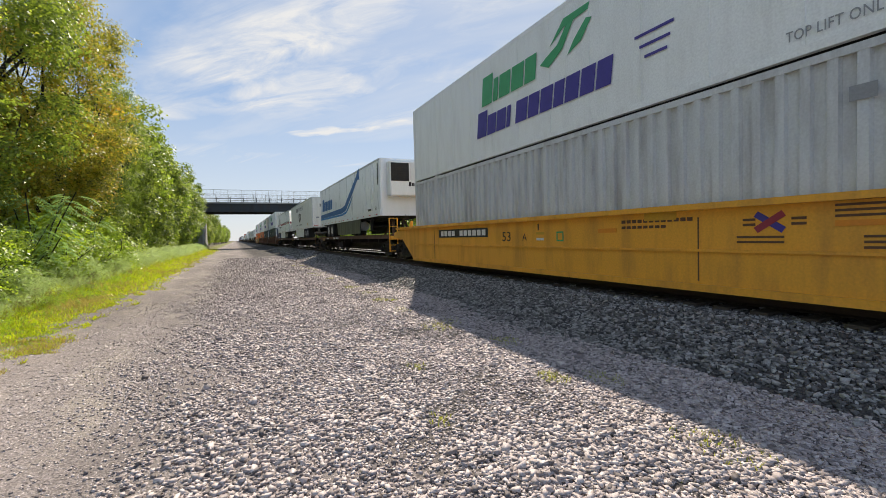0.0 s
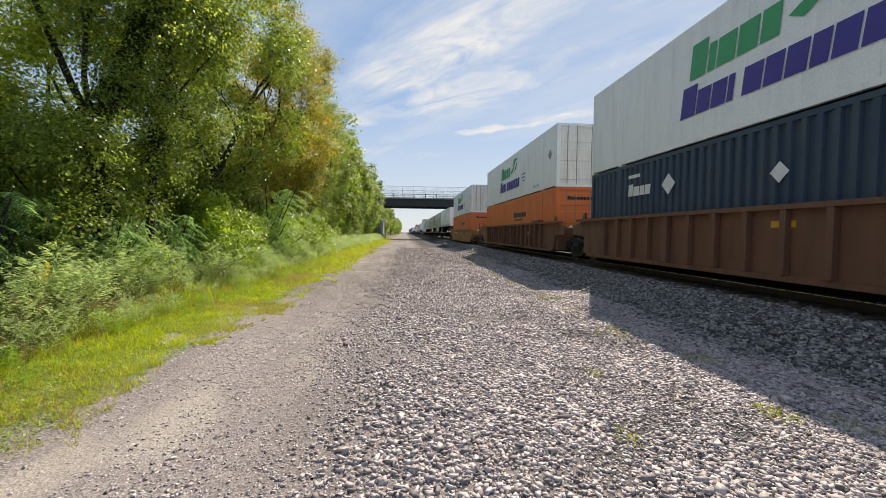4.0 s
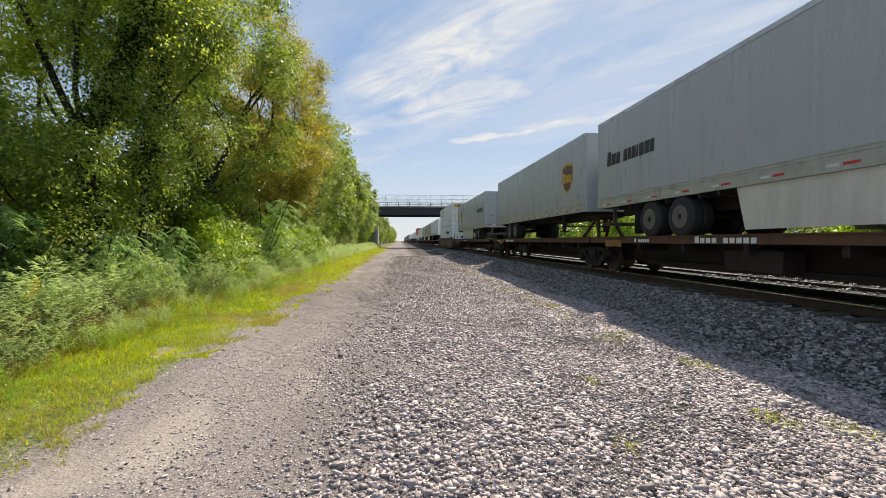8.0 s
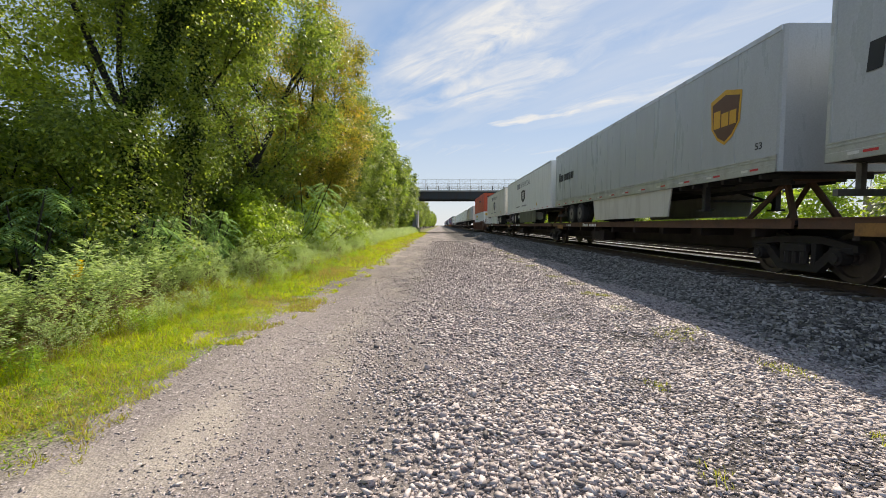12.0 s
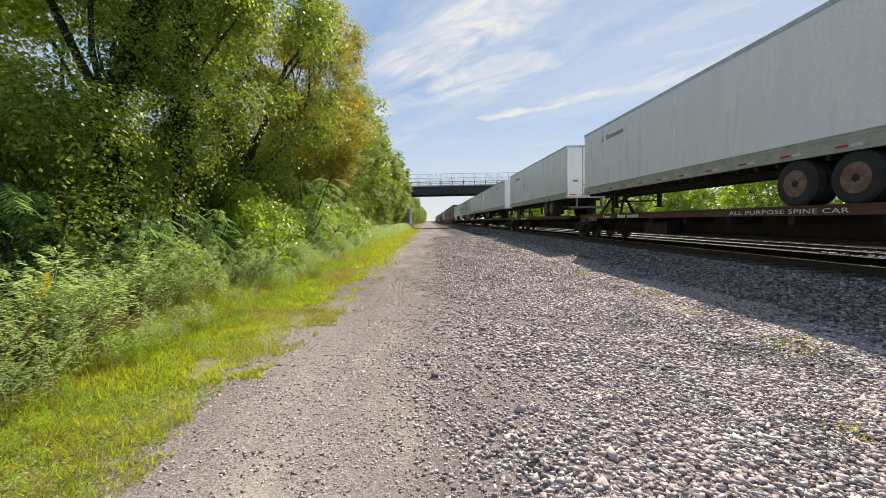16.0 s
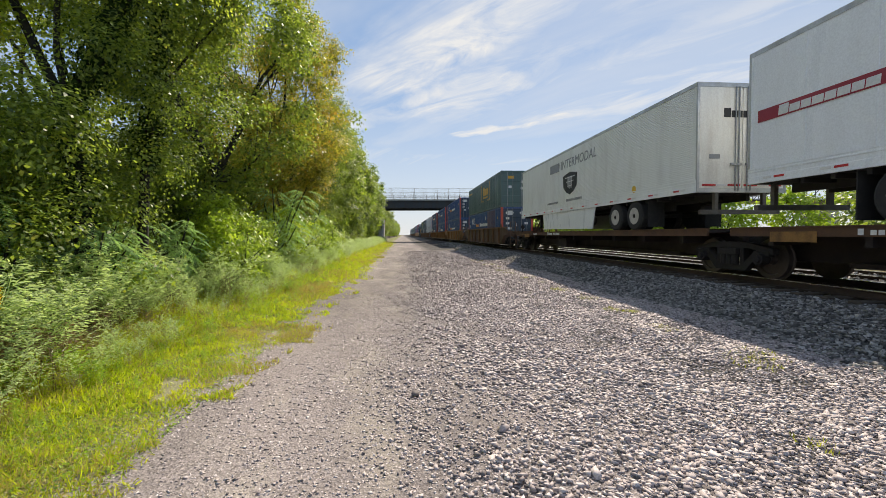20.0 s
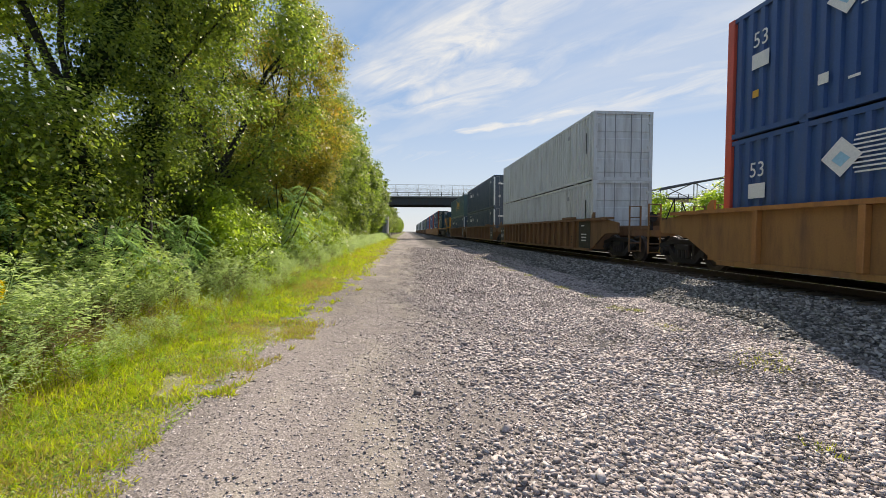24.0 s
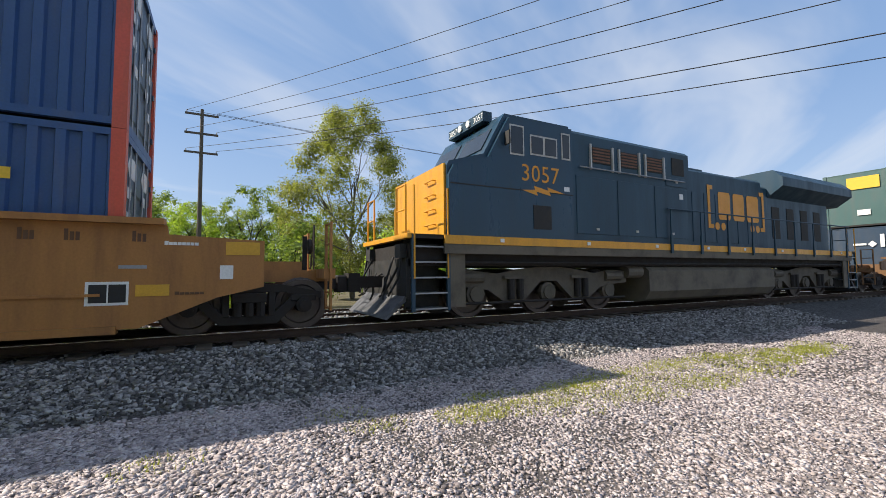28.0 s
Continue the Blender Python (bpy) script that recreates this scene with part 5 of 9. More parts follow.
def make_poles():
    tops = []
    for x, y, h, step in ((30.0, 2.5, 12.4, 1.25), (-8.7, -18.1, 9.55, 1.8), (31.0, -60.0, 12.4, 1.25)):
        po = thing("utility_pole", "weathered wooden utility pole with three crossarms", "utility pole", "utility poles", (x, y, 0))
        bm = bmesh.new()
        tube(bm, (0, 0, -0.6), (0, 0, h), 0.16, 10, 0.1)
        part("pole", bm, POLE_WOOD, po)
        ends = []
        for k in range(3):
            z = h - 0.35 - step * k
            part("crossarm", boxes((-0.05, 0.05, -0.95, 0.95, z - 0.06, z + 0.06)), POLE_WOOD, po)
            for s in (-0.85, 0.85):
                bm = bmesh.new()
                tube(bm, (0, s, z + 0.06), (0, s, z + 0.2), 0.045, 6, 0.03)
                part("insulator", bm, GALV, po, "grey insulator")
                ends.append(Vector((x, y + s, z + 0.2)))
        tops.append(ends)
    def wire(a, b, sag):
        bm = bmesh.new()
        pts = [a.lerp(b, t / 12) - Vector((0, 0, sag * 4 * (t / 12) * (1 - t / 12))) for t in range(13)]
        limb(bm, pts, 0.014, 0.014, 4)
        tagged(part("power_line", bm, WIRE), "thin black overhead power line between poles", "power line", "power lines")
    for a, b in zip(tops[0], tops[1]):
        wire(a, b, 0.5)
    for a, b in zip(tops[0][:2], tops[2][:2]):
        wire(a, b, 0.6)


make_poles()

# ---- the train: it comes towards the eye along the near track at a steady speed ----
TRACK_X, RAIL_Z, SPEED = 8.5, 0.62, 25.4
MOVERS = []          # (thing, place along the line of its leading end at the start, height, turned about)

WHITE_FRP = material("white_panel", (0.87, 0.89, 0.87), 0.42, dirt=0.12, dirt_colour=(0.42, 0.40, 0.36), scale=1.2, streak=1, bump=0.04)
CREAM = material("cream_panel", (0.84, 0.83, 0.76), 0.5, dirt=0.2, dirt_colour=(0.45, 0.36, 0.25), scale=1.4, streak=1, bump=0.05)
SILVER = material("silver_grey_steel", (0.61, 0.63, 0.625), 0.5, metal=0.0, dirt=0.3, dirt_colour=(0.25, 0.23, 0.21), scale=1.2, streak=1, bump=0.05)
TRAILER_WHITE = material("trailer_white", (0.87, 0.90, 0.92), 0.30, dirt=0.07, dirt_colour=(0.48, 0.48, 0.46), scale=1.0, streak=1, bump=0.02)
TRAILER_GREY = material("trailer_grey", (0.42, 0.445, 0.455), 0.30, dirt=0.14, dirt_colour=(0.30, 0.29, 0.28), scale=1.0, streak=1, bump=0.02)
SKIRT = material("pale_skirt_panel", (0.62, 0.61, 0.55), 0.45, dirt=0.25, dirt_colour=(0.35, 0.32, 0.27), scale=1.4, streak=1, bump=0.02)
SKIRT_DARK = material("dark_skirt_panel", (0.030, 0.036, 0.048), 0.35, dirt=0.25, dirt_colour=(0.10, 0.095, 0.09), scale=1.4, streak=1, bump=0.02)
ALU = material("aluminium_trim", (0.55, 0.56, 0.56), 0.38, metal=0.6, dirt=0.25, dirt_colour=(0.2, 0.18, 0.16), scale=3)
NAVY = material("navy_steel", (0.034, 0.060, 0.098), 0.38, dirt=0.22, dirt_colour=(0.09, 0.09, 0.09), scale=1.2, streak=1, bump=0.05)
BLUE = material("blue_steel", (0.034, 0.088, 0.235), 0.42, dirt=0.3, dirt_colour=(0.10, 0.12, 0.17), scale=1.2, streak=1, bump=0.05)
RED = material("red_steel", (0.62, 0.10, 0.06), 0.45, dirt=0.22, dirt_colour=(0.30, 0.12, 0.08), scale=2, streak=1)
GREEN = material("dark_green_steel", (0.075, 0.140, 0.130), 0.36, dirt=0.24, dirt_colour=(0.12, 0.12, 0.11), scale=1.2, streak=1, bump=0.05)
ORANGE = material("orange_panel", (0.72, 0.17, 0.035), 0.48, dirt=0.18, dirt_colour=(0.42, 0.14, 0.06), scale=1.2, streak=1, bump=0.04)
RED_ORANGE = material("red_orange_panel", (0.62, 0.09, 0.03), 0.48, dirt=0.18, dirt_colour=(0.35, 0.10, 0.05), scale=1.2, streak=1, bump=0.04)
CAR_YELLOW = material("yellow_car_paint", (0.82, 0.38, 0.038), 0.5, dirt=0.26, dirt_colour=(0.30, 0.15, 0.05), scale=1.1, streak=1, bump=0.08)
CAR_TAN = material("tan_car_paint", (0.37, 0.165, 0.045), 0.6, dirt=0.34, dirt_colour=(0.16, 0.08, 0.04), scale=1.2, streak=1, bump=0.12)
CAR_RIBBED = material("ribbed_tan_car_paint", (0.20, 0.10, 0.04), 0.65, dirt=0.42, dirt_colour=(0.10, 0.06, 0.035), scale=1.3, streak=1, bump=0.15)
CAR_FADED = material("faded_tan_car_paint", (0.29, 0.145, 0.045), 0.62, dirt=0.45, dirt_colour=(0.13, 0.07, 0.04), scale=1.2, streak=1, bump=0.14)
CAR_OCHRE = material("ochre_car_paint", (0.40, 0.185, 0.048), 0.6, dirt=0.45, dirt_colour=(0.16, 0.085, 0.045), scale=1.2, streak=1, bump=0.1)
CAR_RUSTY = material("rusty_car_paint", (0.115, 0.065, 0.038), 0.7, dirt=0.5, dirt_colour=(0.07, 0.04, 0.03), scale=1.2, streak=1, bump=0.15)
RED_BROWN = material("red_brown_steel", (0.16, 0.055, 0.04), 0.5, dirt=0.25, dirt_colour=(0.10, 0.07, 0.06), scale=1.2, streak=1, bump=0.05)
CAR_BROWN = material("brown_car_paint", (0.17, 0.075, 0.04), 0.65, dirt=0.4, dirt_colour=(0.10, 0.055, 0.035), scale=1.3, streak=1, bump=0.15)
CAR_MAROON = material("maroon_car_paint", (0.082, 0.043, 0.035), 0.65, dirt=0.4, dirt_colour=(0.22, 0.19, 0.13), scale=1.6, streak=1, bump=0.15)
SPINE = material("spine_car_steel", (0.030, 0.019, 0.016), 0.8, dirt=0.4, dirt_colour=(0.022, 0.018, 0.016), scale=2.0, bump=0.15)
SPINE_LIP = material("worn_deck_edge", (0.115, 0.058, 0.030), 0.8, dirt=0.4, dirt_colour=(0.07, 0.05, 0.04), scale=2.5, bump=0.15)
DECK_PLATE = material("tan_deck_plate", (0.30, 0.15, 0.04), 0.7, dirt=0.45, dirt_colour=(0.07, 0.045, 0.03), scale=3, bump=0.1)
POLISHED = material("polished_steel_door", (0.78, 0.80, 0.82), 0.12, metal=1.0, dirt=0.06, dirt_colour=(0.3, 0.3, 0.3), scale=2, bump=0.35, fine=14)
IRON = material("truck_iron", (0.024, 0.020, 0.018), 0.75, metal=0.2, dirt=0.4, dirt_colour=(0.036, 0.027, 0.021), scale=5, bump=0.2)
TREAD = material("wheel_steel", (0.10, 0.08, 0.07), 0.5, metal=0.6, dirt=0.3, dirt_colour=(0.08, 0.06, 0.05), scale=5)
TYRE = material("tyre_rubber", (0.022, 0.022, 0.022), 0.85, dirt=0.3, dirt_colour=(0.07, 0.065, 0.06), scale=6, bump=0.2)
RIM = material("worn_rim", (0.50, 0.48, 0.45), 0.5, dirt=0.3, dirt_colour=(0.25, 0.2, 0.16), scale=5)
RIM_RUST = material("rusty_rim", (0.17, 0.085, 0.055), 0.75, dirt=0.4, dirt_colour=(0.30, 0.26, 0.22), scale=5)
RIM_DARK = material("dark_rim", (0.16, 0.15, 0.14), 0.55, metal=0.4, dirt=0.3, scale=5)
UNDER = material("underframe_black", (0.022, 0.021, 0.020), 0.75, dirt=0.35, dirt_colour=(0.07, 0.06, 0.05), scale=4, bump=0.1)
INK = {}
for _n, _c in (("black", (0.012, 0.012, 0.013)), ("pale_blue", (0.30, 0.55, 0.70)), ("bright_blue", (0.02, 0.22, 0.55)), ("rust", (0.42, 0.17, 0.06)), ("tan", (0.36, 0.27, 0.16)), ("white", (0.75, 0.75, 0.73)), ("green", (0.045, 0.36, 0.14)), ("purple", (0.055, 0.04, 0.27)), ("blue", (0.02, 0.13, 0.36)), ("red", (0.55, 0.03, 0.03)), ("maroon", (0.32, 0.03, 0.05)), ("yellow", (0.75, 0.48, 0.04)), ("gold", (0.62, 0.34, 0.03)), ("brown", (0.12, 0.055, 0.025)), ("grey", (0.28, 0.29, 0.30)), ("orange", (0.75, 0.26, 0.02)), ("loco", (0.72, 0.30, 0.025))):
    INK[_n] = material("paint_" + _n, _c, 0.5, dirt=0.15, dirt_colour=tuple(0.6 * c + 0.05 for c in _c), scale=4, bump=0.0)

CACHE = {}


def cached(key, make):
    if key not in CACHE:
        CACHE[key] = make()
    return CACHE[key]


# places on a vehicle's skin: "side" is the flank towards the eye, "end" the leading end
def on_side(s, z, x=-1.302, far=False):
    if far:
        return Matrix(((0, 0, 1, -x), (1, 0, 0, s), (0, 1, 0, z), (0, 0, 0, 1)))
    return Matrix(((0, 0, -1, x), (-1, 0, 0, s), (0, 1, 0, z), (0, 0, 0, 1)))


def on_far_end(x, z, y=16.17):
    return Matrix(((-1, 0, 0, x), (0, 0, 1, y), (0, 1, 0, z), (0, 0, 0, 1)))


def on_end(x, z, y=-0.002):
    return Matrix(((1, 0, 0, x), (0, 0, -1, y), (0, 1, 0, z), (0, 0, 0, 1)))


def words_mesh(text, size, mat, slant=0.0, wide=1.0):
    def make():
        cu = bpy.data.curves.new("lettering", "FONT")
        cu.body, cu.size, cu.shear, cu.extrude = text, size / 0.72, slant, 0.002
        cu.space_character = 1.05
        cu.resolution_u = 3
        ob = bpy.data.objects.new("lettering", cu)
        me = bpy.data.meshes.new_from_object(ob)
        bpy.data.objects.remove(ob)
        for v in me.vertices:
            v.co.x *= wide
        me.materials.clear()
        me.materials.append(mat)
        return me
    return cached(("words", text, size, mat.name, slant, wide), make)


def lettering(parent, text, size, ink, at, label="", slant=0.0, wide=1.0):
    return part("lettering", words_mesh(text, size, INK[ink], slant, wide), None, parent, label or ink + " painted lettering", at)


def blocks(parent, widths, height, ink, at, label="", slant=0.0, gap=0.22):
    """A word drawn as a row of plain blocks."""
    def make():
        bm = bmesh.new()
        x = 0.0
        for i, w in enumerate(widths):
            if w > 0:
                box(bm, x, x + w, 0, height * (1.0 if i == 0 else 0.76), 0, 0.004)
            x += abs(w) + gap * height * 0.5
        for v in bm.verts:
            v.co.x += v.co.y * slant
        return link("marking", bm, INK[ink])
    return part("marking", cached(("blocks", tuple(widths), height, ink, slant, gap), make), None, parent, label or "plain %s painted marking" % ink, at)


def shape(parent, pts, ink, at, label=""):
    """A flat painted shape from an outline of (x, y) points."""
    def make():
        bm = bmesh.new()
        a = [bm.verts.new((x, y, 0.004)) for x, y in pts]
        b = [bm.verts.new((x, y, -0.001)) for x, y in pts]
        bm.faces.new(a)
        for i in range(len(pts)):
            bm.faces.new((b[i], b[(i + 1) % len(pts)], a[(i + 1) % len(pts)], a[i]))
        return link("emblem", bm, INK[ink])
    return part("emblem", cached(("shape", tuple(pts), ink), make), None, parent, label or "plain %s emblem" % ink, at)


def bar(parent, w, h, ink, at, label=""):
    return shape(parent, ((0, 0), (w, 0), (w, h), (0, h)), ink, at, label or "plain %s bar" % ink)


# ---- containers ----
def wall_mesh(y0, y1, z0, z1, style):
    """One side skin from y0 to y1, facing -x at x = 0: corrugated or flat with seams."""
    bm = bmesh.new()
    if style == "flat":
        step, prof = 1.22, ((0.0, 0.0), (0.965, 0.0), (0.967, -0.012), (0.998, -0.012))
    elif style == "panel":
        step, prof = 0.42, ((0.0, 0.0), (0.90, 0.0), (0.92, 0.014), (0.98, 0.014))
    elif style == "wide":
        step, prof = 0.36, ((0.0, 0.0), (0.44, 0.0), (0.52, 0.05), (0.92, 0.05))
    else:
        step, prof = 0.278, ((0.0, 0.0), (0.38, 0.0), (0.46, 0.06), (0.92, 0.06))
    n = max(1, round((y1 - y0) / step))
    step = (y1 - y0) / n
    pts = [(y0 + (k + u) * step, d) for k in range(n) for u, d in prof] + [(y1, 0.0)]
    cols = [(bm.verts.new((d, y, z0)), bm.verts.new((d, y, z1))) for y, d in pts]
    for (a, b), (c, d) in zip(cols, cols[1:]):
        bm.faces.new((a, b, d, c))
    bmesh.ops.recalc_face_normals(bm, faces=bm.faces)
    back = [(bm.verts.new((0.07, y0, z0)), bm.verts.new((0.07, y0, z1))), (bm.verts.new((0.07, y1, z0)), bm.verts.new((0.07, y1, z1)))]
    bm.faces.new((back[0][0], back[1][0], back[1][1], back[0][1]))
    return bm


def container(label, skin, style, length=16.15, trim=None, door=None, tall=2.88, post_ink=None, group="containers on the train"):
    trim = trim or skin
    door = door or skin
    key = (skin.name, style, length, trim.name, door.name)
    L, H = length, tall
    ob = thing("container", label, "container", group)
    inset = (L - 12.19) / 2
    posts = [0.0, inset, L - inset, L] if L > 13 else [0.0, L]

    def skin_mesh(a, b, far):
        me = link("side_wall", wall_mesh(a + 0.09, b - 0.09, 0.17, H - 0.10, style), skin)
        return me
    for a, b in zip(posts, posts[1:]):
        me = cached(key + ("wall", a), lambda: skin_mesh(a, b, False))
        part("side_wall", me, None, ob, "", (-1.285, 0, 0))
        part("side_wall", me, None, ob, "", Matrix.Translation((1.285, a + b, 0)) @ Matrix.Rotation(math.pi, 4, "Z"))
    for i, y in enumerate(posts):
        w = 0.16 if i in (0, len(posts) - 1) else 0.18
        y = min(max(y, w / 2), L - w / 2)
        me = cached(key + ("post", i), lambda: link("corner_post", box(bmesh.new(), -0.08, 0.08, -w / 2, w / 2, 0, H, 0.01), trim))
        for s in (-1, 1):
            part("corner_post" if w == 0.16 else "lift_post", me, None, ob, "", (s * 1.22, y, 0))
    rail = cached(key + ("brail",), lambda: link("bottom_rail", boxes((-0.05, 0.05, 0.16, L - 0.16, 0.055, 0.165)), trim))
    trail = cached(key + ("trail",), lambda: link("top_rail", boxes((-0.045, 0.045, 0.16, L - 0.16, H - 0.105, H - 0.003)), trim))
    for s in (-1, 1):
        part("bottom_rail", rail, None, ob, "", (s * 1.25, 0, 0))
        part("top_rail", trail, None, ob, "", (s * 1.245, 0, 0))
    part("roof", cached(key + ("roof",), lambda: link("roof", boxes((-1.2, 1.2, 0.02, L - 0.02, H - 0.06, H - 0.02)), skin)), None, ob)
    part("floor", cached(key + ("floor",), lambda: link("floor", boxes((-1.2, 1.2, 0.02, L - 0.02, 0.06, 0.14)), UNDER)), None, ob)
    part("end_wall", cached(key + ("endw",), lambda: link("end_wall", boxes((-1.14, 1.14, L - 0.08, L - 0.03, 0.14, H - 0.06)), skin)), None, ob)

    def door_mesh():
        bm = bmesh.new()
        zs = [(0.15, 0.0)]
        for k in range(3):
            z = 0.32 + 0.85 * k
            zs += [(z, 0.0), (z + 0.04, -0.02), (z + 0.56, -0.02), (z + 0.60, 0.0)]
        zs.append((H - 0.12, 0.0))
        rows = [(bm.verts.new((-0.565, d, z)), bm.verts.new((0.565, d, z))) for z, d in zs]
        for (p, q), (r, t) in zip(rows, rows[1:]):
            bm.faces.new((p, q, t, r))
        back = [bm.verts.new(p) for p in ((-0.565, 0.05, 0.15), (0.565, 0.05, 0.15), (0.565, 0.05, H - 0.12), (-0.565, 0.05, H - 0.12))]
        bm.faces.new(back)
        bm.faces.new((rows[0][1], rows[0][0], back[0], back[1]))
        bm.faces.new((rows[-1][0], rows[-1][1], back[2], back[3]))
        bmesh.ops.recalc_face_normals(bm, faces=bm.faces)
        return link("door", bm, door)
    rod = cached(("rod", H), lambda: link("lock_rod", tube(bmesh.new(), (0, -0.03, 0.10), (0, -0.03, H - 0.08), 0.018, 6), GALV))
    hinge = cached(("hinge", door.name), lambda: link("hinge", boxes((-0.07, 0.07, -0.03, 0.01, -0.05, 0.05)), door))
    for s in (-1, 1):
        d = part("door", cached(key + ("door",), door_mesh), None, ob, "", (s * 0.57, 0.045, 0))
        for x in (-0.22, 0.22):
            part("lock_rod", rod, None, d, "grey lock rod", (x, 0, 0))
        for z in (0.5, 1.4, 2.4):
            part("hinge", hinge, None, d, "", (s * 0.56, -0.02, z))
    head = cached(key + ("head",), lambda: link("door_header", boxes((-1.14, 1.14, 0.0, 0.1, H - 0.12, H - 0.001)), trim))
    part("door_header", head, None, ob)
    part("door_sill", cached(key + ("sill",), lambda: link("door_sill", boxes((-1.14, 1.14, 0.0, 0.1, 0.001, 0.15)), trim)), None, ob)
    return ob


def long_bar(section, y0, y1):
    """A rolled or drawn profile (x, z) running along y."""
    bm = bmesh.new()
    a = [bm.verts.new((x, y0, z)) for x, z in section]
    b = [bm.verts.new((x, y1, z)) for x, z in section]
    bm.faces.new(a); bm.faces.new(b[::-1])
    for i in range(len(a)):
        j = (i + 1) % len(a)
        bm.faces.new((a[i], b[i], b[j], a[j]))
    bmesh.ops.recalc_face_normals(bm, faces=bm.faces)
    return bm


# ---- trucks and rail cars ----
def wheelset_mesh():
    bm = bmesh.new()
    for s in (-1, 1):
        lathe(bm, [(s * 0.69, 0.10), (s * 0.69, 0.49), (s * 0.715, 0.49), (s * 0.725, 0.46), (s * 0.82, 0.452), (s * 0.82, 0.36), (s * 0.78, 0.34), (s * 0.78, 0.14), (s * 0.84, 0.12), (s * 0.84, 0.06)], 24)
    tube(bm, (-1.05, 0, 0), (1.05, 0, 0), 0.075, 10)
    return link("wheelset", bm, TREAD)


def side_frame_mesh():
    """A cast side frame: top and bottom members, columns, spring nest and bearing caps, with open windows between."""
    bm = bmesh.new()
    prism(bm, ((-1.20, 0.56), (-1.20, 0.68), (-0.50, 0.83), (0.50, 0.83), (1.20, 0.68), (1.20, 0.56), (0.55, 0.69), (-0.55, 0.69)), -0.07, 0.07)
    prism(bm, ((-0.90, 0.60), (-0.72, 0.64), (-0.36, 0.29), (0.36, 0.29), (0.72, 0.64), (0.90, 0.60), (0.45, 0.15), (-0.45, 0.15)), -0.07, 0.07)
    for y in (-0.36, 0.36):
        box(bm, -0.075, 0.075, y - 0.055, y + 0.055, 0.28, 0.70, 0.01)
    box(bm, -0.15, 0.05, -0.27, 0.27, 0.52, 0.68, 0.015)
    for y in (-0.18, 0, 0.18):
        tube(bm, (-0.08, y, 0.29), (-0.08, y, 0.52), 0.075, 8)
    for y in (-0.89, 0.89):
        box(bm, -0.085, 0.07, y - 0.22, y + 0.22, 0.52, 0.64, 0.015)
        tube(bm, (-0.16, y, 0.455), (0.05, y, 0.455), 0.135, 12)
        tube(bm, (-0.20, y, 0.455), (-0.16, y, 0.455), 0.085, 10)
    return link("side_frame", bm, IRON)


def truck(parent, y):
    """A two-axle railway truck with its centre at y."""
    bol = cached("bolster", lambda: link("truck", boxes((-1.0, 1.0, -0.22, 0.22, 0.5, 0.78), (-0.3, 0.3, -0.3, 0.3, 0.78, 0.92)), IRON))
    t = part("truck", bol, None, parent, "dark iron two-axle truck", (0, y, 0))
    for s in (-1, 1):
        part("side_frame", cached("sframe", side_frame_mesh), None, t, "", Matrix.Translation((s * 1.0, 0, 0)) @ (Matrix.Rotation(math.pi, 4, "Z") if s > 0 else Matrix()))
    for a in (-0.89, 0.89):
        part("wheelset", cached("wset", wheelset_mesh), None, t, "steel wheels bright on the tread", (0, a, 0.455))
    return t


def coupler(parent, y, way):
    def make():
        bm = boxes((-0.09, 0.09, 0.0, 0.42, 0.68, 0.92))
        box(bm, -0.17, 0.17, 0.40, 0.62, 0.62, 0.98, 0.03)
        return link("coupler", bm, IRON)
    part("coupler", cached("coupler", make), None, parent, "dark iron coupler", Matrix.Translation((0, y, 0)) @ (Matrix.Rotation(math.pi, 4, "Z") if way < 0 else Matrix()))


def end_platform(parent, y, way, paint):
    """Low end deck over the truck with ladder, grab irons and brake stand."""
    flip = Matrix.Translation((0, y, 0)) @ (Matrix.Rotation(math.pi, 4, "Z") if way < 0 else Matrix())
    part("end_deck", cached(("edeck", paint.name), lambda: link("end_deck", boxes((-0.55, 0.55, -0.3, 1.0, 0.86, 1.08), (-1.35, 1.35, 0.75, 0.95, 0.92, 1.10)), paint)), None, parent, "", flip)
    lad = bmesh.new()
    for x in (-1.38, -0.98, 0.98, 1.38):
        tube(lad, (x, 0.86, 0.35), (x, 0.86, 1.95), 0.03, 5)
    for x in (-1.18, 1.18):
        for z in (0.38, 0.66, 0.94, 1.55, 1.93):
            tube(lad, (x - 0.2, 0.86, z), (x + 0.2, 0.86, z), 0.018, 5)
    part("ladder", cached(("ladder", paint.name), lambda: link("ladder", lad.copy(), paint)), None, parent, "", flip)
    lad.free()
    def stand():
        bm = boxes((0.36, 0.44, 0.52, 0.6, 1.0, 1.75), (-0.55, 0.45, 0.52, 0.92, 1.0, 1.05))
        tube(bm, (0.40, 0.62, 1.55), (0.40, 0.68, 1.55), 0.15, 12)
        tube(bm, (-0.5, 0.9, 1.0), (-0.5, 0.9, 2.1), 0.02, 5)
        tube(bm, (-0.5, 0.9, 2.1), (-0.9, 0.9, 1.1), 0.02, 5)
        return link("brake_stand", bm, IRON)
    part("brake_stand", cached("bstand", stand), None, parent, "dark brake wheel on its stand", flip)


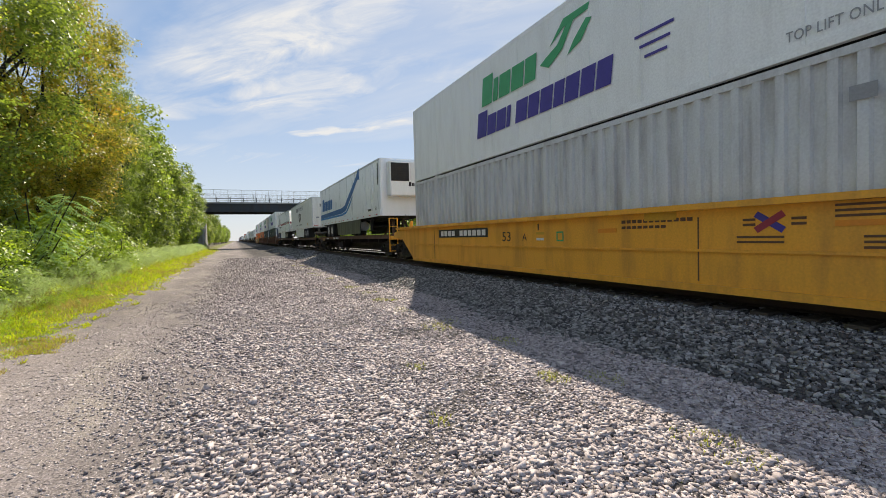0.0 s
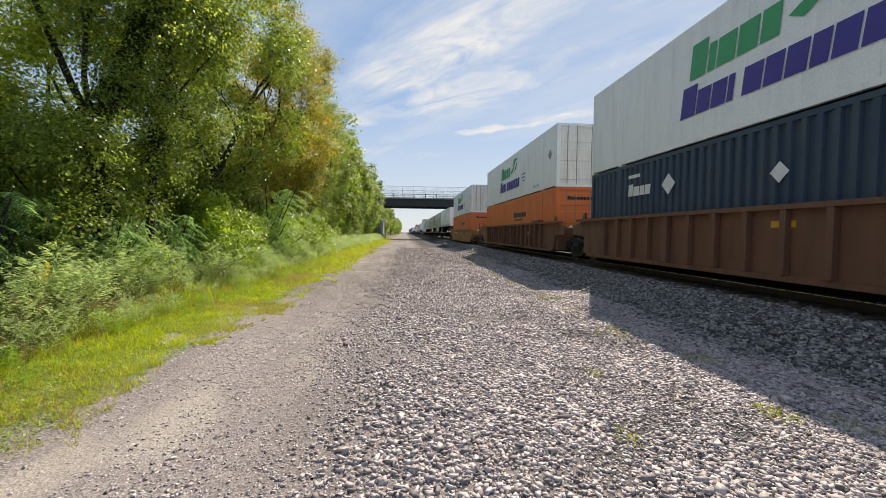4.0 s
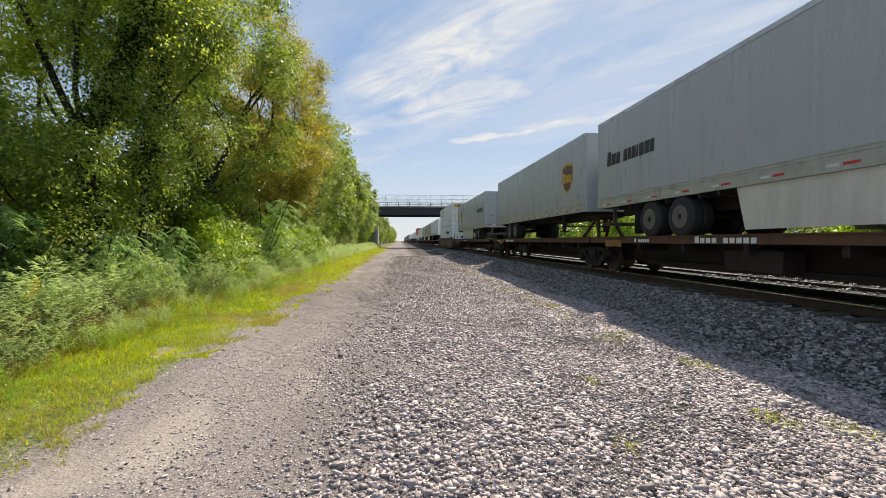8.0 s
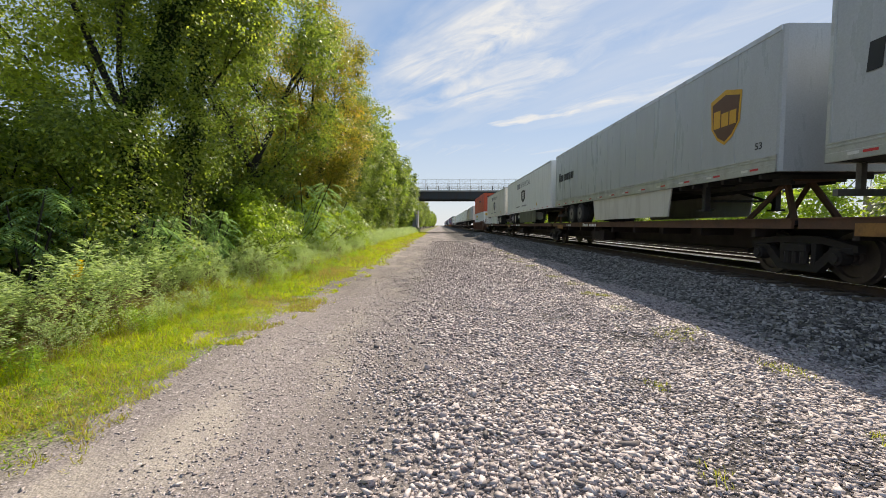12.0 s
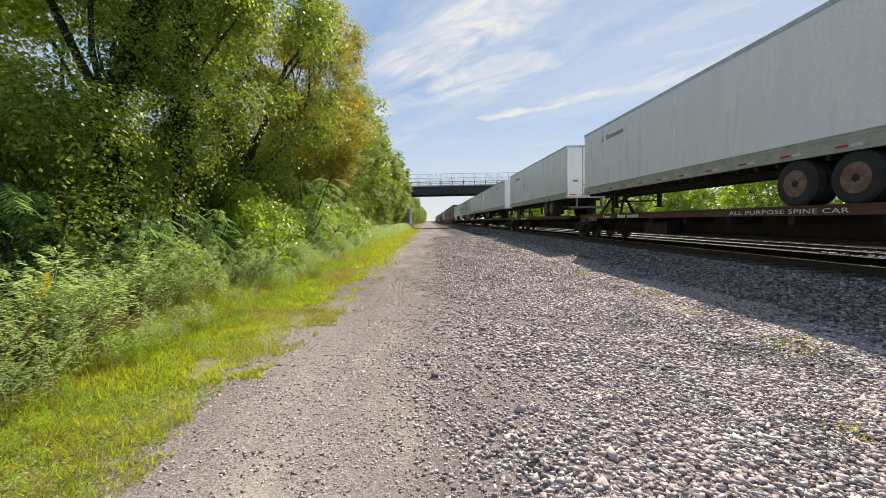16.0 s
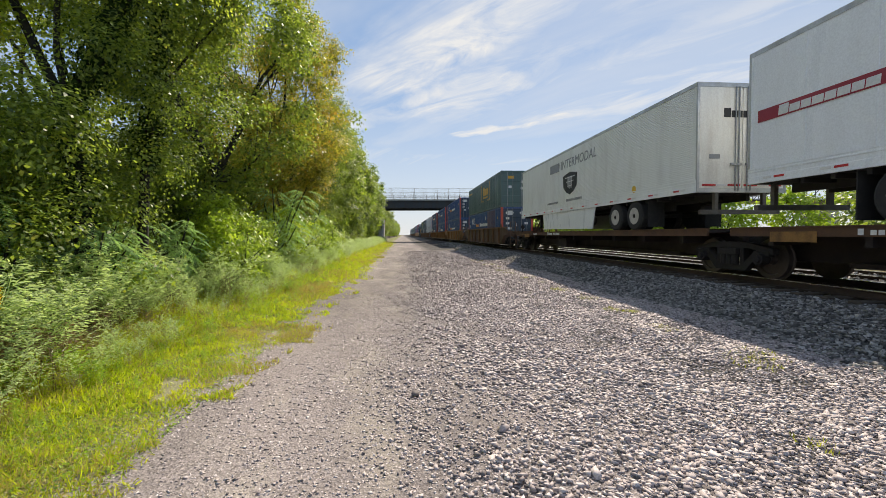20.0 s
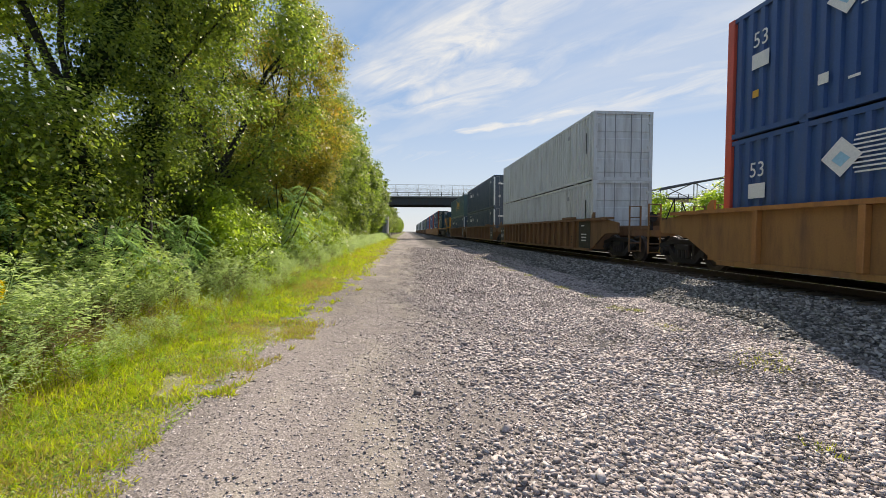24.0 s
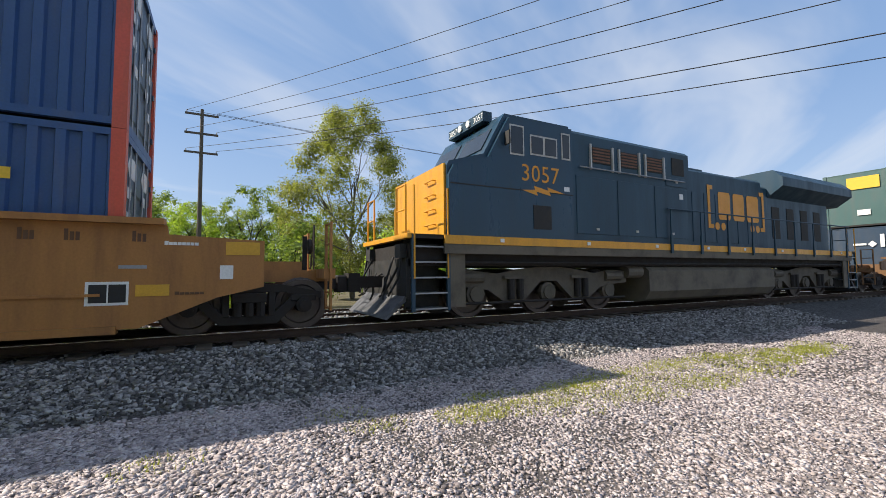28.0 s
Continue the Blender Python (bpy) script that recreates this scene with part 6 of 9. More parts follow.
def well_car(label, paint, ribbed, lead, trail, length=16.15, ribs=17, edge=None, deep=False):
    """A container well car of one unit. lead and trail: 'c' for a coupler end, 'a' for a shared articulated end."""
    L = length
    ob = thing("well_car", label, "well car", "well cars of the train")
    a, b = (2.35 if lead == "c" else 1.35), (2.35 if trail == "c" else 1.35)
    top, lo = (1.76, 0.22) if deep else (1.52, 0.30) if ribbed else (1.36, 0.14)

    def side():
        bm = bmesh.new()
        if deep:      # high plate side with cut-back, sloping ends
            e0, e1 = (1.95 if lead == "c" else 1.6), (1.95 if trail == "c" else 1.6)
            out = [(-e0, 1.56), (-e0, 0.80), (-1.27, 0.64), (-0.25, lo), (L + 0.25, lo), (L + 1.27, 0.64), (L + e1, 0.80), (L + e1, 1.56), (L + 0.60, 1.62), (L + 0.58, top), (-0.58, top), (-0.60, 1.62)]
            prism(bm, out, -1.42, -1.36)
            return link("side_sill", bm, paint)
        out = [(-a, top - 0.14), (-a, 1.02), (-a + 1.0, 0.98), (-0.1, lo), (L + 0.1, lo), (L + b - 1.0, 0.98), (L + b, 1.02), (L + b, top - 0.14), (L + b - 0.9, top), (-a + 0.9, top)]
        prism(bm, out, -1.42, -1.36)
        return link("side_sill", bm, paint)
    key = (paint.name, ribbed, lead, trail, L, deep)
    me = cached(key + ("side",), side)
    part("side_sill", me, None, ob)
    part("side_sill", me, None, ob, "", (2.78, 0, 0))
    chord = cached(key + ("chord",), lambda: link("top_chord", boxes((-0.15, 0.15, -0.55 if deep else -a + 0.6, L + 0.55 if deep else L + b - 0.6, top - 0.002, top + 0.09)), edge or paint))
    foot = cached(key + ("foot",), lambda: link("bottom_chord", boxes((-0.07, 0.12, 0.0, L, lo - 0.06, lo + 0.05)), paint))
    for s in (-1, 1):
        part("top_chord", chord, None, ob, "", (s * 1.40, 0, 0))
        part("bottom_chord", foot, None, ob, "", (s * 1.40, 0, 0))
    if ribbed:
        rib = cached(key + ("rib",), lambda: link("rib", box(bmesh.new(), -0.07, 0.07, -0.06, 0.06, lo + 0.052, top - 0.004, 0.012), edge or paint))
        for k in range(ribs):
            for s in (-1, 1):
                part("rib", rib, None, ob, "", (s * 1.49, (1.45 if ribs > 9 else 0.02) + k * (L - (2.95 if ribs > 9 else 1.2)) / (ribs - 1), 0))
    else:
        lip = cached(key + ("lip",), lambda: link("stiffener", boxes((-0.02, 0.02, 0.2, L - 0.2, 0.70, 0.74)), paint))
        for s in (-1, 1):
            part("stiffener", lip, None, ob, "", (s * 1.435, 0, 0))
    guide = cached(("guide", paint.name), lambda: link("container_guide", prism(bmesh.new(), ((-0.12, 0.0), (0.12, 0.0), (0.12, 0.10), (0.0, 0.24), (-0.12, 0.24)), -0.03, 0.03), edge or paint))
    for s in () if deep else (-1, 1):
        for y in (-0.30, L + 0.30):
            part("container_guide", guide, None, ob, "", (s * 1.40, y, top + 0.088))
    beam = cached("well_beam", lambda: link("floor_beam", boxes((-1.36, 1.36, -0.25, 0.25, 0.24, 0.325)), UNDER))
    for y in (0.25, L / 2, L - 0.25):
        part("floor_beam", beam, None, ob, "", (0, y, 0))
    part("end_bulkhead", cached(key + ("bulk",), lambda: link("end_bulkhead", boxes((-1.355, 1.355, -0.45, -0.15, 0.33, 1.30), (-0.45, 0.45, -a - 0.35, -0.45, 0.90, 1.25)), paint)), None, ob)
    part("end_bulkhead", cached(key + ("bulk2",), lambda: link("end_bulkhead", boxes((-1.355, 1.355, L + 0.15, L + 0.45, 0.33, 1.30), (-0.45, 0.45, L + 0.45, L + b + 0.35, 0.90, 1.25)), paint)), None, ob)
    for kind, y, way, e in ((lead, 0.0, -1, a), (trail, L, 1, b)):
        if kind == "c":
            truck(ob, y + way * 1.75)
            end_platform(ob, y + way * 2.2, way, paint)
            coupler(ob, y + way * 3.05, way)
        else:
            part("walkway_step", cached((paint.name, "step"), lambda: link("walkway_step", boxes((-1.30, 1.30, -0.2, 0.2, 1.25, 1.32)), paint)), None, ob, "", (0, y + way * 1.0, 0))
    if trail == "a":
        truck(ob, L + 1.72)
    # stencilled panels
    if not ribbed:
        part("reflector", cached("reflector_y", lambda: link("reflector", boxes((-0.004, 0.004, -0.3, 0.3, -0.08, 0.08)), INK["gold"])), None, ob, "yellow reflective plate", (-1.507 if ribbed else -1.427, 5.2, 1.30 if not ribbed else top + 0.04))
    elif ribs > 9:
        part("lock_box", cached(("lockbox", paint.name), lambda: link("lock_box", box(bmesh.new(), -0.17, 0.12, 1.7, 2.75, top + 0.092, top + 0.20, 0.02), paint)), None, ob, "", (-1.40, 0, 0))
    return ob


def spine_car(label, lead, trail, length=16.15):
    """A trailer-carrying spine platform: centre beam, deck with lips, hitch and trucks."""
    L = length
    ob = thing("spine_car", label, "flat car", "trailer flat cars of the train")
    a, b = {"c": 1.5, "held": 1.05}.get(lead, 0.55), {"c": 1.5, "shared": 1.5}.get(trail, 0.55)
    key = ("spine", lead, trail, L)
    part("centre_beam", cached(key + ("beam",), lambda: link("centre_beam", boxes((-0.42, 0.42, -a, L + b, 0.42, 1.02), (-0.6, 0.6, 1.6, L - 1.6, 0.36, 0.46)), SPINE)), None, ob)
    part("deck", cached(key + ("deck",), lambda: link("deck", boxes((-1.27, 1.27, -a + 0.1, L + b - 0.1, 1.06, 1.13)), SPINE)), None, ob, "rusty steel deck")
    lip = cached(key + ("lip",), lambda: link("side_sill", long_bar(((-0.03, 0.97), (0.03, 0.97), (0.03, 1.15), (0.06, 1.15), (0.06, 1.175), (-0.06, 1.175), (-0.06, 1.15), (-0.03, 1.15)), -a + 0.1, L + b - 0.1), SPINE_LIP))
    for s in (-1, 1):
        part("side_sill", lip, None, ob, "worn brown deck edge", (s * 1.30, 0, 0))
    arm = cached("outrigger", lambda: link("outrigger", boxes((0.42, 1.27, -0.06, 0.06, 0.78, 1.055)), SPINE))
    for k in range(9):
        for s in (0.0, -1.69):
            part("outrigger", arm, None, ob, "", (s, 0.6 + k * (L - 1.2) / 8, 0))
    plate = cached("deck_plate", lambda: link("deck_plate", boxes((-0.004, 0.004, -0.5, 0.5, 0.86, 1.07)), DECK_PLATE))
    part("deck_plate", plate, None, ob, "worn tan plate on the deck edge", (-1.345, L - 1.15, 0))
    bx = cached("toolbox", lambda: link("tool_box", box(bmesh.new(), -0.25, 0.25, -0.7, 0.7, 0.40, 0.85, 0.02), SPINE))
    part("tool_box", bx, None, ob, "", (-0.85, L * 0.62, 0))
    for kind, y, way in ((lead, 0.0, -1), (trail, L, 1)):
        if kind == "c":
            truck(ob, y + way * 0.35)
            coupler(ob, y + way * 1.5, way)
            def steps():
                bm = bmesh.new()
                for x in (-1.3, -0.9, 0.9, 1.3):
                    tube(bm, (x, 0, 0.3), (x, 0, 1.15), 0.022, 5)
                for x in (-1.1, 1.1):
                    for z in (0.32, 0.62):
                        tube(bm, (x - 0.2, 0, z), (x + 0.2, 0, z), 0.018, 5)
                for x in (-1.2, 1.2):
                    tube(bm, (x, 0, 1.15), (x, 0, 1.75), 0.02, 5)
                return link("step_iron", bm, SPINE_LIP)
            part("step_iron", cached("steps", steps), None, ob, "", (0, y + way * 1.42, 0))
    if trail in ("a", "shared"):
        truck(ob, L + (0.75 if trail == "a" else 0.43))
    return ob


def hitch(ob, y):
    def make():
        bm = bmesh.new()
        for s in (-1, 1):
            tube(bm, (s * 0.5, -0.5, 1.13), (s * 0.28, 0.0, 2.0), 0.07, 6)
            tube(bm, (s * 0.5, 0.9, 1.13), (s * 0.28, 0.05, 2.0), 0.06, 6)
        box(bm, -0.45, 0.45, -0.4, 0.4, 2.0, 2.09)
        return link("hitch", bm, SPINE_LIP)
    part("hitch", cached("hitch", make), None, ob, "steel trailer hitch stand", (0, y, 0))


# ---- road trailers ----
def trailer(label, skin, length=16.15, ribs="seam", rear_first=False, skirt=None, reefer=False, rim=None, door=None, wheels=4.25, trim=None, rail=None):
    """A box semi-trailer. Built with its nose at y = 0 and its doors at y = length, standing on z = 0."""
    L, H0, H1 = length, 1.0, 3.91
    trim, rim, door, rail = trim or ALU, rim or RIM, door or skin, rail or skin
    ob = thing("trailer", label, "trailer", "road trailers on the train")
    key = ("trailer", skin.name, L, ribs, trim.name, rail.name)

    def side():
        bm = bmesh.new()
        z0, z1 = H0 + 0.335, H1 - 0.10
        if ribs == "fine":      # fine horizontal ribs
            n = 46
            zs = []
            for k in range(n):
                z = z0 + (z1 - z0) * k / n
                zs += [(z, 0.0), (z + 0.6 * (z1 - z0) / n, 0.0), (z + 0.7 * (z1 - z0) / n, 0.012), (z + 0.92 * (z1 - z0) / n, 0.012)]
            zs.append((z1, 0.0))
            rows = [(bm.verts.new((d, 0.05, z)), bm.verts.new((d, L - 0.05, z))) for z, d in zs]
            for (p, q), (r, s) in zip(rows, rows[1:]):
                bm.faces.new((p, q, s, r))
        else:
            n = round(L / 1.22)
            pts = []
            for k in range(n):
                y = 0.05 + (L - 0.1) * k / n
                w = (L - 0.1) / n
                pts += [(y, 0.0), (y + w - 0.05, 0.0), (y + w - 0.045, -0.008), (y + w - 0.005, -0.008)]
            pts.append((L - 0.05, 0.0))
            cols = [(bm.verts.new((d, y, z0)), bm.verts.new((d, y, z1))) for y, d in pts]
            for (p, q), (r, s) in zip(cols, cols[1:]):
                bm.faces.new((p, q, s, r))
        back = [bm.verts.new(p) for p in ((0.03, 0.05, z0), (0.03, L - 0.05, z0), (0.03, L - 0.05, z1), (0.03, 0.05, z1))]
        bm.faces.new(back)
        bmesh.ops.recalc_face_normals(bm, faces=bm.faces)
        return link("side_panel", bm, skin)
    me = cached(key + ("side",), side)
    part("side_panel", me, None, ob, "", (-1.295, 0, 0))
    part("side_panel", me, None, ob, "", Matrix.Translation((1.295, L, 0)) @ Matrix.Rotation(math.pi, 4, "Z"))
    br = cached(key + ("brail",), lambda: link("bottom_rail", long_bar(((0.05, H0), (-0.02, H0), (-0.02, H0 + 0.15), (-0.011, H0 + 0.155), (-0.011, H0 + 0.245), (-0.022, H0 + 0.25), (-0.022, H0 + 0.275), (-0.011, H0 + 0.28), (-0.011, H0 + 0.31), (-0.022, H0 + 0.315), (-0.022, H0 + 0.34), (0.05, H0 + 0.34)), 0.02, L - 0.02), rail))
    tr = cached(key + ("trail",), lambda: link("top_rail", boxes((-0.012, 0.05, 0.02, L - 0.02, H1 - 0.105, H1)), trim))
    for s in (-1, 1):
        m = Matrix.Rotation(0 if s < 0 else math.pi, 4, "Z")
        part("bottom_rail", br, None, ob, "stepped bottom rail" if rail is skin else "bare aluminium bottom rail", Matrix.Translation((s * 1.295, 0 if s < 0 else L, 0)) @ m)
        part("top_rail", tr, None, ob, "metal top rail", Matrix.Translation((s * 1.295, 0 if s < 0 else L, 0)) @ m)
    part("roof", cached(key + ("roof",), lambda: link("roof", boxes((-1.26, 1.26, 0.02, L - 0.02, H1 - 0.05, H1 - 0.012)), skin)), None, ob)
    part("floor", cached(key + ("floor",), lambda: link("floor", boxes((-1.24, 1.24, 0.02, L - 0.02, H0 + 0.02, H0 + 0.1)), UNDER)), None, ob)

    def nose():
        bm = bmesh.new()
        pr = [(-1.295, 0.10), (-1.27, 0.04), (-1.21, 0.0), (1.21, 0.0), (1.27, 0.04), (1.295, 0.10)]
        lo = [bm.verts.new((x, y - 0.04, H0)) for x, y in pr]
        hi = [bm.verts.new((x, y - 0.04, H1)) for x, y in pr]
        for i in range(5):
            bm.faces.new((lo[i], lo[i + 1], hi[i + 1], hi[i]))
        bm.faces.new((hi[0], hi[5], lo[5], lo[0]))
        bm.faces.new(hi); bm.faces.new(lo[::-1])
        bmesh.ops.recalc_face_normals(bm, faces=bm.faces)
        return link("front_wall", bm, skin)
    part("front_wall", cached(key + ("nose",), nose), None, ob)

    def leaf():
        bm = boxes((-0.61, 0.61, -0.04, 0.0, H0 + 0.12, H1 - 0.12))
        return link("rear_door", bm, door)
    rod = cached("trod", lambda: link("lock_rod", tube(bmesh.new(), (0, 0.03, H0 + 0.05), (0, 0.03, H1 - 0.1), 0.018, 6), GALV))
    for s in (-1, 1):
        d = part("rear_door", cached(("tdoor", door.name), leaf), None, ob, "", (s * 0.62, L, 0))
        part("lock_rod", rod, None, d, "grey lock rod", (-s * 0.50, 0, 0))
        part("lock_rod", rod, None, d, "grey lock rod", (-s * 0.22 if ribs == "seam" and door is skin else -s * 0.40, 0, 0))
    part("rear_frame", cached(("rframe", trim.name), lambda: link("rear_frame", boxes((-1.295, -1.235, -0.05, 0.012, H0, H1), (1.235, 1.295, -0.05, 0.012, H0, H1), (-1.235, 1.235, -0.05, 0.012, H0, H0 + 0.115), (-1.235, 1.235, -0.05, 0.012, H1 - 0.115, H1))
                                                          , trim)), None, ob, "metal rear frame", (0, L, 0))
    part("rear_bumper", cached("rbump", lambda: link("rear_bumper", boxes((-1.15, 1.15, -0.1, 0.0, 0.42, 0.54), (-0.75, -0.65, -0.1, 0.0, 0.54, 1.0), (0.65, 0.75, -0.1, 0.0, 0.54, 1.0)), RIM_DARK)), None, ob, "metal underride bumper", (0, L - 0.02, 0))
    part("underframe", cached(("uframe", L), lambda: link("underframe", boxes((-0.5, -0.4, 0.6, L - 0.3, 0.80, 0.999), (0.4, 0.5, 0.6, L - 0.3, 0.80, 0.999), *[(-1.22, 1.22, 0.5 + 0.6 * k, 0.58 + 0.6 * k, 0.90, 0.999) for k in range(int((L - 0.6) / 0.6))]), UNDER)), None, ob)

    # running gear
    def tyre():
        bm = bmesh.new()
        lathe(bm, [(0.0, 0.28), (0.0, 0.44), (0.04, 0.495), (0.22, 0.505), (0.26, 0.47), (0.29, 0.47), (0.33, 0.505), (0.51, 0.495), (0.55, 0.44), (0.55, 0.28)], 24)
        return link("tyre", bm, TYRE)
    def hub_mesh():
        bm = bmesh.new()
        lathe(bm, [(0.149, 0.175), (0.10, 0.15), (0.10, 0.10), (0.0, 0.085), (-0.02, 0.05), (-0.02, 0.0)], 14)
        return link("hub", bm, IRON)
    def rim_mesh():
        bm = bmesh.new()
        lathe(bm, [(-0.005, 0.285), (0.0, 0.265), (0.05, 0.25), (0.15, 0.21), (0.15, 0.10)], 20)
        for k in range(5):
            t = 2 * math.pi * k / 5
            tube(bm, (0.12, 0.16 * math.cos(t), 0.16 * math.sin(t)), (0.137, 0.16 * math.cos(t), 0.16 * math.sin(t)), 0.035, 6)
        return link("rim", bm, rim)
    for y in (L - wheels, L - wheels + 1.25):
        part("axle", cached("axle", lambda: link("axle", tube(bmesh.new(), (-1.0, 0, 0.505), (1.0, 0, 0.505), 0.07, 8), UNDER)), None, ob, "", (0, y, 0))
        for s in (-1, 1):
            m = Matrix.Translation((s * 1.29, y, 0.506)) @ (Matrix.Rotation(math.pi, 4, "Z") if s > 0 else Matrix())
            t = part("tyre", cached("tyre", tyre), None, ob, "black dual tyre", m)
            part("rim", cached(("rim", rim.name), rim_mesh), None, t, "steel wheel rim")
            part("hub", cached("hub", hub_mesh), None, t, "dark rusty hub")
    part("bogie_frame", cached("bogie", lambda: link("bogie_frame", boxes((-0.55, -0.42, -1.1, 2.2, 0.62, 0.80), (0.42, 0.55, -1.1, 2.2, 0.62, 0.80)), UNDER)), None, ob, "", (0, L - wheels, 0))
    for s in (-1, 1):
        leg = cached("leg", lambda: link("landing_leg", boxes((-0.07, 0.07, -0.07, 0.07, 0.32, 1.0), (-0.14, 0.14, -0.14, 0.14, 0.28, 0.33)), UNDER))
        part("landing_leg", leg, None, ob, "", (s * 0.95, 2.75, 0))
        part("mud_flap", cached("flap", lambda: link("mud_flap", boxes((-0.28, 0.28, -0.01, 0.01, 0.12, 0.98)), TYRE)), None, ob, "black rubber flap", (s * 0.98, L - wheels + 2.0, 0))
    brace = bmesh.new()
    tube(brace, (-0.95, 2.75, 0.55), (0.95, 2.75, 0.55), 0.03, 5)
    tube(brace, (-0.9, 2.75, 0.5), (-0.4, 3.8, 0.95), 0.035, 5)
    tube(brace, (0.9, 2.75, 0.5), (0.4, 3.8, 0.95), 0.035, 5)
    part("leg_brace", cached("lbrace", lambda: link("leg_brace", brace.copy(), UNDER)), None, ob)
    brace.free()
    if skirt:
        def sk():
            bm = bmesh.new()
            prism(bm, ((3.92, 0.98), (4.08, 0.17), (L - wheels - 1.92, 0.13), (L - wheels - 1.70, 0.98), (L - wheels - 1.70, 0.995), (3.92, 0.995)), -0.02, 0.02)
            return link("side_skirt", bm, skirt)
        for s in (-1, 1):
            part("side_skirt", cached(("skirt", skirt.name, L, wheels), sk), None, ob, "", (s * 1.24, 0, 0))
    strip = cached("strip_red", lambda: link("reflector", boxes((-0.003, 0.003, -0.12, 0.12, -0.022, 0.022)), INK["red"]))
    strip2 = cached("strip_white", lambda: link("reflector", boxes((-0.003, 0.003, -0.1, 0.1, -0.025, 0.025)), INK["white"]))
    for k in range(13):
        y = 0.6 + k * (L - 1.4) / 12
        s = 1 if rear_first else -1
        part("reflector", strip, None, ob, "red reflective strip", (s * 1.317, y, H0 + 0.10))
        part("reflector", strip2, None, ob, "white reflective strip", (s * 1.317, y + 0.28, H0 + 0.10))
    if rear_first:
        for s in (-1, 1):
            bar(ob, 1.1, 0.055, "red", on_far_end(s * 0.6 + 0.55, H0 + 0.17, L + 0.004), "red reflective tape")
            bar(ob, 0.34, 0.055, "white", on_far_end(s * 0.6 + 0.16, H0 + 0.17, L + 0.007), "white reflective tape")
            part("door_handle", cached("tdhandle", lambda: link("door_handle", boxes((-0.16, 0.16, 0.0, 0.05, -0.03, 0.03)), GALV)), None, ob, "grey door handle", (s * 0.22, L + 0.03, H0 + 0.75))
        if door is not POLISHED:
            shape(ob, ((0, -0.2), (0.2, 0), (0, 0.2), (-0.2, 0)), "white", on_far_end(-0.45, 2.2, L + 0.004), "pale diamond placard")
            bar(ob, 0.2, 0.26, "yellow", on_far_end(-0.85, 2.5, L + 0.004), "yellow sticker")
        bar(ob, 0.3, 0.12, "grey", on_far_end(0.95, 1.9, L + 0.004), "small grey sticker")
    if reefer:
        def unit():
            bm = bmesh.new()
            box(bm, -0.95, 0.95, -0.62, -0.042, 1.95, 3.72, 0.06)
            return link("cooling_unit", bm, WHITE_FRP)
        u = part("cooling_unit", cached("reefer", unit), None, ob, "white refrigeration unit")
        part("grille", cached("rgrille", lambda: link("grille", boxes((-0.90, 0.05, -0.64, -0.615, 2.7, 3.6), *[(-0.88, 0.03, -0.655, -0.638, 2.76 + 0.12 * k, 2.80 + 0.12 * k) for k in range(7)]), UNDER)), None, u, "black air grille")
        part("panel", cached("rpanel", lambda: link("panel", boxes((0.12, 0.88, -0.635, -0.615, 2.75, 3.62)), INK["white"])), None, u, "white access panel")
        part("fuel_tank", cached("rtank", lambda: link("fuel_tank", tube(bmesh.new(), (-0.9, 4.2, 0.6), (-0.9, 5.4, 0.6), 0.28, 14), ALU)), None, ob, "metal fuel tank")
    return ob


def spot(s, z, length, rear_first, x=1.304):
    """A place on a trailer's flank towards the eye, s metres behind its leading end."""
    if rear_first:
        return on_side(length - s, z, -x, True)
    return on_side(s, z, -x)


def shield_pts(w, h):
    return ((0, h), (-0.5 * w, 0.88 * h), (-0.46 * w, 0.35 * h), (-0.25 * w, 0.12 * h), (0, 0), (0.25 * w, 0.12 * h), (0.46 * w, 0.35 * h), (0.5 * w, 0.88 * h))


def round_pts(w, h, n=16):
    return tuple((w / 2 * math.cos(2 * math.pi * i / n), h / 2 * math.sin(2 * math.pi * i / n)) for i in range(n))

# ---- the consist, from the unit beside the eye at the start to the far end ----
def ride(ob, place, height, turned=False, length=16.15):
    MOVERS.append((ob, place + (length if turned else 0.0), height, turned))
    return ob


def cool_box_side(c):
    """A white refrigerated container's markings: a green word and emblem over a purple word."""
    blocks(c, (0.52, 0.22, 0.50, 0.50, 0.42), 0.80, "green", on_side(10.95, 1.56), "green word drawn as plain blocks", 0.12, 0.16)
    for pts in (((0, 0.25), (0.3, 0.1), (0.75, 0.35), (1.15, 0.9), (1.0, 0.95), (0.6, 0.5), (0.2, 0.35)), ((0.35, 0.55), (0.8, 0.8), (1.5, 0.85), (1.55, 0.98), (0.8, 0.98)), ((0.9, 0.15), (1.3, 0.3), (1.6, 0.65), (1.45, 0.7), (1.1, 0.4))):
        shape(c, pts, "green", on_side(8.35, 1.55), "green stroke of an animal-head emblem kept plain")
    blocks(c, (0.50, 0.42, 0.42, 0.16, -0.14, 0.46, 0.40, 0.42, 0.32, 0.40, 0.38, 0.38), 0.72, "purple", on_side(11.25, 0.70), "purple words drawn as plain blocks", 0.14, 0.14)
    for k in range(3):
        bar(c, 0.75 - 0.16 * k, 0.05, "purple", on_side(5.75 - 0.1 * k, 1.30 - 0.2 * k))
    lettering(c, "TOP LIFT ONLY", 0.14, "grey", on_side(3.44, 0.27), wide=0.72)
    shape(c, ((0, -0.25), (0.25, 0), (0, 0.25), (-0.25, 0)), "grey", on_side(0.9, 1.6), "grey diamond placard")


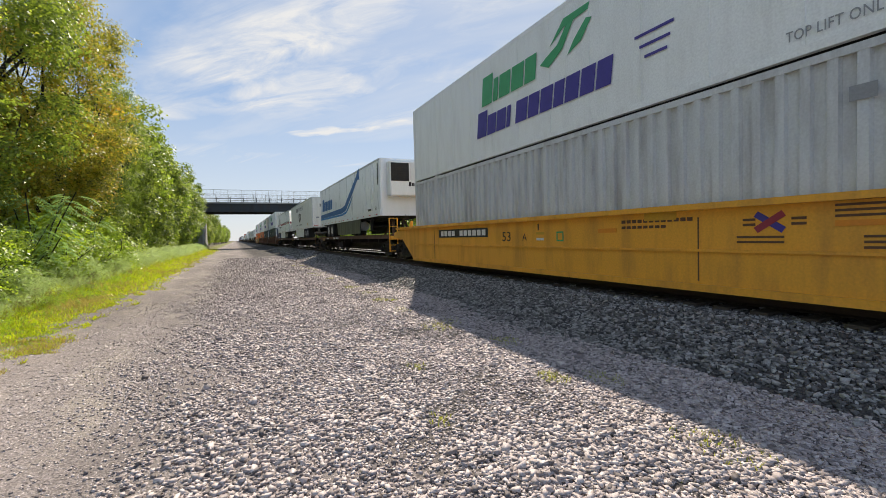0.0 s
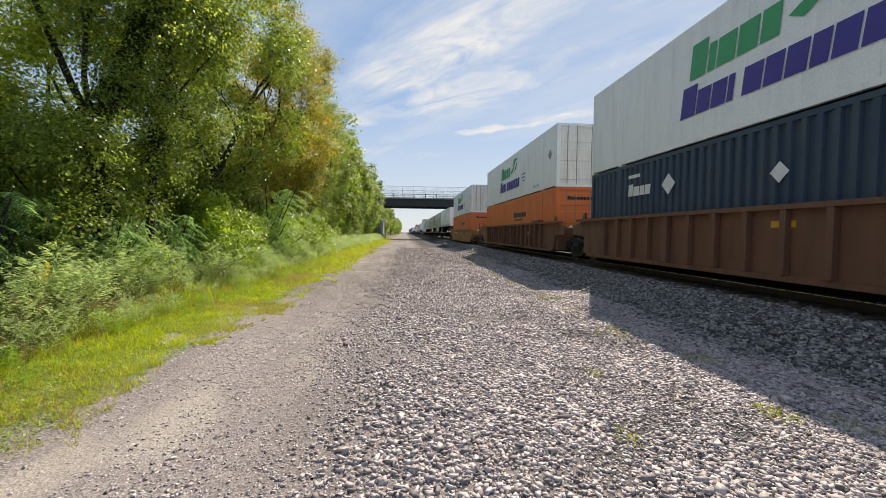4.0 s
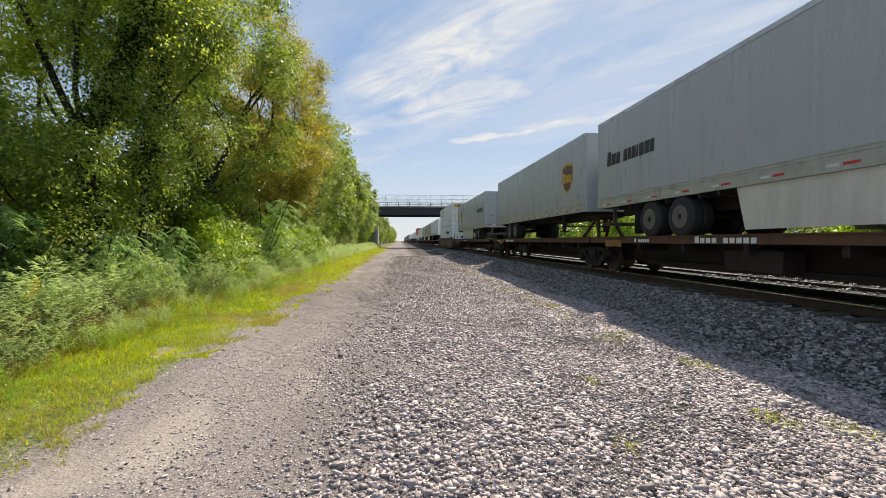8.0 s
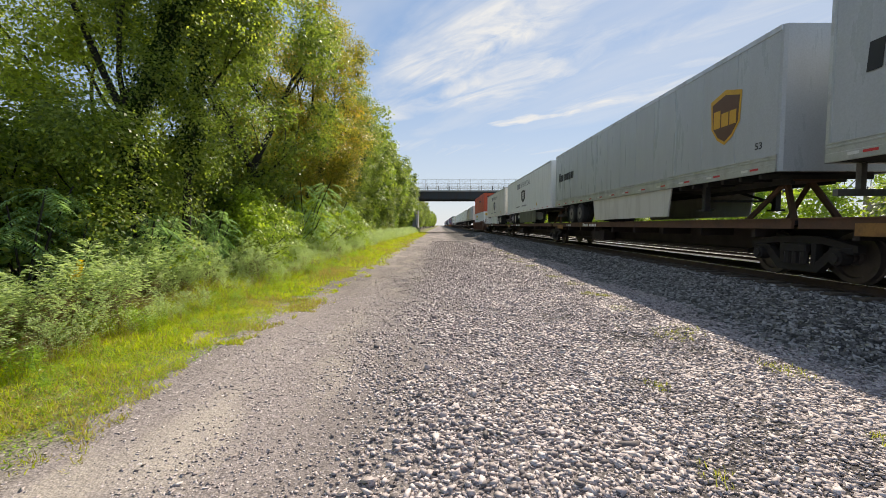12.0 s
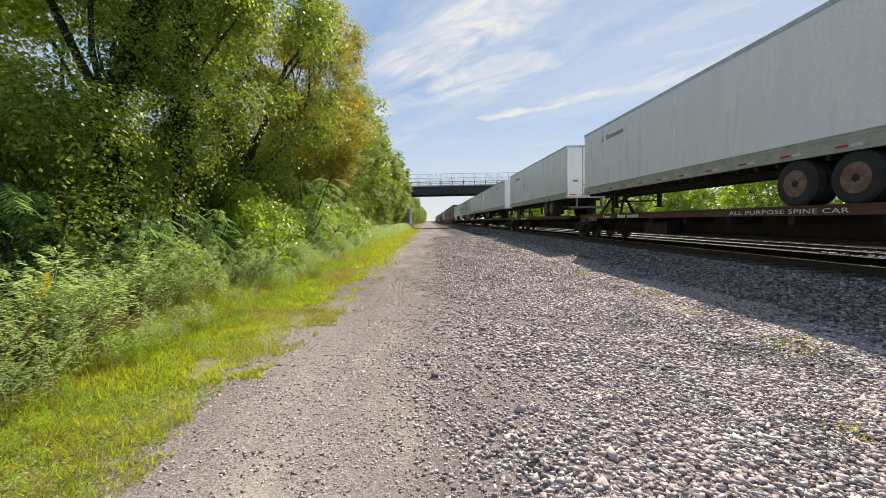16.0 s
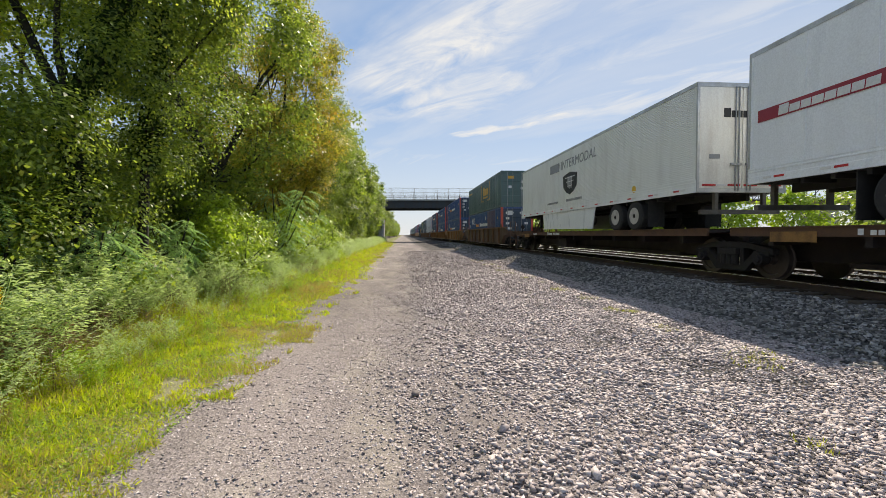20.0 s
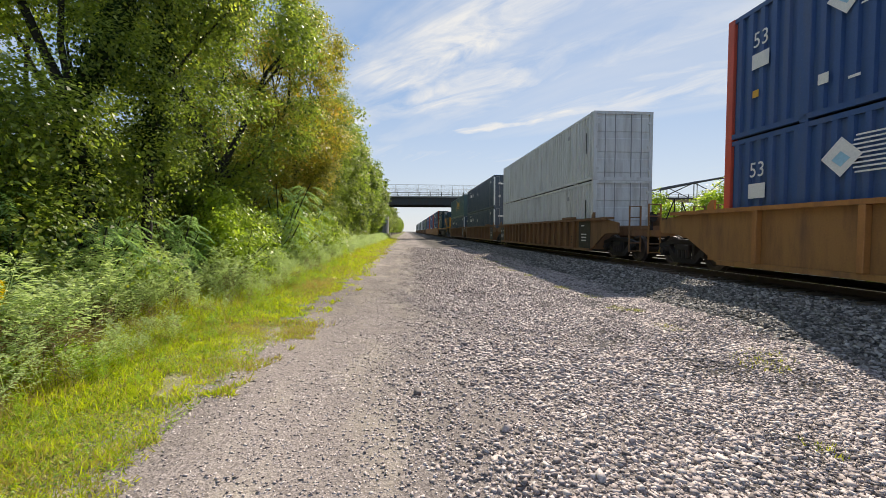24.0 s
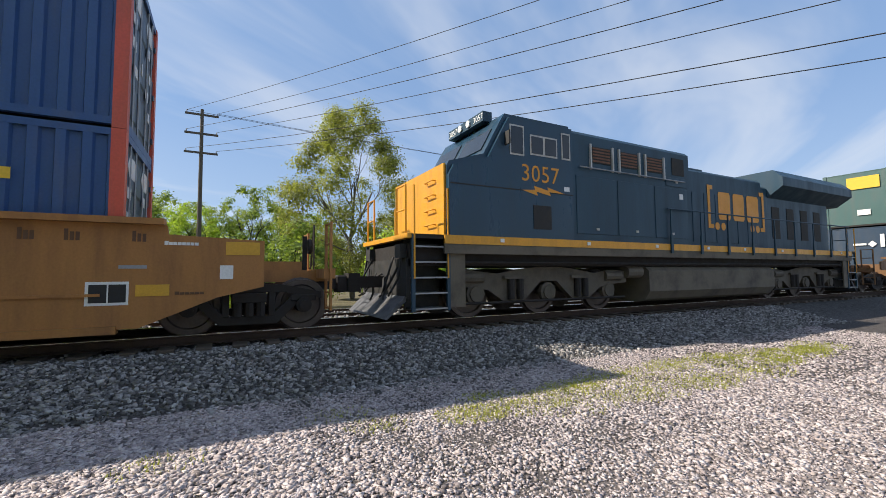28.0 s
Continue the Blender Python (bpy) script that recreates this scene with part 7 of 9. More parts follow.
def navy_marks(c, big=False):
    blocks(c, (0.24, 0.3, 0.22, 0.26), 0.36, "white", on_side(13.6, 1.88), "white word drawn as plain blocks", 0.1)
    shape(c, ((0, -0.28), (0.28, 0), (0, 0.28), (-0.28, 0)), "white", on_side(11.65, 2.06), "white diamond emblem")
    bar(c, 0.62, 0.10, "white", on_side(13.6, 2.42))
    shape(c, ((0, -0.2), (0.2, 0), (0, 0.2), (-0.2, 0)), "white", on_side(8.4, 1.9), "white diamond placard")
    bar(c, 0.30, 0.20, "white", on_side(1.6, 2.3), "white stencil panel")
    blocks(c, (0.16, 0.2, 0.15, 0.18), 0.17, "white", on_end(-0.9, 2.05, 0.02), "", 0.1)
    shape(c, ((0, -0.15), (0.15, 0), (0, 0.15), (-0.15, 0)), "white", on_end(-0.12, 2.12, 0.02), "white diamond emblem")
    bar(c, 0.55, 0.14, "white", on_end(0.25, 2.2, 0.02))
    bar(c, 0.7, 0.14, "white", on_end(0.25, 2.0, 0.02))
    bar(c, 0.16, 0.22, "white", on_end(-0.88, 0.9, 0.02), "pale sticker")
    bar(c, 0.2, 0.16, "yellow", on_end(0.62, 0.9, 0.02), "yellow sticker")
    for x in (-1.1, 0.75):
        bar(c, 0.32, 0.05, "white", on_end(x, 2.74, 0.02))


def navy_box(post_white=True):
    c = container("dark navy corrugated steel container with white markings", NAVY, "close", door=NAVY)
    navy_marks(c)
    if post_white:
        for x in (-1.22,):
            part("corner_guard", cached("cguard", lambda: link("corner_guard", boxes((-0.084, 0.02, -0.01, 0.17, 0.2, 2.7)), INK["white"])), None, c, "white corner post face", (x, 0, 0))
    return c


def silver(label="silver-grey corrugated steel container"):
    c = container(label, SILVER, "close")
    bar(c, 0.10, 0.9, "black", on_side(0.75, 1.2), "dark vertical code")
    bar(c, 0.25, 0.18, "grey", on_side(2.8, 2.2))
    return c


def green_box(sign=False):
    c = container("dark green corrugated container with yellow emblem", GREEN, "close", door=GREEN)
    bracket = ((0, 0), (0.30, 0), (0.30, 0.12), (0.13, 0.12), (0.13, 1.5), (0.30, 1.5), (0.30, 1.62), (0, 1.62))
    shape(c, bracket, "gold", on_side(8.2, 0.95), "yellow bracket")
    shape(c, tuple((-x, y) for x, y in bracket)[::-1], "gold", on_side(4.3, 0.95), "yellow bracket")
    blocks(c, (0.72, 0.72, 0.78), 0.78, "gold", on_side(7.4, 1.5), "yellow word drawn as plain blocks", 0.08, 0.15)
    blocks(c, (0.2, 0.2, 0.2, 0.2, 0.2, 0.2, 0.2, 0.2, 0.2, 0.2), 0.18, "gold", on_side(7.3, 1.22), "small yellow word drawn as plain blocks")
    for s in (7.6, 7.25, 5.2, 4.85):
        shape(c, round_pts(0.18, 0.18, 12), "gold", on_side(s, 1.0), "yellow dot")
    if sign:
        bar(c, 1.25, 0.62, "yellow", on_far_end(0.33, 1.98), "yellow sign panel")
        bar(c, 0.5, 0.28, "white", on_far_end(-0.02, 0.62), "white stencil panel")
    else:
        blocks(c, (0.13,) * 14, 0.14, "gold", on_side(15.6, 2.3), "small yellow words drawn as plain blocks")
    bar(c, 0.5, 0.22, "gold", on_end(-0.75, 2.25, 0.02), "yellow mark")
    for x, z in ((0.3, 1.9), (0.3, 1.4), (-0.7, 1.5), (0.45, 0.9)):
        bar(c, 0.26, 0.2, "white", on_end(x, z, 0.02), "pale sticker")
    return c


def blue_box(mixed=False):
    c = container("blue corrugated container with red corner posts", BLUE, "close", trim=BLUE, door=NAVY)
    for y in (0.0, 16.15 - 0.16):
        part("corner_guard", cached("rguard", lambda: link("corner_guard", boxes((-0.087, 0.082, -0.012, 0.172, 0.001, 2.878)), RED)), None, c, "red corner post", (-1.22, y, 0))
    part("corner_guard", cached("rguard", None), None, c, "red corner post", (1.22, 0, 0))
    blocks(c, (0.36, 0.32, 0.3, 0.32, 0.3), 0.32, "orange", on_side(11.4, 1.5), "orange word drawn as plain blocks", 0.1)
    blocks(c, (0.40, 0.36, 0.38, 0.36, 0.36, 0.34, 0.34, 0.36, 0.16, 0.36), 0.36, "white", on_side(9.17, 1.5), "white word drawn as plain blocks")
    shape(c, ((0, -0.36), (0.36, 0), (0, 0.36), (-0.36, 0)), "white", on_side(13.42, 2.08, -1.306), "white diamond emblem")
    shape(c, ((0, -0.14), (0.16, 0), (0, 0.14), (-0.16, 0)), "pale_blue", on_side(13.42, 2.04, -1.309), "pale blue inner mark")
    for k in range(9):
        bar(c, 1.5 - 0.05 * k, 0.03, "white", on_side(13.3 - 0.03 * abs(k - 4), 1.76 + 0.08 * k))
    lettering(c, "53", 0.34, "white", on_side(15.43, 1.96), wide=0.85)
    bar(c, 0.44, 0.33, "white", on_side(15.44, 1.48), "white placard")
    bar(c, 0.2, 0.2, "white", on_side(13.9, 0.62), "pale stencil")
    bar(c, 0.2, 0.05, "white", on_side(13.35, 0.55))
    bar(c, 0.16, 0.16, "gold", on_side(15.4, 0.85), "yellow sticker")
    bar(c, 0.3, 0.3, "white", on_side(6.4, 2.1), "white placard")
    bar(c, 0.16, 0.16, "yellow", on_side(1.4, 2.0), "yellow placard")
    for x in (-0.95, 0.2):
        shape(c, ((0, 0), (0.14, 0.17), (0.55, 0.17), (0.69, 0), (0.55, -0.17), (0.14, -0.17)), "white", on_end(x, 2.42, 0.02), "white lozenge emblem")
    for x, z in ((-0.92, 1.9), (-0.92, 1.5), (-0.75, 1.1), (0.35, 1.95), (0.6, 1.5), (0.3, 1.1), (0.62, 0.75)):
        bar(c, 0.28, 0.18, "white", on_end(x, z, 0.02), "pale sticker")
    bar(c, 0.07, 0.22, "white", on_end(-0.12, 1.35, 0.02), "white stroke")
    return c


def stack(place, lower, upper, car):
    ride(car, place, RAIL_Z)
    ride(lower, place, RAIL_Z + 0.326)
    ride(upper, place, RAIL_Z + 0.326 + 2.883)


def well_marks(car, ribbed, kind="", number=False):
    x = -1.425
    if kind == "yellow":
        bar(car, 3.2, 0.27, "black", on_side(13.8, 0.98, x), "black panel for the car number")
        for k in range(11):
            if k != 4:
                bar(car, 0.20, 0.17, "white", on_side(13.62 - 0.27 * k, 1.03, x - 0.004))
        lettering(car, "53", 0.26, "black", on_side(9.9, 0.86, x), wide=1.15)
        lettering(car, "A", 0.18, "black", on_side(9.0, 0.88, x))
        bar(car, 0.05, 0.16, "brown", on_side(8.4, 1.12, x))
        bar(car, 0.28, 0.06, "gold", on_side(8.45, 1.02, x))
        bar(car, 0.26, 0.06, "white", on_side(8.45, 0.88, x))
        for z in (0.86, 1.05):
            bar(car, 0.22, 0.03, "green", on_side(7.75, z, x))
        for k in (0.0, 0.19):
            bar(car, 0.03, 0.16, "green", on_side(7.75 - k, 0.89, x))
        bar(car, 0.45, 0.08, "orange", on_side(6.55, 1.03, x), "orange bar")
        for k in range(12):
            bar(car, 0.085, 0.06, "brown", on_side(5.98 - 0.115 * k, 1.19, x))
        for k in range(8):
            bar(car, 0.085, 0.05, "brown", on_side(5.98 - 0.115 * k, 1.09, x))
        for a in (0.6, -0.6):
            c, s = math.cos(a), math.sin(a)
            shape(car, tuple((px * c - py * s, px * s + py * c) for px, py in ((-0.2, -0.045), (0.2, -0.045), (0.2, 0.045), (-0.2, 0.045))), "maroon" if a > 0 else "purple", on_side(3.57, 1.13, x - 0.002 * (a > 0)), "crossed strokes emblem")
        for s in (3.9, 3.32):
            for z in (1.08, 1.15):
                bar(car, 0.16, 0.035, "brown", on_side(s, z, x))
        for z in (0.84, 0.91):
            bar(car, 0.58, 0.03, "brown", on_side(3.98, z, x))
        for k in range(4):
            bar(car, 0.52, 0.03, "brown", on_side(2.88, 1.16 + 0.065 * k, x))
        bar(car, 0.5, 0.07, "orange", on_side(2.88, 1.05, x), "orange bar")
        for k in range(3):
            bar(car, 0.4, 0.03, "brown", on_side(2.62, 0.78 + 0.065 * k, x))
        # faint lap seam of the plates along the side
        for s in (14.2, 4.55, 1.4):
            bar(car, 0.02, 1.0, "brown", on_side(s, 0.24, x))
    elif kind == "tan":
        if number:
            bar(car, 1.0, 1.1, "black", on_side(16.4, 0.28, x - 0.001), "black stencil panel")
            lettering(car, "125T", 0.27, "white", on_side(16.3, 0.60, x - 0.008))
            for k in range(2):
                bar(car, 0.2, 0.09, "white", on_side(16.3 - 0.62 * k, 1.06, x - 0.008))
        bar(car, 1.17, 1.15, "black", on_side(1.08, 0.34, x - 0.001), "black stencil panel")
        for k in range(3):
            bar(car, 0.5, 0.05, "white", on_side(0.8, 0.65 + 0.13 * k, x - 0.008))
        bar(car, 0.3, 0.06, "white", on_side(0.8, 1.28, x - 0.008))
        bar(car, 0.7, 0.07, "maroon", on_side(15.2, 0.40, x - 0.002), "reflective strip")
        lettering(car, "53", 0.34, "black", on_side(2.0, 0.52, x - 0.003))
    elif kind == "smooth":
        bar(car, 0.50, 0.34, "white", on_side(0.37, 0.57, x), "white framed plate")
        for k in range(2):
            bar(car, 0.205, 0.26, "black", on_side(0.33 - 0.225 * k, 0.61, x - 0.005), "dark plate face")
        bar(car, 0.42, 0.17, "gold", on_side(-0.21, 0.69, x), "yellow stencil plate")
        blocks(car, (0.06,) * 6, 0.05, "brown", on_side(-0.70, 0.70, x), "small brown stencil")
        bar(car, 0.34, 0.05, "grey", on_side(0.0, 1.10, x - 0.002), "grey grab handle")
        bar(car, 0.50, 0.21, "gold", on_side(-1.38, 1.32, x), "yellow reflective plate")
        bar(car, 0.19, 0.22, "white", on_side(-1.30, 0.93, x), "pale square label")
        blocks(car, (0.05,) * 8, 0.06, "white", on_side(-0.55, 1.46, x), "small white stencil")
        for s in (1.1, 0.62, -0.15):
            blocks(car, (0.045,) * 3, 0.16, "brown", on_side(s, 1.50, x), "brown stencilled mark")
        for k in range(8):
            if k != 4:
                bar(car, 0.11, 0.17, "grey", on_side(3.6 - 0.16 * k, 0.85, x))
    elif kind != "scrawled":
        for k in range(8):
            if k != 4:
                bar(car, 0.12, 0.2, "white", on_side(4.4 - 0.17 * k, 0.95, x - 0.002))
        bar(car, 0.5, 0.12, "gold", on_side(8.4, 1.2, x - 0.002))
    if kind == "scrawled":
        rng = random.Random(91)
        for k in range(44):
            at = on_side(rng.uniform(0.5, 14.0), rng.uniform(0.35, 1.15), x - 0.002 - 0.0004 * k)
            a0, span, w, h = rng.uniform(0, 6.28), rng.uniform(2.2, 5.0), rng.uniform(0.18, 0.5), rng.uniform(0.12, 0.34)
            thick = rng.uniform(0.04, 0.15)
            arc = [a0 + span * i / 12 for i in range(13)]
            pts = [(w * math.cos(q), h * math.sin(q)) for q in arc] + [((w - thick) * math.cos(q), (h - thick) * math.sin(q)) for q in reversed(arc)]
            shape(car, tuple(pts), rng.choice(("tan", "tan", "grey", "brown")), at, "faded scrawled paint stroke")
    return car


def well(kind, lead, trail, number=False):
    if kind == "yellow":
        return well_marks(well_car("smooth-sided yellow well car with stencilled markings", CAR_YELLOW, False, lead, trail), False, "yellow")
    if kind == "ochre":
        return well_marks(well_car("dirty orange-yellow smooth well car", CAR_OCHRE, False, lead, trail), False, "yellow")
    if kind == "smooth":
        return well_marks(well_car("smooth-sided tan-brown well car", CAR_TAN, False, lead, trail, deep=True), False, "smooth")
    if kind == "rusty":
        return well_car("rust-stained brown well car with wide-set ribs", CAR_RUSTY, True, lead, trail, ribs=8, edge=CAR_RIBBED)
    if kind == "faded":
        return well_car("faded tan-orange well car with wide-set ribs", CAR_FADED, True, lead, trail, ribs=8, edge=CAR_TAN)
    if kind == "tan":
        return well_marks(well_car("ribbed tan-orange well car with black stencil panels", CAR_RIBBED, True, lead, trail), True, "tan", number)
    if kind == "maroon":
        return well_marks(well_car("smooth dark maroon well car with scrawled paint", CAR_MAROON, False, lead, trail), False, "scrawled")
    return well_marks(well_car("ribbed rusty brown well car", CAR_BROWN, True, lead, trail), True)


def cool_box():
    c = container("white refrigerated container with green and purple words", WHITE_FRP, "flat", door=CREAM)
    cool_box_side(c)
    return c


def orange_box(mat=None):
    c = container("orange panel-sided container with dark markings", mat or ORANGE, "panel")
    blocks(c, (0.3, 0.26, 0.26, 0.26, 0.26, 0.26, 0.26, 0.26, 0.26), 0.34, "black", on_side(7.4, 1.7), "black word drawn as plain blocks", 0.1)
    bar(c, 1.6, 0.08, "black", on_side(7.1, 1.5))
    blocks(c, (0.15, 0.13, 0.13, 0.13, 0.13, 0.13, 0.13, 0.13), 0.17, "black", on_end(-0.75, 2.3, 0.02))
    for x in (-0.55, 0.45):
        shape(c, ((0, -0.14), (0.14, 0), (0, 0.14), (-0.14, 0)), "white", on_end(x, 1.0, 0.02), "pale diamond placard")
    return c


def white_ribbed(kind):
    c = container("white ribbed container with painted words", WHITE_FRP, "close", door=CREAM if kind == "hunt" else WHITE_FRP)
    if kind == "hunt":
        blocks(c, (0.42, 0.46, -0.1, 0.5, 0.5, 0.5, 0.42), 0.42, "yellow", on_side(13.35, 2.16), "yellow word drawn as plain blocks")
        lettering(c, "Intermodal", 0.34, "green", on_side(13.1, 1.68), "dark green painted word", wide=1.5)
        bar(c, 2.1, 0.36, "yellow", on_end(-1.05, 2.3, 0.015), "yellow band")
        blocks(c, (0.16, 0.14, 0.14, 0.14, 0.14, 0.14), 0.22, "black", on_end(-0.6, 2.37, 0.012))
        lettering(c, "TOP LIFT ONLY", 0.14, "grey", on_side(3.63, 0.52), wide=0.85)
    else:
        blocks(c, (0.42, 0.40, 0.42), 0.48, "red", on_side(7.47, 1.72), "red word drawn as plain blocks", 0.1, 0.12)
        blocks(c, (0.30, 0.32, 0.32, 0.12, 0.28, 0.22, 0.12, 0.28, 0.30), 0.44, "black", on_side(5.97, 1.72), "black word drawn as plain blocks", 0.0, 0.16)
        blocks(c, (0.13, 0.13, 0.13), 0.16, "red", on_end(-0.55, 2.15, 0.012))
        blocks(c, (0.12, 0.1, 0.1, 0.06, 0.1, 0.08, 0.06), 0.16, "black", on_end(-0.05, 2.15, 0.012))
        bar(c, 1.1, 0.06, "grey", on_end(-0.5, 1.6, 0.012))
    return c


def trailer_on(place, tr, lead, trail, rear_first=False, length=16.15, label="rust-brown spine car carrying a road trailer", words=""):
    car = spine_car(label, lead, trail, length)
    if words:
        lettering(car, words, 0.10, "white", on_side(6.1, 1.01, -1.336), "white stencilled words", wide=1.9)
    blocks(car, (0.13, 0.13, 0.13, 0.13, -0.10, 0.13, 0.13, 0.13, 0.13, 0.13), 0.15, "white", on_side(11.3 if not words else 12.4, 0.99, -1.336), "white car number drawn as plain strokes", 0.0, 0.6)
    blocks(car, (0.09, -0.05, 0.09, 0.09, 0.05, 0.09, 0.09), 0.11, "white", on_side(13.8, 1.0, -1.336), "small white stencil drawn as plain strokes", 0.0, 0.5)
    hitch(car, length - 0.95 if rear_first else 0.95)
    ride(car, place, RAIL_Z)
    ride(tr, place, RAIL_Z + 1.135, rear_first, length)


def grey_trailer(rear_first=False, length=16.15, skirt=True, freight=True, short=False):
    t = trailer("plain grey road trailer with a brown shield", TRAILER_GREY, length, "seam", rear_first, SKIRT if skirt else None, rim=RIM_DARK, rail=ALU)
    sh = 1.6 if not rear_first else 12.9
    p = spot(sh, 1.83, length, rear_first)
    lettering(t, "53", 0.15, "black", spot(0.62 if not rear_first else length - 0.3, 1.53, length, rear_first))
    shape(t, shield_pts(1.07, 1.30), "gold", p, "golden rim of a shield emblem")
    q = p @ Matrix.Translation((0, 0.08, 0.005))
    shape(t, shield_pts(0.94, 1.10), "brown", q, "brown shield face")
    blocks(t, (0.24, 0.24, 0.22), 0.42, "gold", q @ Matrix.Translation((-0.40, 0.36, 0.006)), "golden word drawn as plain blocks", 0.0, 0.2)
    if freight:
        s = 15.5 if not rear_first else 3.7
        blocks(t, (0.24, 0.24, 0.22, -0.1, 0.2, 0.15, 0.2, 0.08, 0.22, 0.22, 0.16), 0.46, "black", spot(s, 2.35, length, rear_first), "dark grey words drawn as plain blocks", 0.08)
    return t


def shield_trailer(rear_first=False, white=True):
    t = trailer("white fine-ribbed refrigerated trailer with a dark shield", WHITE_FRP if white else CREAM, 16.15, "fine", rear_first, TRAILER_WHITE if rear_first else SKIRT_DARK, reefer=True, door=CREAM)
    s0 = 10.8
    bar(t, 1.25, 0.42, "grey", spot(s0 + 0.2, 3.02, 16.15, rear_first), "grey name panel")
    lettering(t, "INTERMODAL", 0.42, "grey", spot(s0 - 1.25, 3.05, 16.15, rear_first), "dark grey painted word", 0.12)
    p = spot(s0 - 2.38, 1.76, 16.15, rear_first)
    shape(t, shield_pts(1.65, 1.05), "black", p, "dark shield emblem")
    shape(t, ((-0.25, 0.35), (0.0, 0.2), (0.25, 0.35), (0.3, 0.8), (-0.3, 0.8)), "grey", p @ Matrix.Translation((0, 0.05, 0.005)), "grey inner mark")
    for k in range(3):
        bar(t, 1.1 - 0.25 * k, 0.03, "white", spot(s0 - 1.85 - 0.12 * k, 2.55 - 0.2 * k, 16.15, rear_first, 1.314))
    for k in range(2):
        bar(t, 0.03, 0.55, "white", spot(s0 - 2.2 - 0.36 * k, 2.05, 16.15, rear_first, 1.316))
    for k in range(14):
        bar(t, 0.09, 0.11, "grey", spot(s0 - 1.95 - 0.125 * k, 1.45, 16.15, rear_first))
    bar(t, 1.5, 0.09, "grey", spot(s0 + 0.6, 1.45, 16.15, rear_first))
    shape(t, round_pts(0.25, 0.25, 10), "yellow", spot(3.6 if not rear_first else 3.0, 1.4, 16.15, rear_first), "yellow round sticker")
    if rear_first:
        m = Matrix(((-1, 0, 0, 0.75), (0, 0, 1, 16.155), (0, 1, 0, 3.0), (0, 0, 0, 1)))
        blocks(t, (0.2, 0.18, 0.1, 0.22), 0.24, "black", m @ Matrix.Translation((0.2, 0, 0)))
    else:
        for k in range(2):
            shape(t, ((0, -0.17), (0.17, 0), (0, 0.17), (-0.17, 0)), "white", spot(10.6 - 0.4 * k, 0.62, 16.15, rear_first, 1.265), "white diamond")
    return t


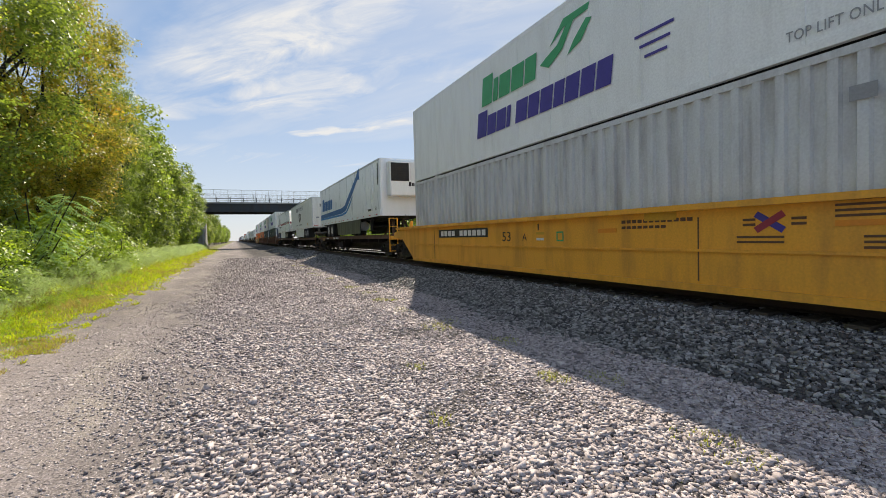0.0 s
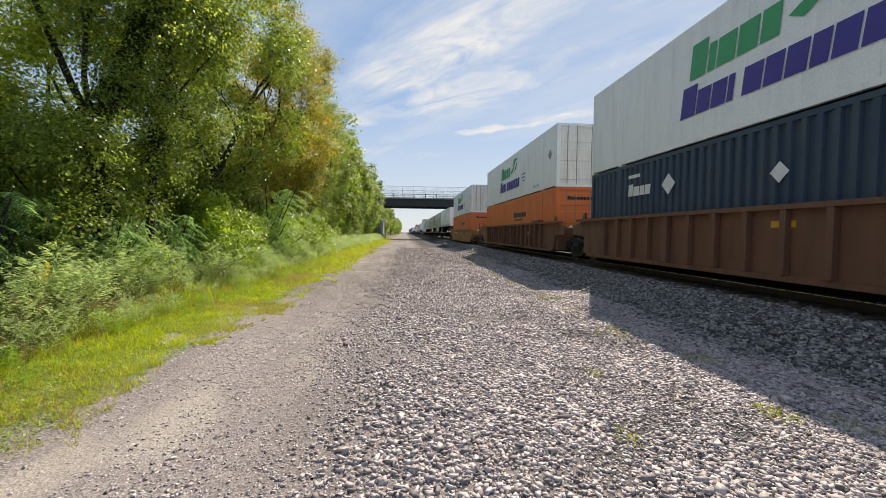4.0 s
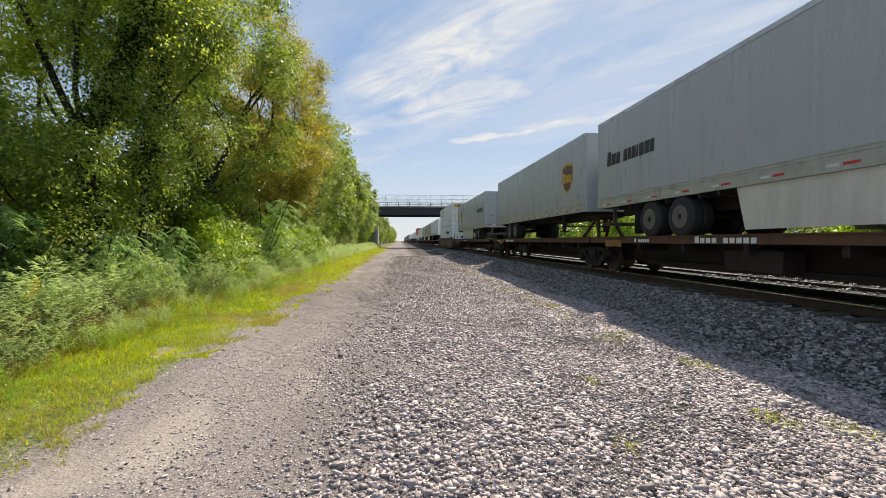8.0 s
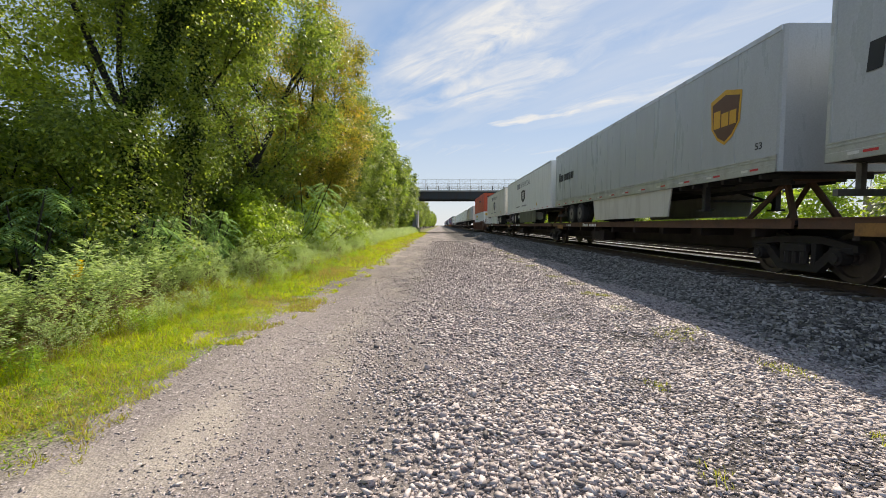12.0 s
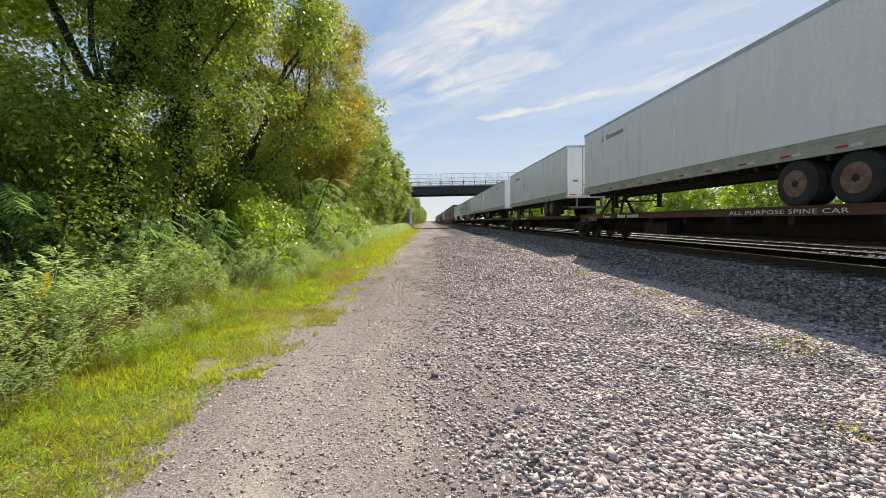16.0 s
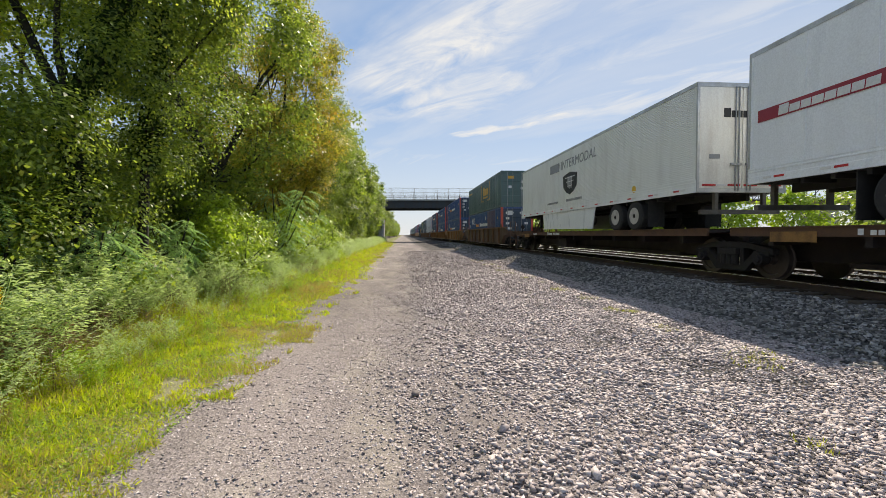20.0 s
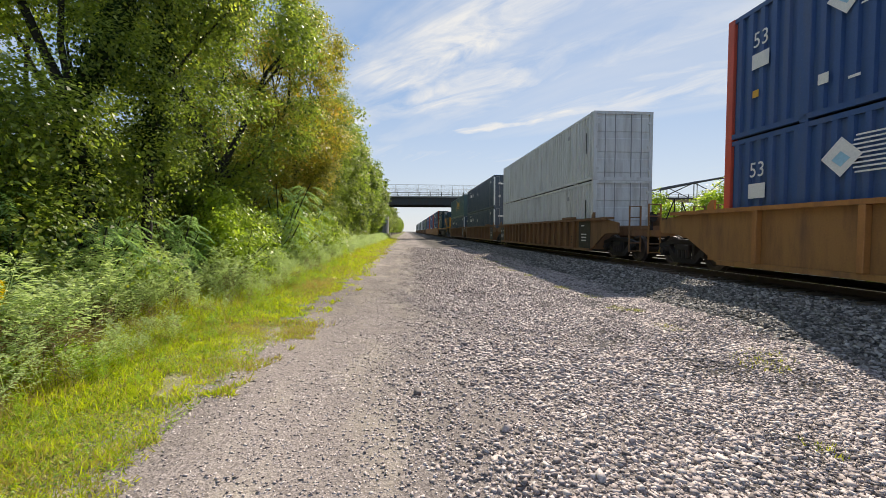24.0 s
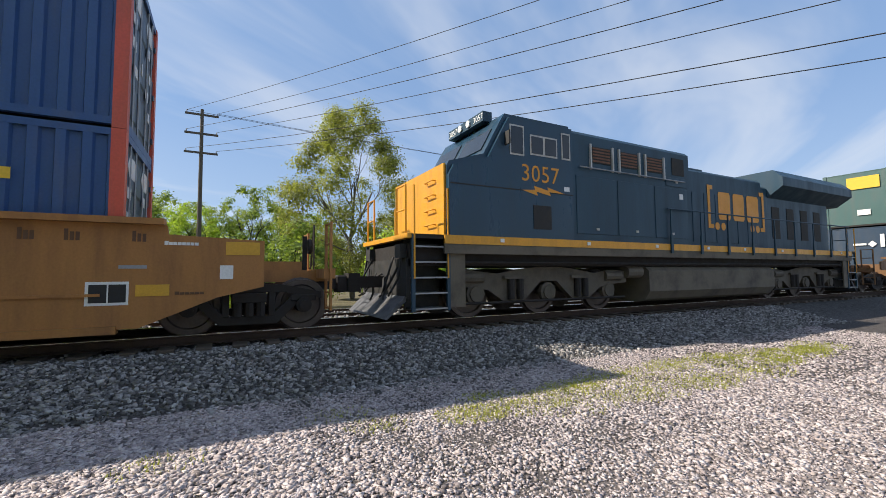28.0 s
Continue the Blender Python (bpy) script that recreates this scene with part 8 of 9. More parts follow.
def striped_trailer(rear_first):
    t = trailer("white road trailer with a red stripe and emblem", TRAILER_WHITE, 16.15, "seam", rear_first, TRAILER_WHITE, reefer=not rear_first, door=POLISHED if rear_first else None)
    s = 6.5 if not rear_first else 12.8
    p = spot(s, 2.75 if not rear_first else 2.62, 16.15, rear_first)
    ring = tuple((0.62 * math.cos(i * 0.35), 0.52 * math.sin(i * 0.35)) for i in range(18))
    shape(t, ring, "grey", p, "grey round emblem")
    shape(t, tuple((0.42 * x, 0.42 * y) for x, y in ring), "white", p @ Matrix.Translation((0.05, 0, 0.005)), "white inner disc")
    shape(t, ((-0.2, -0.5), (0.9, -0.35), (0.75, -0.15), (0.1, -0.2), (0.75, 0.45), (0.35, 0.55), (-0.1, 0.0)), "maroon", p @ Matrix.Translation((0.05, 0, 0.009)), "red numeral stroke")
    lettering(t, "TRANSPORTATION SERVICES", 0.20, "black", spot(s + 1.5, 1.75, 16.15, rear_first), wide=1.05)
    if rear_first:
        bar(t, 10.9, 0.22, "maroon", spot(11.25, 2.08, 16.15, True), "red stripe")
        bar(t, 7.8, 0.07, "black", spot(8.13, 2.34, 16.15, True), "black stripe")
        bar(t, 1.3, 0.22, "maroon", spot(15.5, 2.08, 16.15, True), "red stripe")
        for n, s in ((6, 6.1), (5, 4.87), (5, 3.64), (5, 2.61)):
            blocks(t, (0.13,) * n, 0.15, "white", spot(s, 2.11, 16.15, True, 1.309), "white word drawn as plain blocks", 0.0, 1.0)
    else:
        a = spot(s - 1.4, 2.32, 16.15, rear_first)
        bar(t, 4.2, 0.28, "maroon", a, "red stripe")
        bar(t, 3.4, 0.10, "black", a @ Matrix.Translation((0.5, 0.36, 0)), "black stripe")
        b = spot(15.9, 2.32, 16.15, rear_first)
        bar(t, 6.0, 0.26, "maroon", b, "red stripe")
    if not rear_first:
        blocks(t, (0.22, 0.22, 0.2, 0.22, 0.2, 0.22, 0.2, 0.22), 0.2, "white", b @ Matrix.Translation((0.5, 0.03, 0.006)), "white word drawn as plain blocks", 0.1)
    else:
        m = Matrix(((-1, 0, 0, 0.0), (0, 0, 1, 16.185), (0, 1, 0, 0.0), (0, 0, 0, 1)))
        def oval(w, h, n=20):
            return tuple((w * math.cos(6.2832 * i / n), h * math.sin(6.2832 * i / n)) for i in range(n))
        for cx in (-0.34, 0.34):
            e = m @ Matrix.Translation((cx, 3.0, 0))
            ring_o, ring_i = oval(0.36, 0.24), oval(0.24, 0.14)
            for k in range(20):
                j = (k + 1) % 20
                if not (cx < 0 and k in (18, 19, 0)):
                    shape(t, (ring_o[k], ring_o[j], ring_i[j], ring_i[k]), "purple", e, "dark blue ring segment")
        shape(t, ((-0.1, -0.25), (0.45, -0.25), (0.40, -0.15), (0.1, -0.15), (0.42, 0.3), (0.3, 0.42), (0.05, 0.42), (0.02, 0.3), (0.25, 0.28), (-0.12, -0.15)), "maroon", m @ Matrix.Translation((0.1, 3.0, 0.006)), "red numeral stroke")
        for text, cx in (("TRANSPORTATION", -1.02), ("SERVICES", 0.42)):
            lettering(t, text, 0.14, "purple", m @ Matrix.Translation((cx, 2.45, 0)), "dark blue painted word", 0.15, 0.78)
        for cx in (-1.2, 0.03):
            bar(t, 1.17, 0.27, "maroon", m @ Matrix.Translation((cx, 2.06, 0)), "red band")
            for k in range(9):
                bar(t, 0.07, 0.11, "white", m @ Matrix.Translation((cx + 0.12 + 0.11 * k, 2.14, 0.006)))
    return t


def pale_trailer(skin=None, rear_first=False, mark=True, skirt=None):
    t = trailer("plain white road trailer with small dark lettering", skin or TRAILER_WHITE, 16.15, "seam", rear_first, skirt, rim=RIM_RUST if rear_first else None, rail=ALU)
    if not mark:
        a = 1.3 if not rear_first else 15.4
        for k in range(2):
            for j in range(5 if k else 4):
                bar(t, 0.09, 0.13, "black", spot(a - 0.115 * j, 2.95 + 0.19 * (1 - k), 16.15, rear_first))
        lettering(t, "53", 0.18, "black", spot(a + 0.45, 1.62, 16.15, rear_first))
        shape(t, ((0, -0.16), (0.1, 0), (0, 0.16), (-0.1, 0)), "grey", spot(8.6, 1.62, 16.15, rear_first), "grey diamond placard")
        if not rear_first:
            shape(t, ((0, -0.3), (0.3, 0), (0, 0.3), (-0.3, 0)), "rust", on_end(0.15, 2.05, -0.045), "rusty orange diamond holder")
            bar(t, 0.22, 0.34, "grey", on_end(-0.15, 1.25, -0.045), "grey document box")
            bar(t, 1.8, 0.1, "brown", on_end(-0.9, 1.0, -0.045), "rusty lower edge")
    if mark:
        p = spot(5.2 if not rear_first else 14.1, 3.2, 16.15, rear_first)
        shape(t, ((0, 0), (0.12, 0.22), (0.24, 0)), "grey", p, "small grey peak emblem")
        blocks(t, (0.18, 0.08, 0.14, 0.16, 0.16, 0.16, 0.18, 0.16, 0.16), 0.2, "grey", p @ Matrix.Translation((0.5, 0.02, 0)), "grey word drawn as plain blocks", 0.1)
        if not rear_first:
            bar(t, 0.7, 0.08, "grey", spot(2.6, 1.55, 16.15, rear_first))
        if not rear_first:
            shape(t, ((0, 0), (0.17, 0.3), (0.34, 0)), "blue", on_end(-0.2, 2.95, -0.045), "blue peak emblem")
            bar(t, 0.45, 0.13, "black", on_end(-0.22, 2.55, -0.045))
            bar(t, 0.6, 0.13, "black", on_end(-0.3, 2.33, -0.045))
    return t


def make_train():
    C, A = "c", "a"
    stack(-1.0, silver(), cool_box(), well("yellow", C, C))
    # a refrigerated trailer with a blue swoosh leads with its cooling unit
    t = trailer("white refrigerated trailer with a blue bird swoosh", TRAILER_WHITE, 16.15, "seam", False, SKIRT_DARK, reefer=True)
    sw = ((0, 0), (7.6, 0.10), (8.5, 0.22), (9.3, 0.62), (11.6, 1.72), (12.0, 2.02), (12.35, 2.12), (12.2, 1.75), (12.35, 1.40), (12.05, 1.50), (11.75, 1.42), (9.6, 0.28), (8.8, -0.12), (7.7, -0.26), (0, -0.30))
    shape(t, sw, "blue", on_side(16.05, 1.86, -1.304), "blue swoosh that ends in a bird's head")
    shape(t, ((0, 0), (7.7, 0.0), (8.9, 0.12), (9.7, 0.50), (10.6, 0.95), (10.65, 0.86), (9.8, 0.36), (8.9, -0.02), (7.7, -0.13), (0, -0.13)), "bright_blue", on_side(16.05, 1.56, -1.306), "lighter blue lower edge of the swoosh")
    blocks(t, (0.62, 0.60, 0.58, 0.50, 0.52, 0.60), 0.95, "blue", on_side(15.35, 2.12, -1.304), "blue word drawn as plain strokes", 0.22, 0.16)
    lettering(t, "53", 0.2, "black", on_side(0.9, 1.32, -1.304))
    bar(t, 0.6, 0.12, "black", on_side(2.2, 1.34, -1.304))
    bar(t, 0.12, 1.1, "black", on_side(0.35, 2.6, -1.304), "dark vertical number")
    blocks(t, (0.13, 0.13, 0.12, 0.12, 0.12, 0.13), 0.22, "black", on_end(0.02, 2.45, -0.625), "", 0.1)
    trailer_on(19.7, t, C, C)
    trailer_on(40.4, shield_trailer(True), C, "shared", True)
    trailer_on(59.2, striped_trailer(True), "held", C, True)
    stack(80.0, navy_box(), cool_box(), well("brown", C, A))
    stack(100.0, navy_box(), cool_box(), well("brown", A, A))
    stack(119.8, orange_box(), cool_box(), well("brown", A, C))
    stack(144.3, orange_box(), cool_box(), well("ochre", C, C))
    trailer_on(165.8, pale_trailer(), C, A)
    trailer_on(183.1, grey_trailer(), A, A)
    trailer_on(200.6, grey_trailer(), A, A)
    trailer_on(217.8, grey_trailer(length=13.72, skirt=False, freight=False, short=True), A, C, False, 13.72)
    trailer_on(235.9, grey_trailer(True), C, C, True)
    stack(257.4, white_ribbed("red_word"), white_ribbed("hunt"), well("maroon", C, C))
    trailer_on(278.8, pale_trailer(mark=False), C, A)
    trailer_on(296.3, grey_trailer(), A, A)
    trailer_on(313.5, grey_trailer(), A, A)
    trailer_on(330.9, shield_trailer(False), A, A)
    trailer_on(349.0, shield_trailer(True, False), A, C, True)
    stack(370.1, white_ribbed("hunt"), orange_box(RED_ORANGE), well("brown", C, C))
    trailer_on(391.8, pale_trailer(CREAM, mark=False), C, A)
    trailer_on(412.2, pale_trailer(rear_first=True), C, A, True, words="ALL PURPOSE SPINE CAR")
    trailer_on(431.0, pale_trailer(rear_first=True), A, C, True)
    trailer_on(450.3, pale_trailer(), C, A)
    trailer_on(467.5, pale_trailer(mark=False), A, A)
    trailer_on(485.1, shield_trailer(False, False), A, A)
    trailer_on(502.1, striped_trailer(False), A, A)
    trailer_on(519.9, shield_trailer(True), A, C, True)
    k = blue_box()
    part("side_wall", wall_mesh(2.40, 5.55, 0.17, 2.78, "close"), RED_BROWN, k, "red-brown repainted wall section", (-1.291, 0, 0))
    stack(541.9, k, green_box(), well("rusty", C, C))
    stack(565.7, blue_box(), blue_box(), well("faded", C, A))
    stack(585.2, blue_box(), blue_box(), well("faded", A, A))
    stack(604.6, blue_box(), blue_box(), well("faded", A, C))
    stack(628.0, silver(), silver("pale grey corrugated steel container"), well("tan", C, A, True))
    stack(647.7, navy_box(), navy_box(), well("tan", A, A))
    under = navy_box()
    shape(under, ((0, -0.17), (0.17, 0), (0, 0.17), (-0.17, 0)), "white", on_far_end(-0.5, 2.0), "white diamond emblem")
    bar(under, 0.5, 0.1, "white", on_far_end(0.22, 1.95))
    bar(under, 0.16, 0.65, "white", on_far_end(-0.79, 1.83), "white stencil panel")
    stack(667.1, under, green_box(True), well("tan", A, C))
    stack(713.5, blue_box(), blue_box(), well("smooth", C, A))
    stack(733.3, blue_box(), blue_box(), well("smooth", A, A))
    stack(753.1, blue_box(), blue_box(), well("smooth", A, C))
    place = 776.5
    for i in range(8):
        lower, upper = (navy_box(), green_box()) if i % 3 == 0 else (navy_box(), navy_box()) if i % 3 == 1 else (silver(), silver())
        stack(place, lower, upper, well("tan" if i % 2 else "brown", C if i % 3 == 0 else A, C if i % 3 == 2 else A))
        place += 23.5 if i % 3 == 2 else 19.7


make_train()

# ---- the locomotive in the middle of the train, running with its long hood first ----
LOCO_BLUE = material("loco_blue", (0.010, 0.046, 0.078), 0.5, dirt=0.2, dirt_colour=(0.045, 0.05, 0.055), scale=1.2, streak=1, bump=0.03)
LOCO_CAB = material("loco_cab_blue", (0.010, 0.044, 0.078), 0.3, dirt=0.14, dirt_colour=(0.045, 0.05, 0.055), scale=1.4, streak=1, bump=0.04)
LOCO_YELLOW = material("loco_yellow", (0.72, 0.33, 0.02), 0.4, dirt=0.2, dirt_colour=(0.30, 0.15, 0.05), scale=1.6, streak=1, bump=0.03)
LOCO_GREY = material("loco_truck_grey", (0.10, 0.083, 0.060), 0.75, dirt=0.4, dirt_colour=(0.06, 0.05, 0.04), scale=3, bump=0.2)
PLOUGH = material("plough_steel", (0.10, 0.10, 0.105), 0.7, dirt=0.5, dirt_colour=(0.03, 0.03, 0.03), scale=5, bump=0.2)
LOCO_TANK = material("loco_tank", (0.135, 0.112, 0.080), 0.7, dirt=0.4, dirt_colour=(0.05, 0.045, 0.04), scale=1.5, bump=0.12)
GLASS = material("cab_glass", (0.03, 0.035, 0.04), 0.06, dirt=0.0, bump=0.0)
LAMP = material("lamp_lens", (0.75, 0.75, 0.70), 0.15, dirt=0.05, bump=0.0)


def make_locomotive():
    ob = thing("locomotive", "dark blue diesel locomotive with a yellow nose", "locomotive")
    end = 21.0
    part("frame", boxes((-1.30, 1.30, 0.3, end - 0.3, 1.15, 1.60)), IRON, ob)
    for s in (-1, 1):
        part("side_sill", boxes((s * 1.52 - 0.03, s * 1.52 + 0.03, 0.9, 20.0, 1.40, 1.60)), LOCO_TANK, ob, "grimy side sill")
        part("stripe", boxes((s * 1.535 - 0.03, s * 1.535 + 0.03, 0.9, 20.0, 1.602, 1.78)), LOCO_YELLOW, ob, "yellow stripe along the sill")
        for y in (1.9, 4.2, 6.6, 9.0, 11.0, 13.4, 16.0, 18.6):
            part("tie_down", boxes((s * 1.58 - 0.01, s * 1.58 + 0.01, y - 0.05, y + 0.05, 1.66, 1.74)), INK["white"], ob, "small white reflector")
    part("walkway", boxes((-1.50, 1.50, 0.35, end - 0.35, 1.70, 1.785)), IRON, ob)
    # long hood with its sloped shoulders
    def hood(w, z0, z1, y0, y1, mat, name, chamfer=0.16, label=""):
        bm = bmesh.new()
        sec = [(-w, z0), (w, z0), (w, z1 - chamfer), (w - chamfer, z1), (-w + chamfer, z1), (-w, z1 - chamfer)]
        a = [bm.verts.new((x, y0, z)) for x, z in sec]
        b = [bm.verts.new((x, y1, z)) for x, z in sec]
        bm.faces.new(a); bm.faces.new(b[::-1])
        for i in range(6):
            bm.faces.new((a[i], b[i], b[(i + 1) % 6], a[(i + 1) % 6]))
        bmesh.ops.recalc_face_normals(bm, faces=bm.faces)
        return part(name, bm, mat, ob, label)
    hood(0.98, 1.785, 4.12, 1.30, 6.6, LOCO_BLUE, "radiator_hood", 0.08)
    part("hood_end", boxes((-0.96, 0.96, 1.24, 1.298, 1.80, 4.05)), LOCO_YELLOW, ob, "yellow end of the long hood")
    hood(1.00, 1.785, 4.30, 6.6, 11.7, LOCO_BLUE, "engine_hood", 0.08)
    hood(1.50, 1.785, 4.55, 11.7, 16.42, LOCO_BLUE, "equipment_cab", 0.10)
    # radiator wings
    bm = bmesh.new()
    sec = [(-0.98, 3.72), (-1.50, 4.10), (-1.50, 4.42), (-1.20, 4.72), (1.20, 4.72), (1.50, 4.42), (1.50, 4.10), (0.98, 3.72)]
    a = [bm.verts.new((x, 0.30, z)) for x, z in sec]
    b = [bm.verts.new((x, 6.1, z)) for x, z in sec]
    bm.faces.new(a); bm.faces.new(b[::-1])
    for i in range(8):
        bm.faces.new((a[i], b[i], b[(i + 1) % 8], a[(i + 1) % 8]))
    bmesh.ops.recalc_face_normals(bm, faces=bm.faces)
    part("radiator_wing", bm, LOCO_BLUE, ob, "overhanging radiator housing")
    # hood doors and vents
    for k in range(7):
        for s in (-1, 1):
            part("hood_door", boxes((s * 1.0 - 0.014, s * 1.0 + 0.014, 7.0 + 0.64 * k, 7.58 + 0.64 * k, 1.95, 3.55)), LOCO_BLUE, ob)
    for k in range(4):
        for s in (-1, 1):
            part("radiator_door", boxes((s * 0.98 - 0.016, s * 0.98 + 0.016, 2.0 + 1.1 * k, 2.55 + 1.1 * k, 2.2, 3.4)), UNDER, ob, "dark screened door")
    part("exhaust_stack", boxes((-0.45, 0.45, 9.2, 10.6, 4.30, 4.55)), LOCO_BLUE, ob)
    part("horn", tube(bmesh.new(), (0.2, 11.6, 4.45), (0.2, 12.0, 4.45), 0.06, 8, 0.1), IRON, ob)
    # cab and nose
    nose = end - 1.12
    bm = bmesh.new()
    prism(bm, ((16.43, 1.785), (nose, 1.785), (nose, 3.26), (nose - 0.05, 3.36), (nose - 0.92, 3.62), (nose - 1.36, 4.40), (nose - 1.50, 4.62), (16.43, 4.62)), -1.53, 1.53)
    bmesh.ops.bevel(bm, geom=[e for e in bm.edges if abs(e.verts[0].co.x - e.verts[1].co.x) < 0.01 and min(v.co.z for v in e.verts) > 3.2], offset=0.10, segments=2, affect="EDGES")
    part("cab", bm, LOCO_CAB, ob, "wide blue cab with a sloping windshield")
    part("nose_front", boxes((-1.38, 1.38, nose + 0.002, nose + 0.05, 1.80, 3.31)), LOCO_YELLOW, ob, "yellow nose front")
    part("nose_door", boxes((0.15, 0.85, nose + 0.052, nose + 0.075, 1.84, 3.16)), LOCO_YELLOW, ob)
    for k in range(4):
        bm = bmesh.new()
        z = 2.05 + 0.32 * k
        tube(bm, (-1.0, nose + 0.13, z), (-0.6, nose + 0.13, z), 0.016, 5)
        tube(bm, (-1.0, nose + 0.05, z), (-1.0, nose + 0.13, z), 0.016, 5)
        tube(bm, (-0.6, nose + 0.05, z), (-0.6, nose + 0.13, z), 0.016, 5)
        part("grab_iron", bm, LOCO_YELLOW, ob)
    # windshield, leaning back
    slope = math.atan2(0.44, 0.78)
    for s in (-1, 1):
        m = Matrix.Translation((s * 0.68, nose - 1.135, 4.03)) @ Matrix.Rotation(slope, 4, "X")
        part("windshield", boxes((-0.55, 0.55, -0.012, 0.012, -0.30, 0.30)), GLASS, ob, "dark windshield pane", m)
    part("number_board", boxes((-0.85, 0.85, nose - 1.56, nose - 1.30, 4.62, 4.86)), LOCO_BLUE, ob)
    for s in (-0.2, 0.2):
        part("headlight", tube(bmesh.new(), (s, nose - 1.30, 4.74), (s, nose - 1.26, 4.74), 0.09, 12), LAMP, ob, "headlight lens")
    for x in (-0.62, 0.62):
        part("lettering", words_mesh("3057", 0.15, INK["white"]), None, ob, "white fleet number", Matrix(((-1, 0, 0, x + 0.2), (0, 0, 1, nose - 1.296), (0, 1, 0, 4.67), (0, 0, 0, 1))))
    for s in (-1, 1):
        for y0, y1, z0, z1 in ((17.92, 18.32, 3.66, 4.36), (16.92, 17.74, 3.72, 4.20), (16.50, 16.78, 3.72, 4.38)):
            w = part("side_window", boxes((s * 1.53 - 0.012, s * 1.53 + 0.012, y0, y1, z0, z1)), RIM, ob, "pale window surround")
            n = 2 if y1 - y0 > 0.6 else 1
            for k in range(n):
                p0, p1 = y0 + (y1 - y0) * k / n + 0.035, y0 + (y1 - y0) * (k + 1) / n - 0.035
                part("pane", boxes((s * 1.53 - 0.018, s * 1.53 + 0.018, p0, p1, z0 + 0.04, z1 - 0.04)), GLASS, w, "dark glass pane")
        part("mirror", boxes((s * 1.62 - 0.08, s * 1.62 + 0.08, 18.42, 18.46, 3.85, 4.15)), UNDER, ob, "black wing mirror")
        part("cab_seam", boxes((s * 1.53 - 0.006, s * 1.53 + 0.006, 16.43, 19.85, 2.86, 2.885)), UNDER, ob, "dark lap seam")
    part("cab_vent", boxes((-1.545, -1.525, 17.15, 17.68, 2.0, 2.55)), UNDER, ob, "black square vent")
    # louvres of the equipment cab
    for k, y in enumerate((15.05, 14.0, 12.95)):
        for s in (-1, 1):
            g = part("louvre_frame", boxes((s * 1.50 - 0.02, s * 1.50 + 0.02, y, y + 0.70, 3.78, 4.20)), UNDER, ob, "dark louvre opening")
            for j in range(5):
                part("louvre", boxes((s * 1.52 - 0.012, s * 1.52 + 0.012, y + 0.04, y + 0.66, 3.81 + 0.08 * j, 3.85 + 0.08 * j)), CAR_BROWN, g)
            for yy in (y - 0.06, y + 0.74):
                part("post", boxes((s * 1.525 - 0.025, s * 1.525 + 0.025, yy - 0.025, yy + 0.025, 3.60, 4.25)), RIM, g, "pale upright")
    for s in (-1, 1):
        part("roof_vent", boxes((s * 1.505 - 0.012, s * 1.505 + 0.012, 11.95, 12.5, 3.80, 4.30)), UNDER, ob, "dark square vent")
        for y0, y1, z0, z1 in ((14.9, 16.3, 1.95, 3.40), (13.4, 14.82, 1.95, 3.40), (11.85, 13.32, 1.95, 3.40), (11.85, 12.8, 3.46, 3.72)):
            part("access_panel", box(bmesh.new(), s * 1.503 - 0.014, s * 1.503 + 0.014, y0, y1, z0, z1, 0.006), LOCO_BLUE, ob)
            part("latch", boxes((s * 1.52 - 0.01, s * 1.52 + 0.01, (y0 + y1) / 2 - 0.05, (y0 + y1) / 2 + 0.05, z0 + 0.1, z0 + 0.16)), RIM, ob, "small pale latch")
        part("lift_rail", tube(bmesh.new(), (s * 1.56, 12.0, 3.62), (s * 1.56, 16.2, 3.62), 0.018, 6), GALV, ob, "thin pale grab rail")
        part("sticker", boxes((s * 1.534 - 0.003, s * 1.534 + 0.003, 16.55, 16.72, 2.95, 3.06)), INK["white"], ob, "small white label")
        part("sticker", boxes((s * 1.52 - 0.003, s * 1.52 + 0.003, 12.05, 12.22, 3.1, 3.26)), INK["white"], ob, "small white label")
        part("roof_rail", boxes((s * 1.2 - 0.03, s * 1.2 + 0.03, 11.8, 16.3, 4.55, 4.61)), LOCO_BLUE, ob)
    # fuel tank, trucks
    bm = bmesh.new()
    sec = [(-1.33, 1.14), (-1.45, 1.02), (-1.45, 0.46), (-1.30, 0.24), (-1.12, 0.17), (1.12, 0.17), (1.30, 0.24), (1.45, 0.46), (1.45, 1.02), (1.33, 1.14)]
    a = [bm.verts.new((x, 6.95, z)) for x, z in sec]
    b = [bm.verts.new((x, 13.6, z)) for x, z in sec]
    bm.faces.new(a); bm.faces.new(b[::-1])
    for i in range(10):
        bm.faces.new((a[i], b[i], b[(i + 1) % 10], a[(i + 1) % 10]))
    bmesh.ops.recalc_face_normals(bm, faces=bm.faces)
    part("fuel_tank", bm, LOCO_TANK, ob, "dirty grey-brown fuel tank")
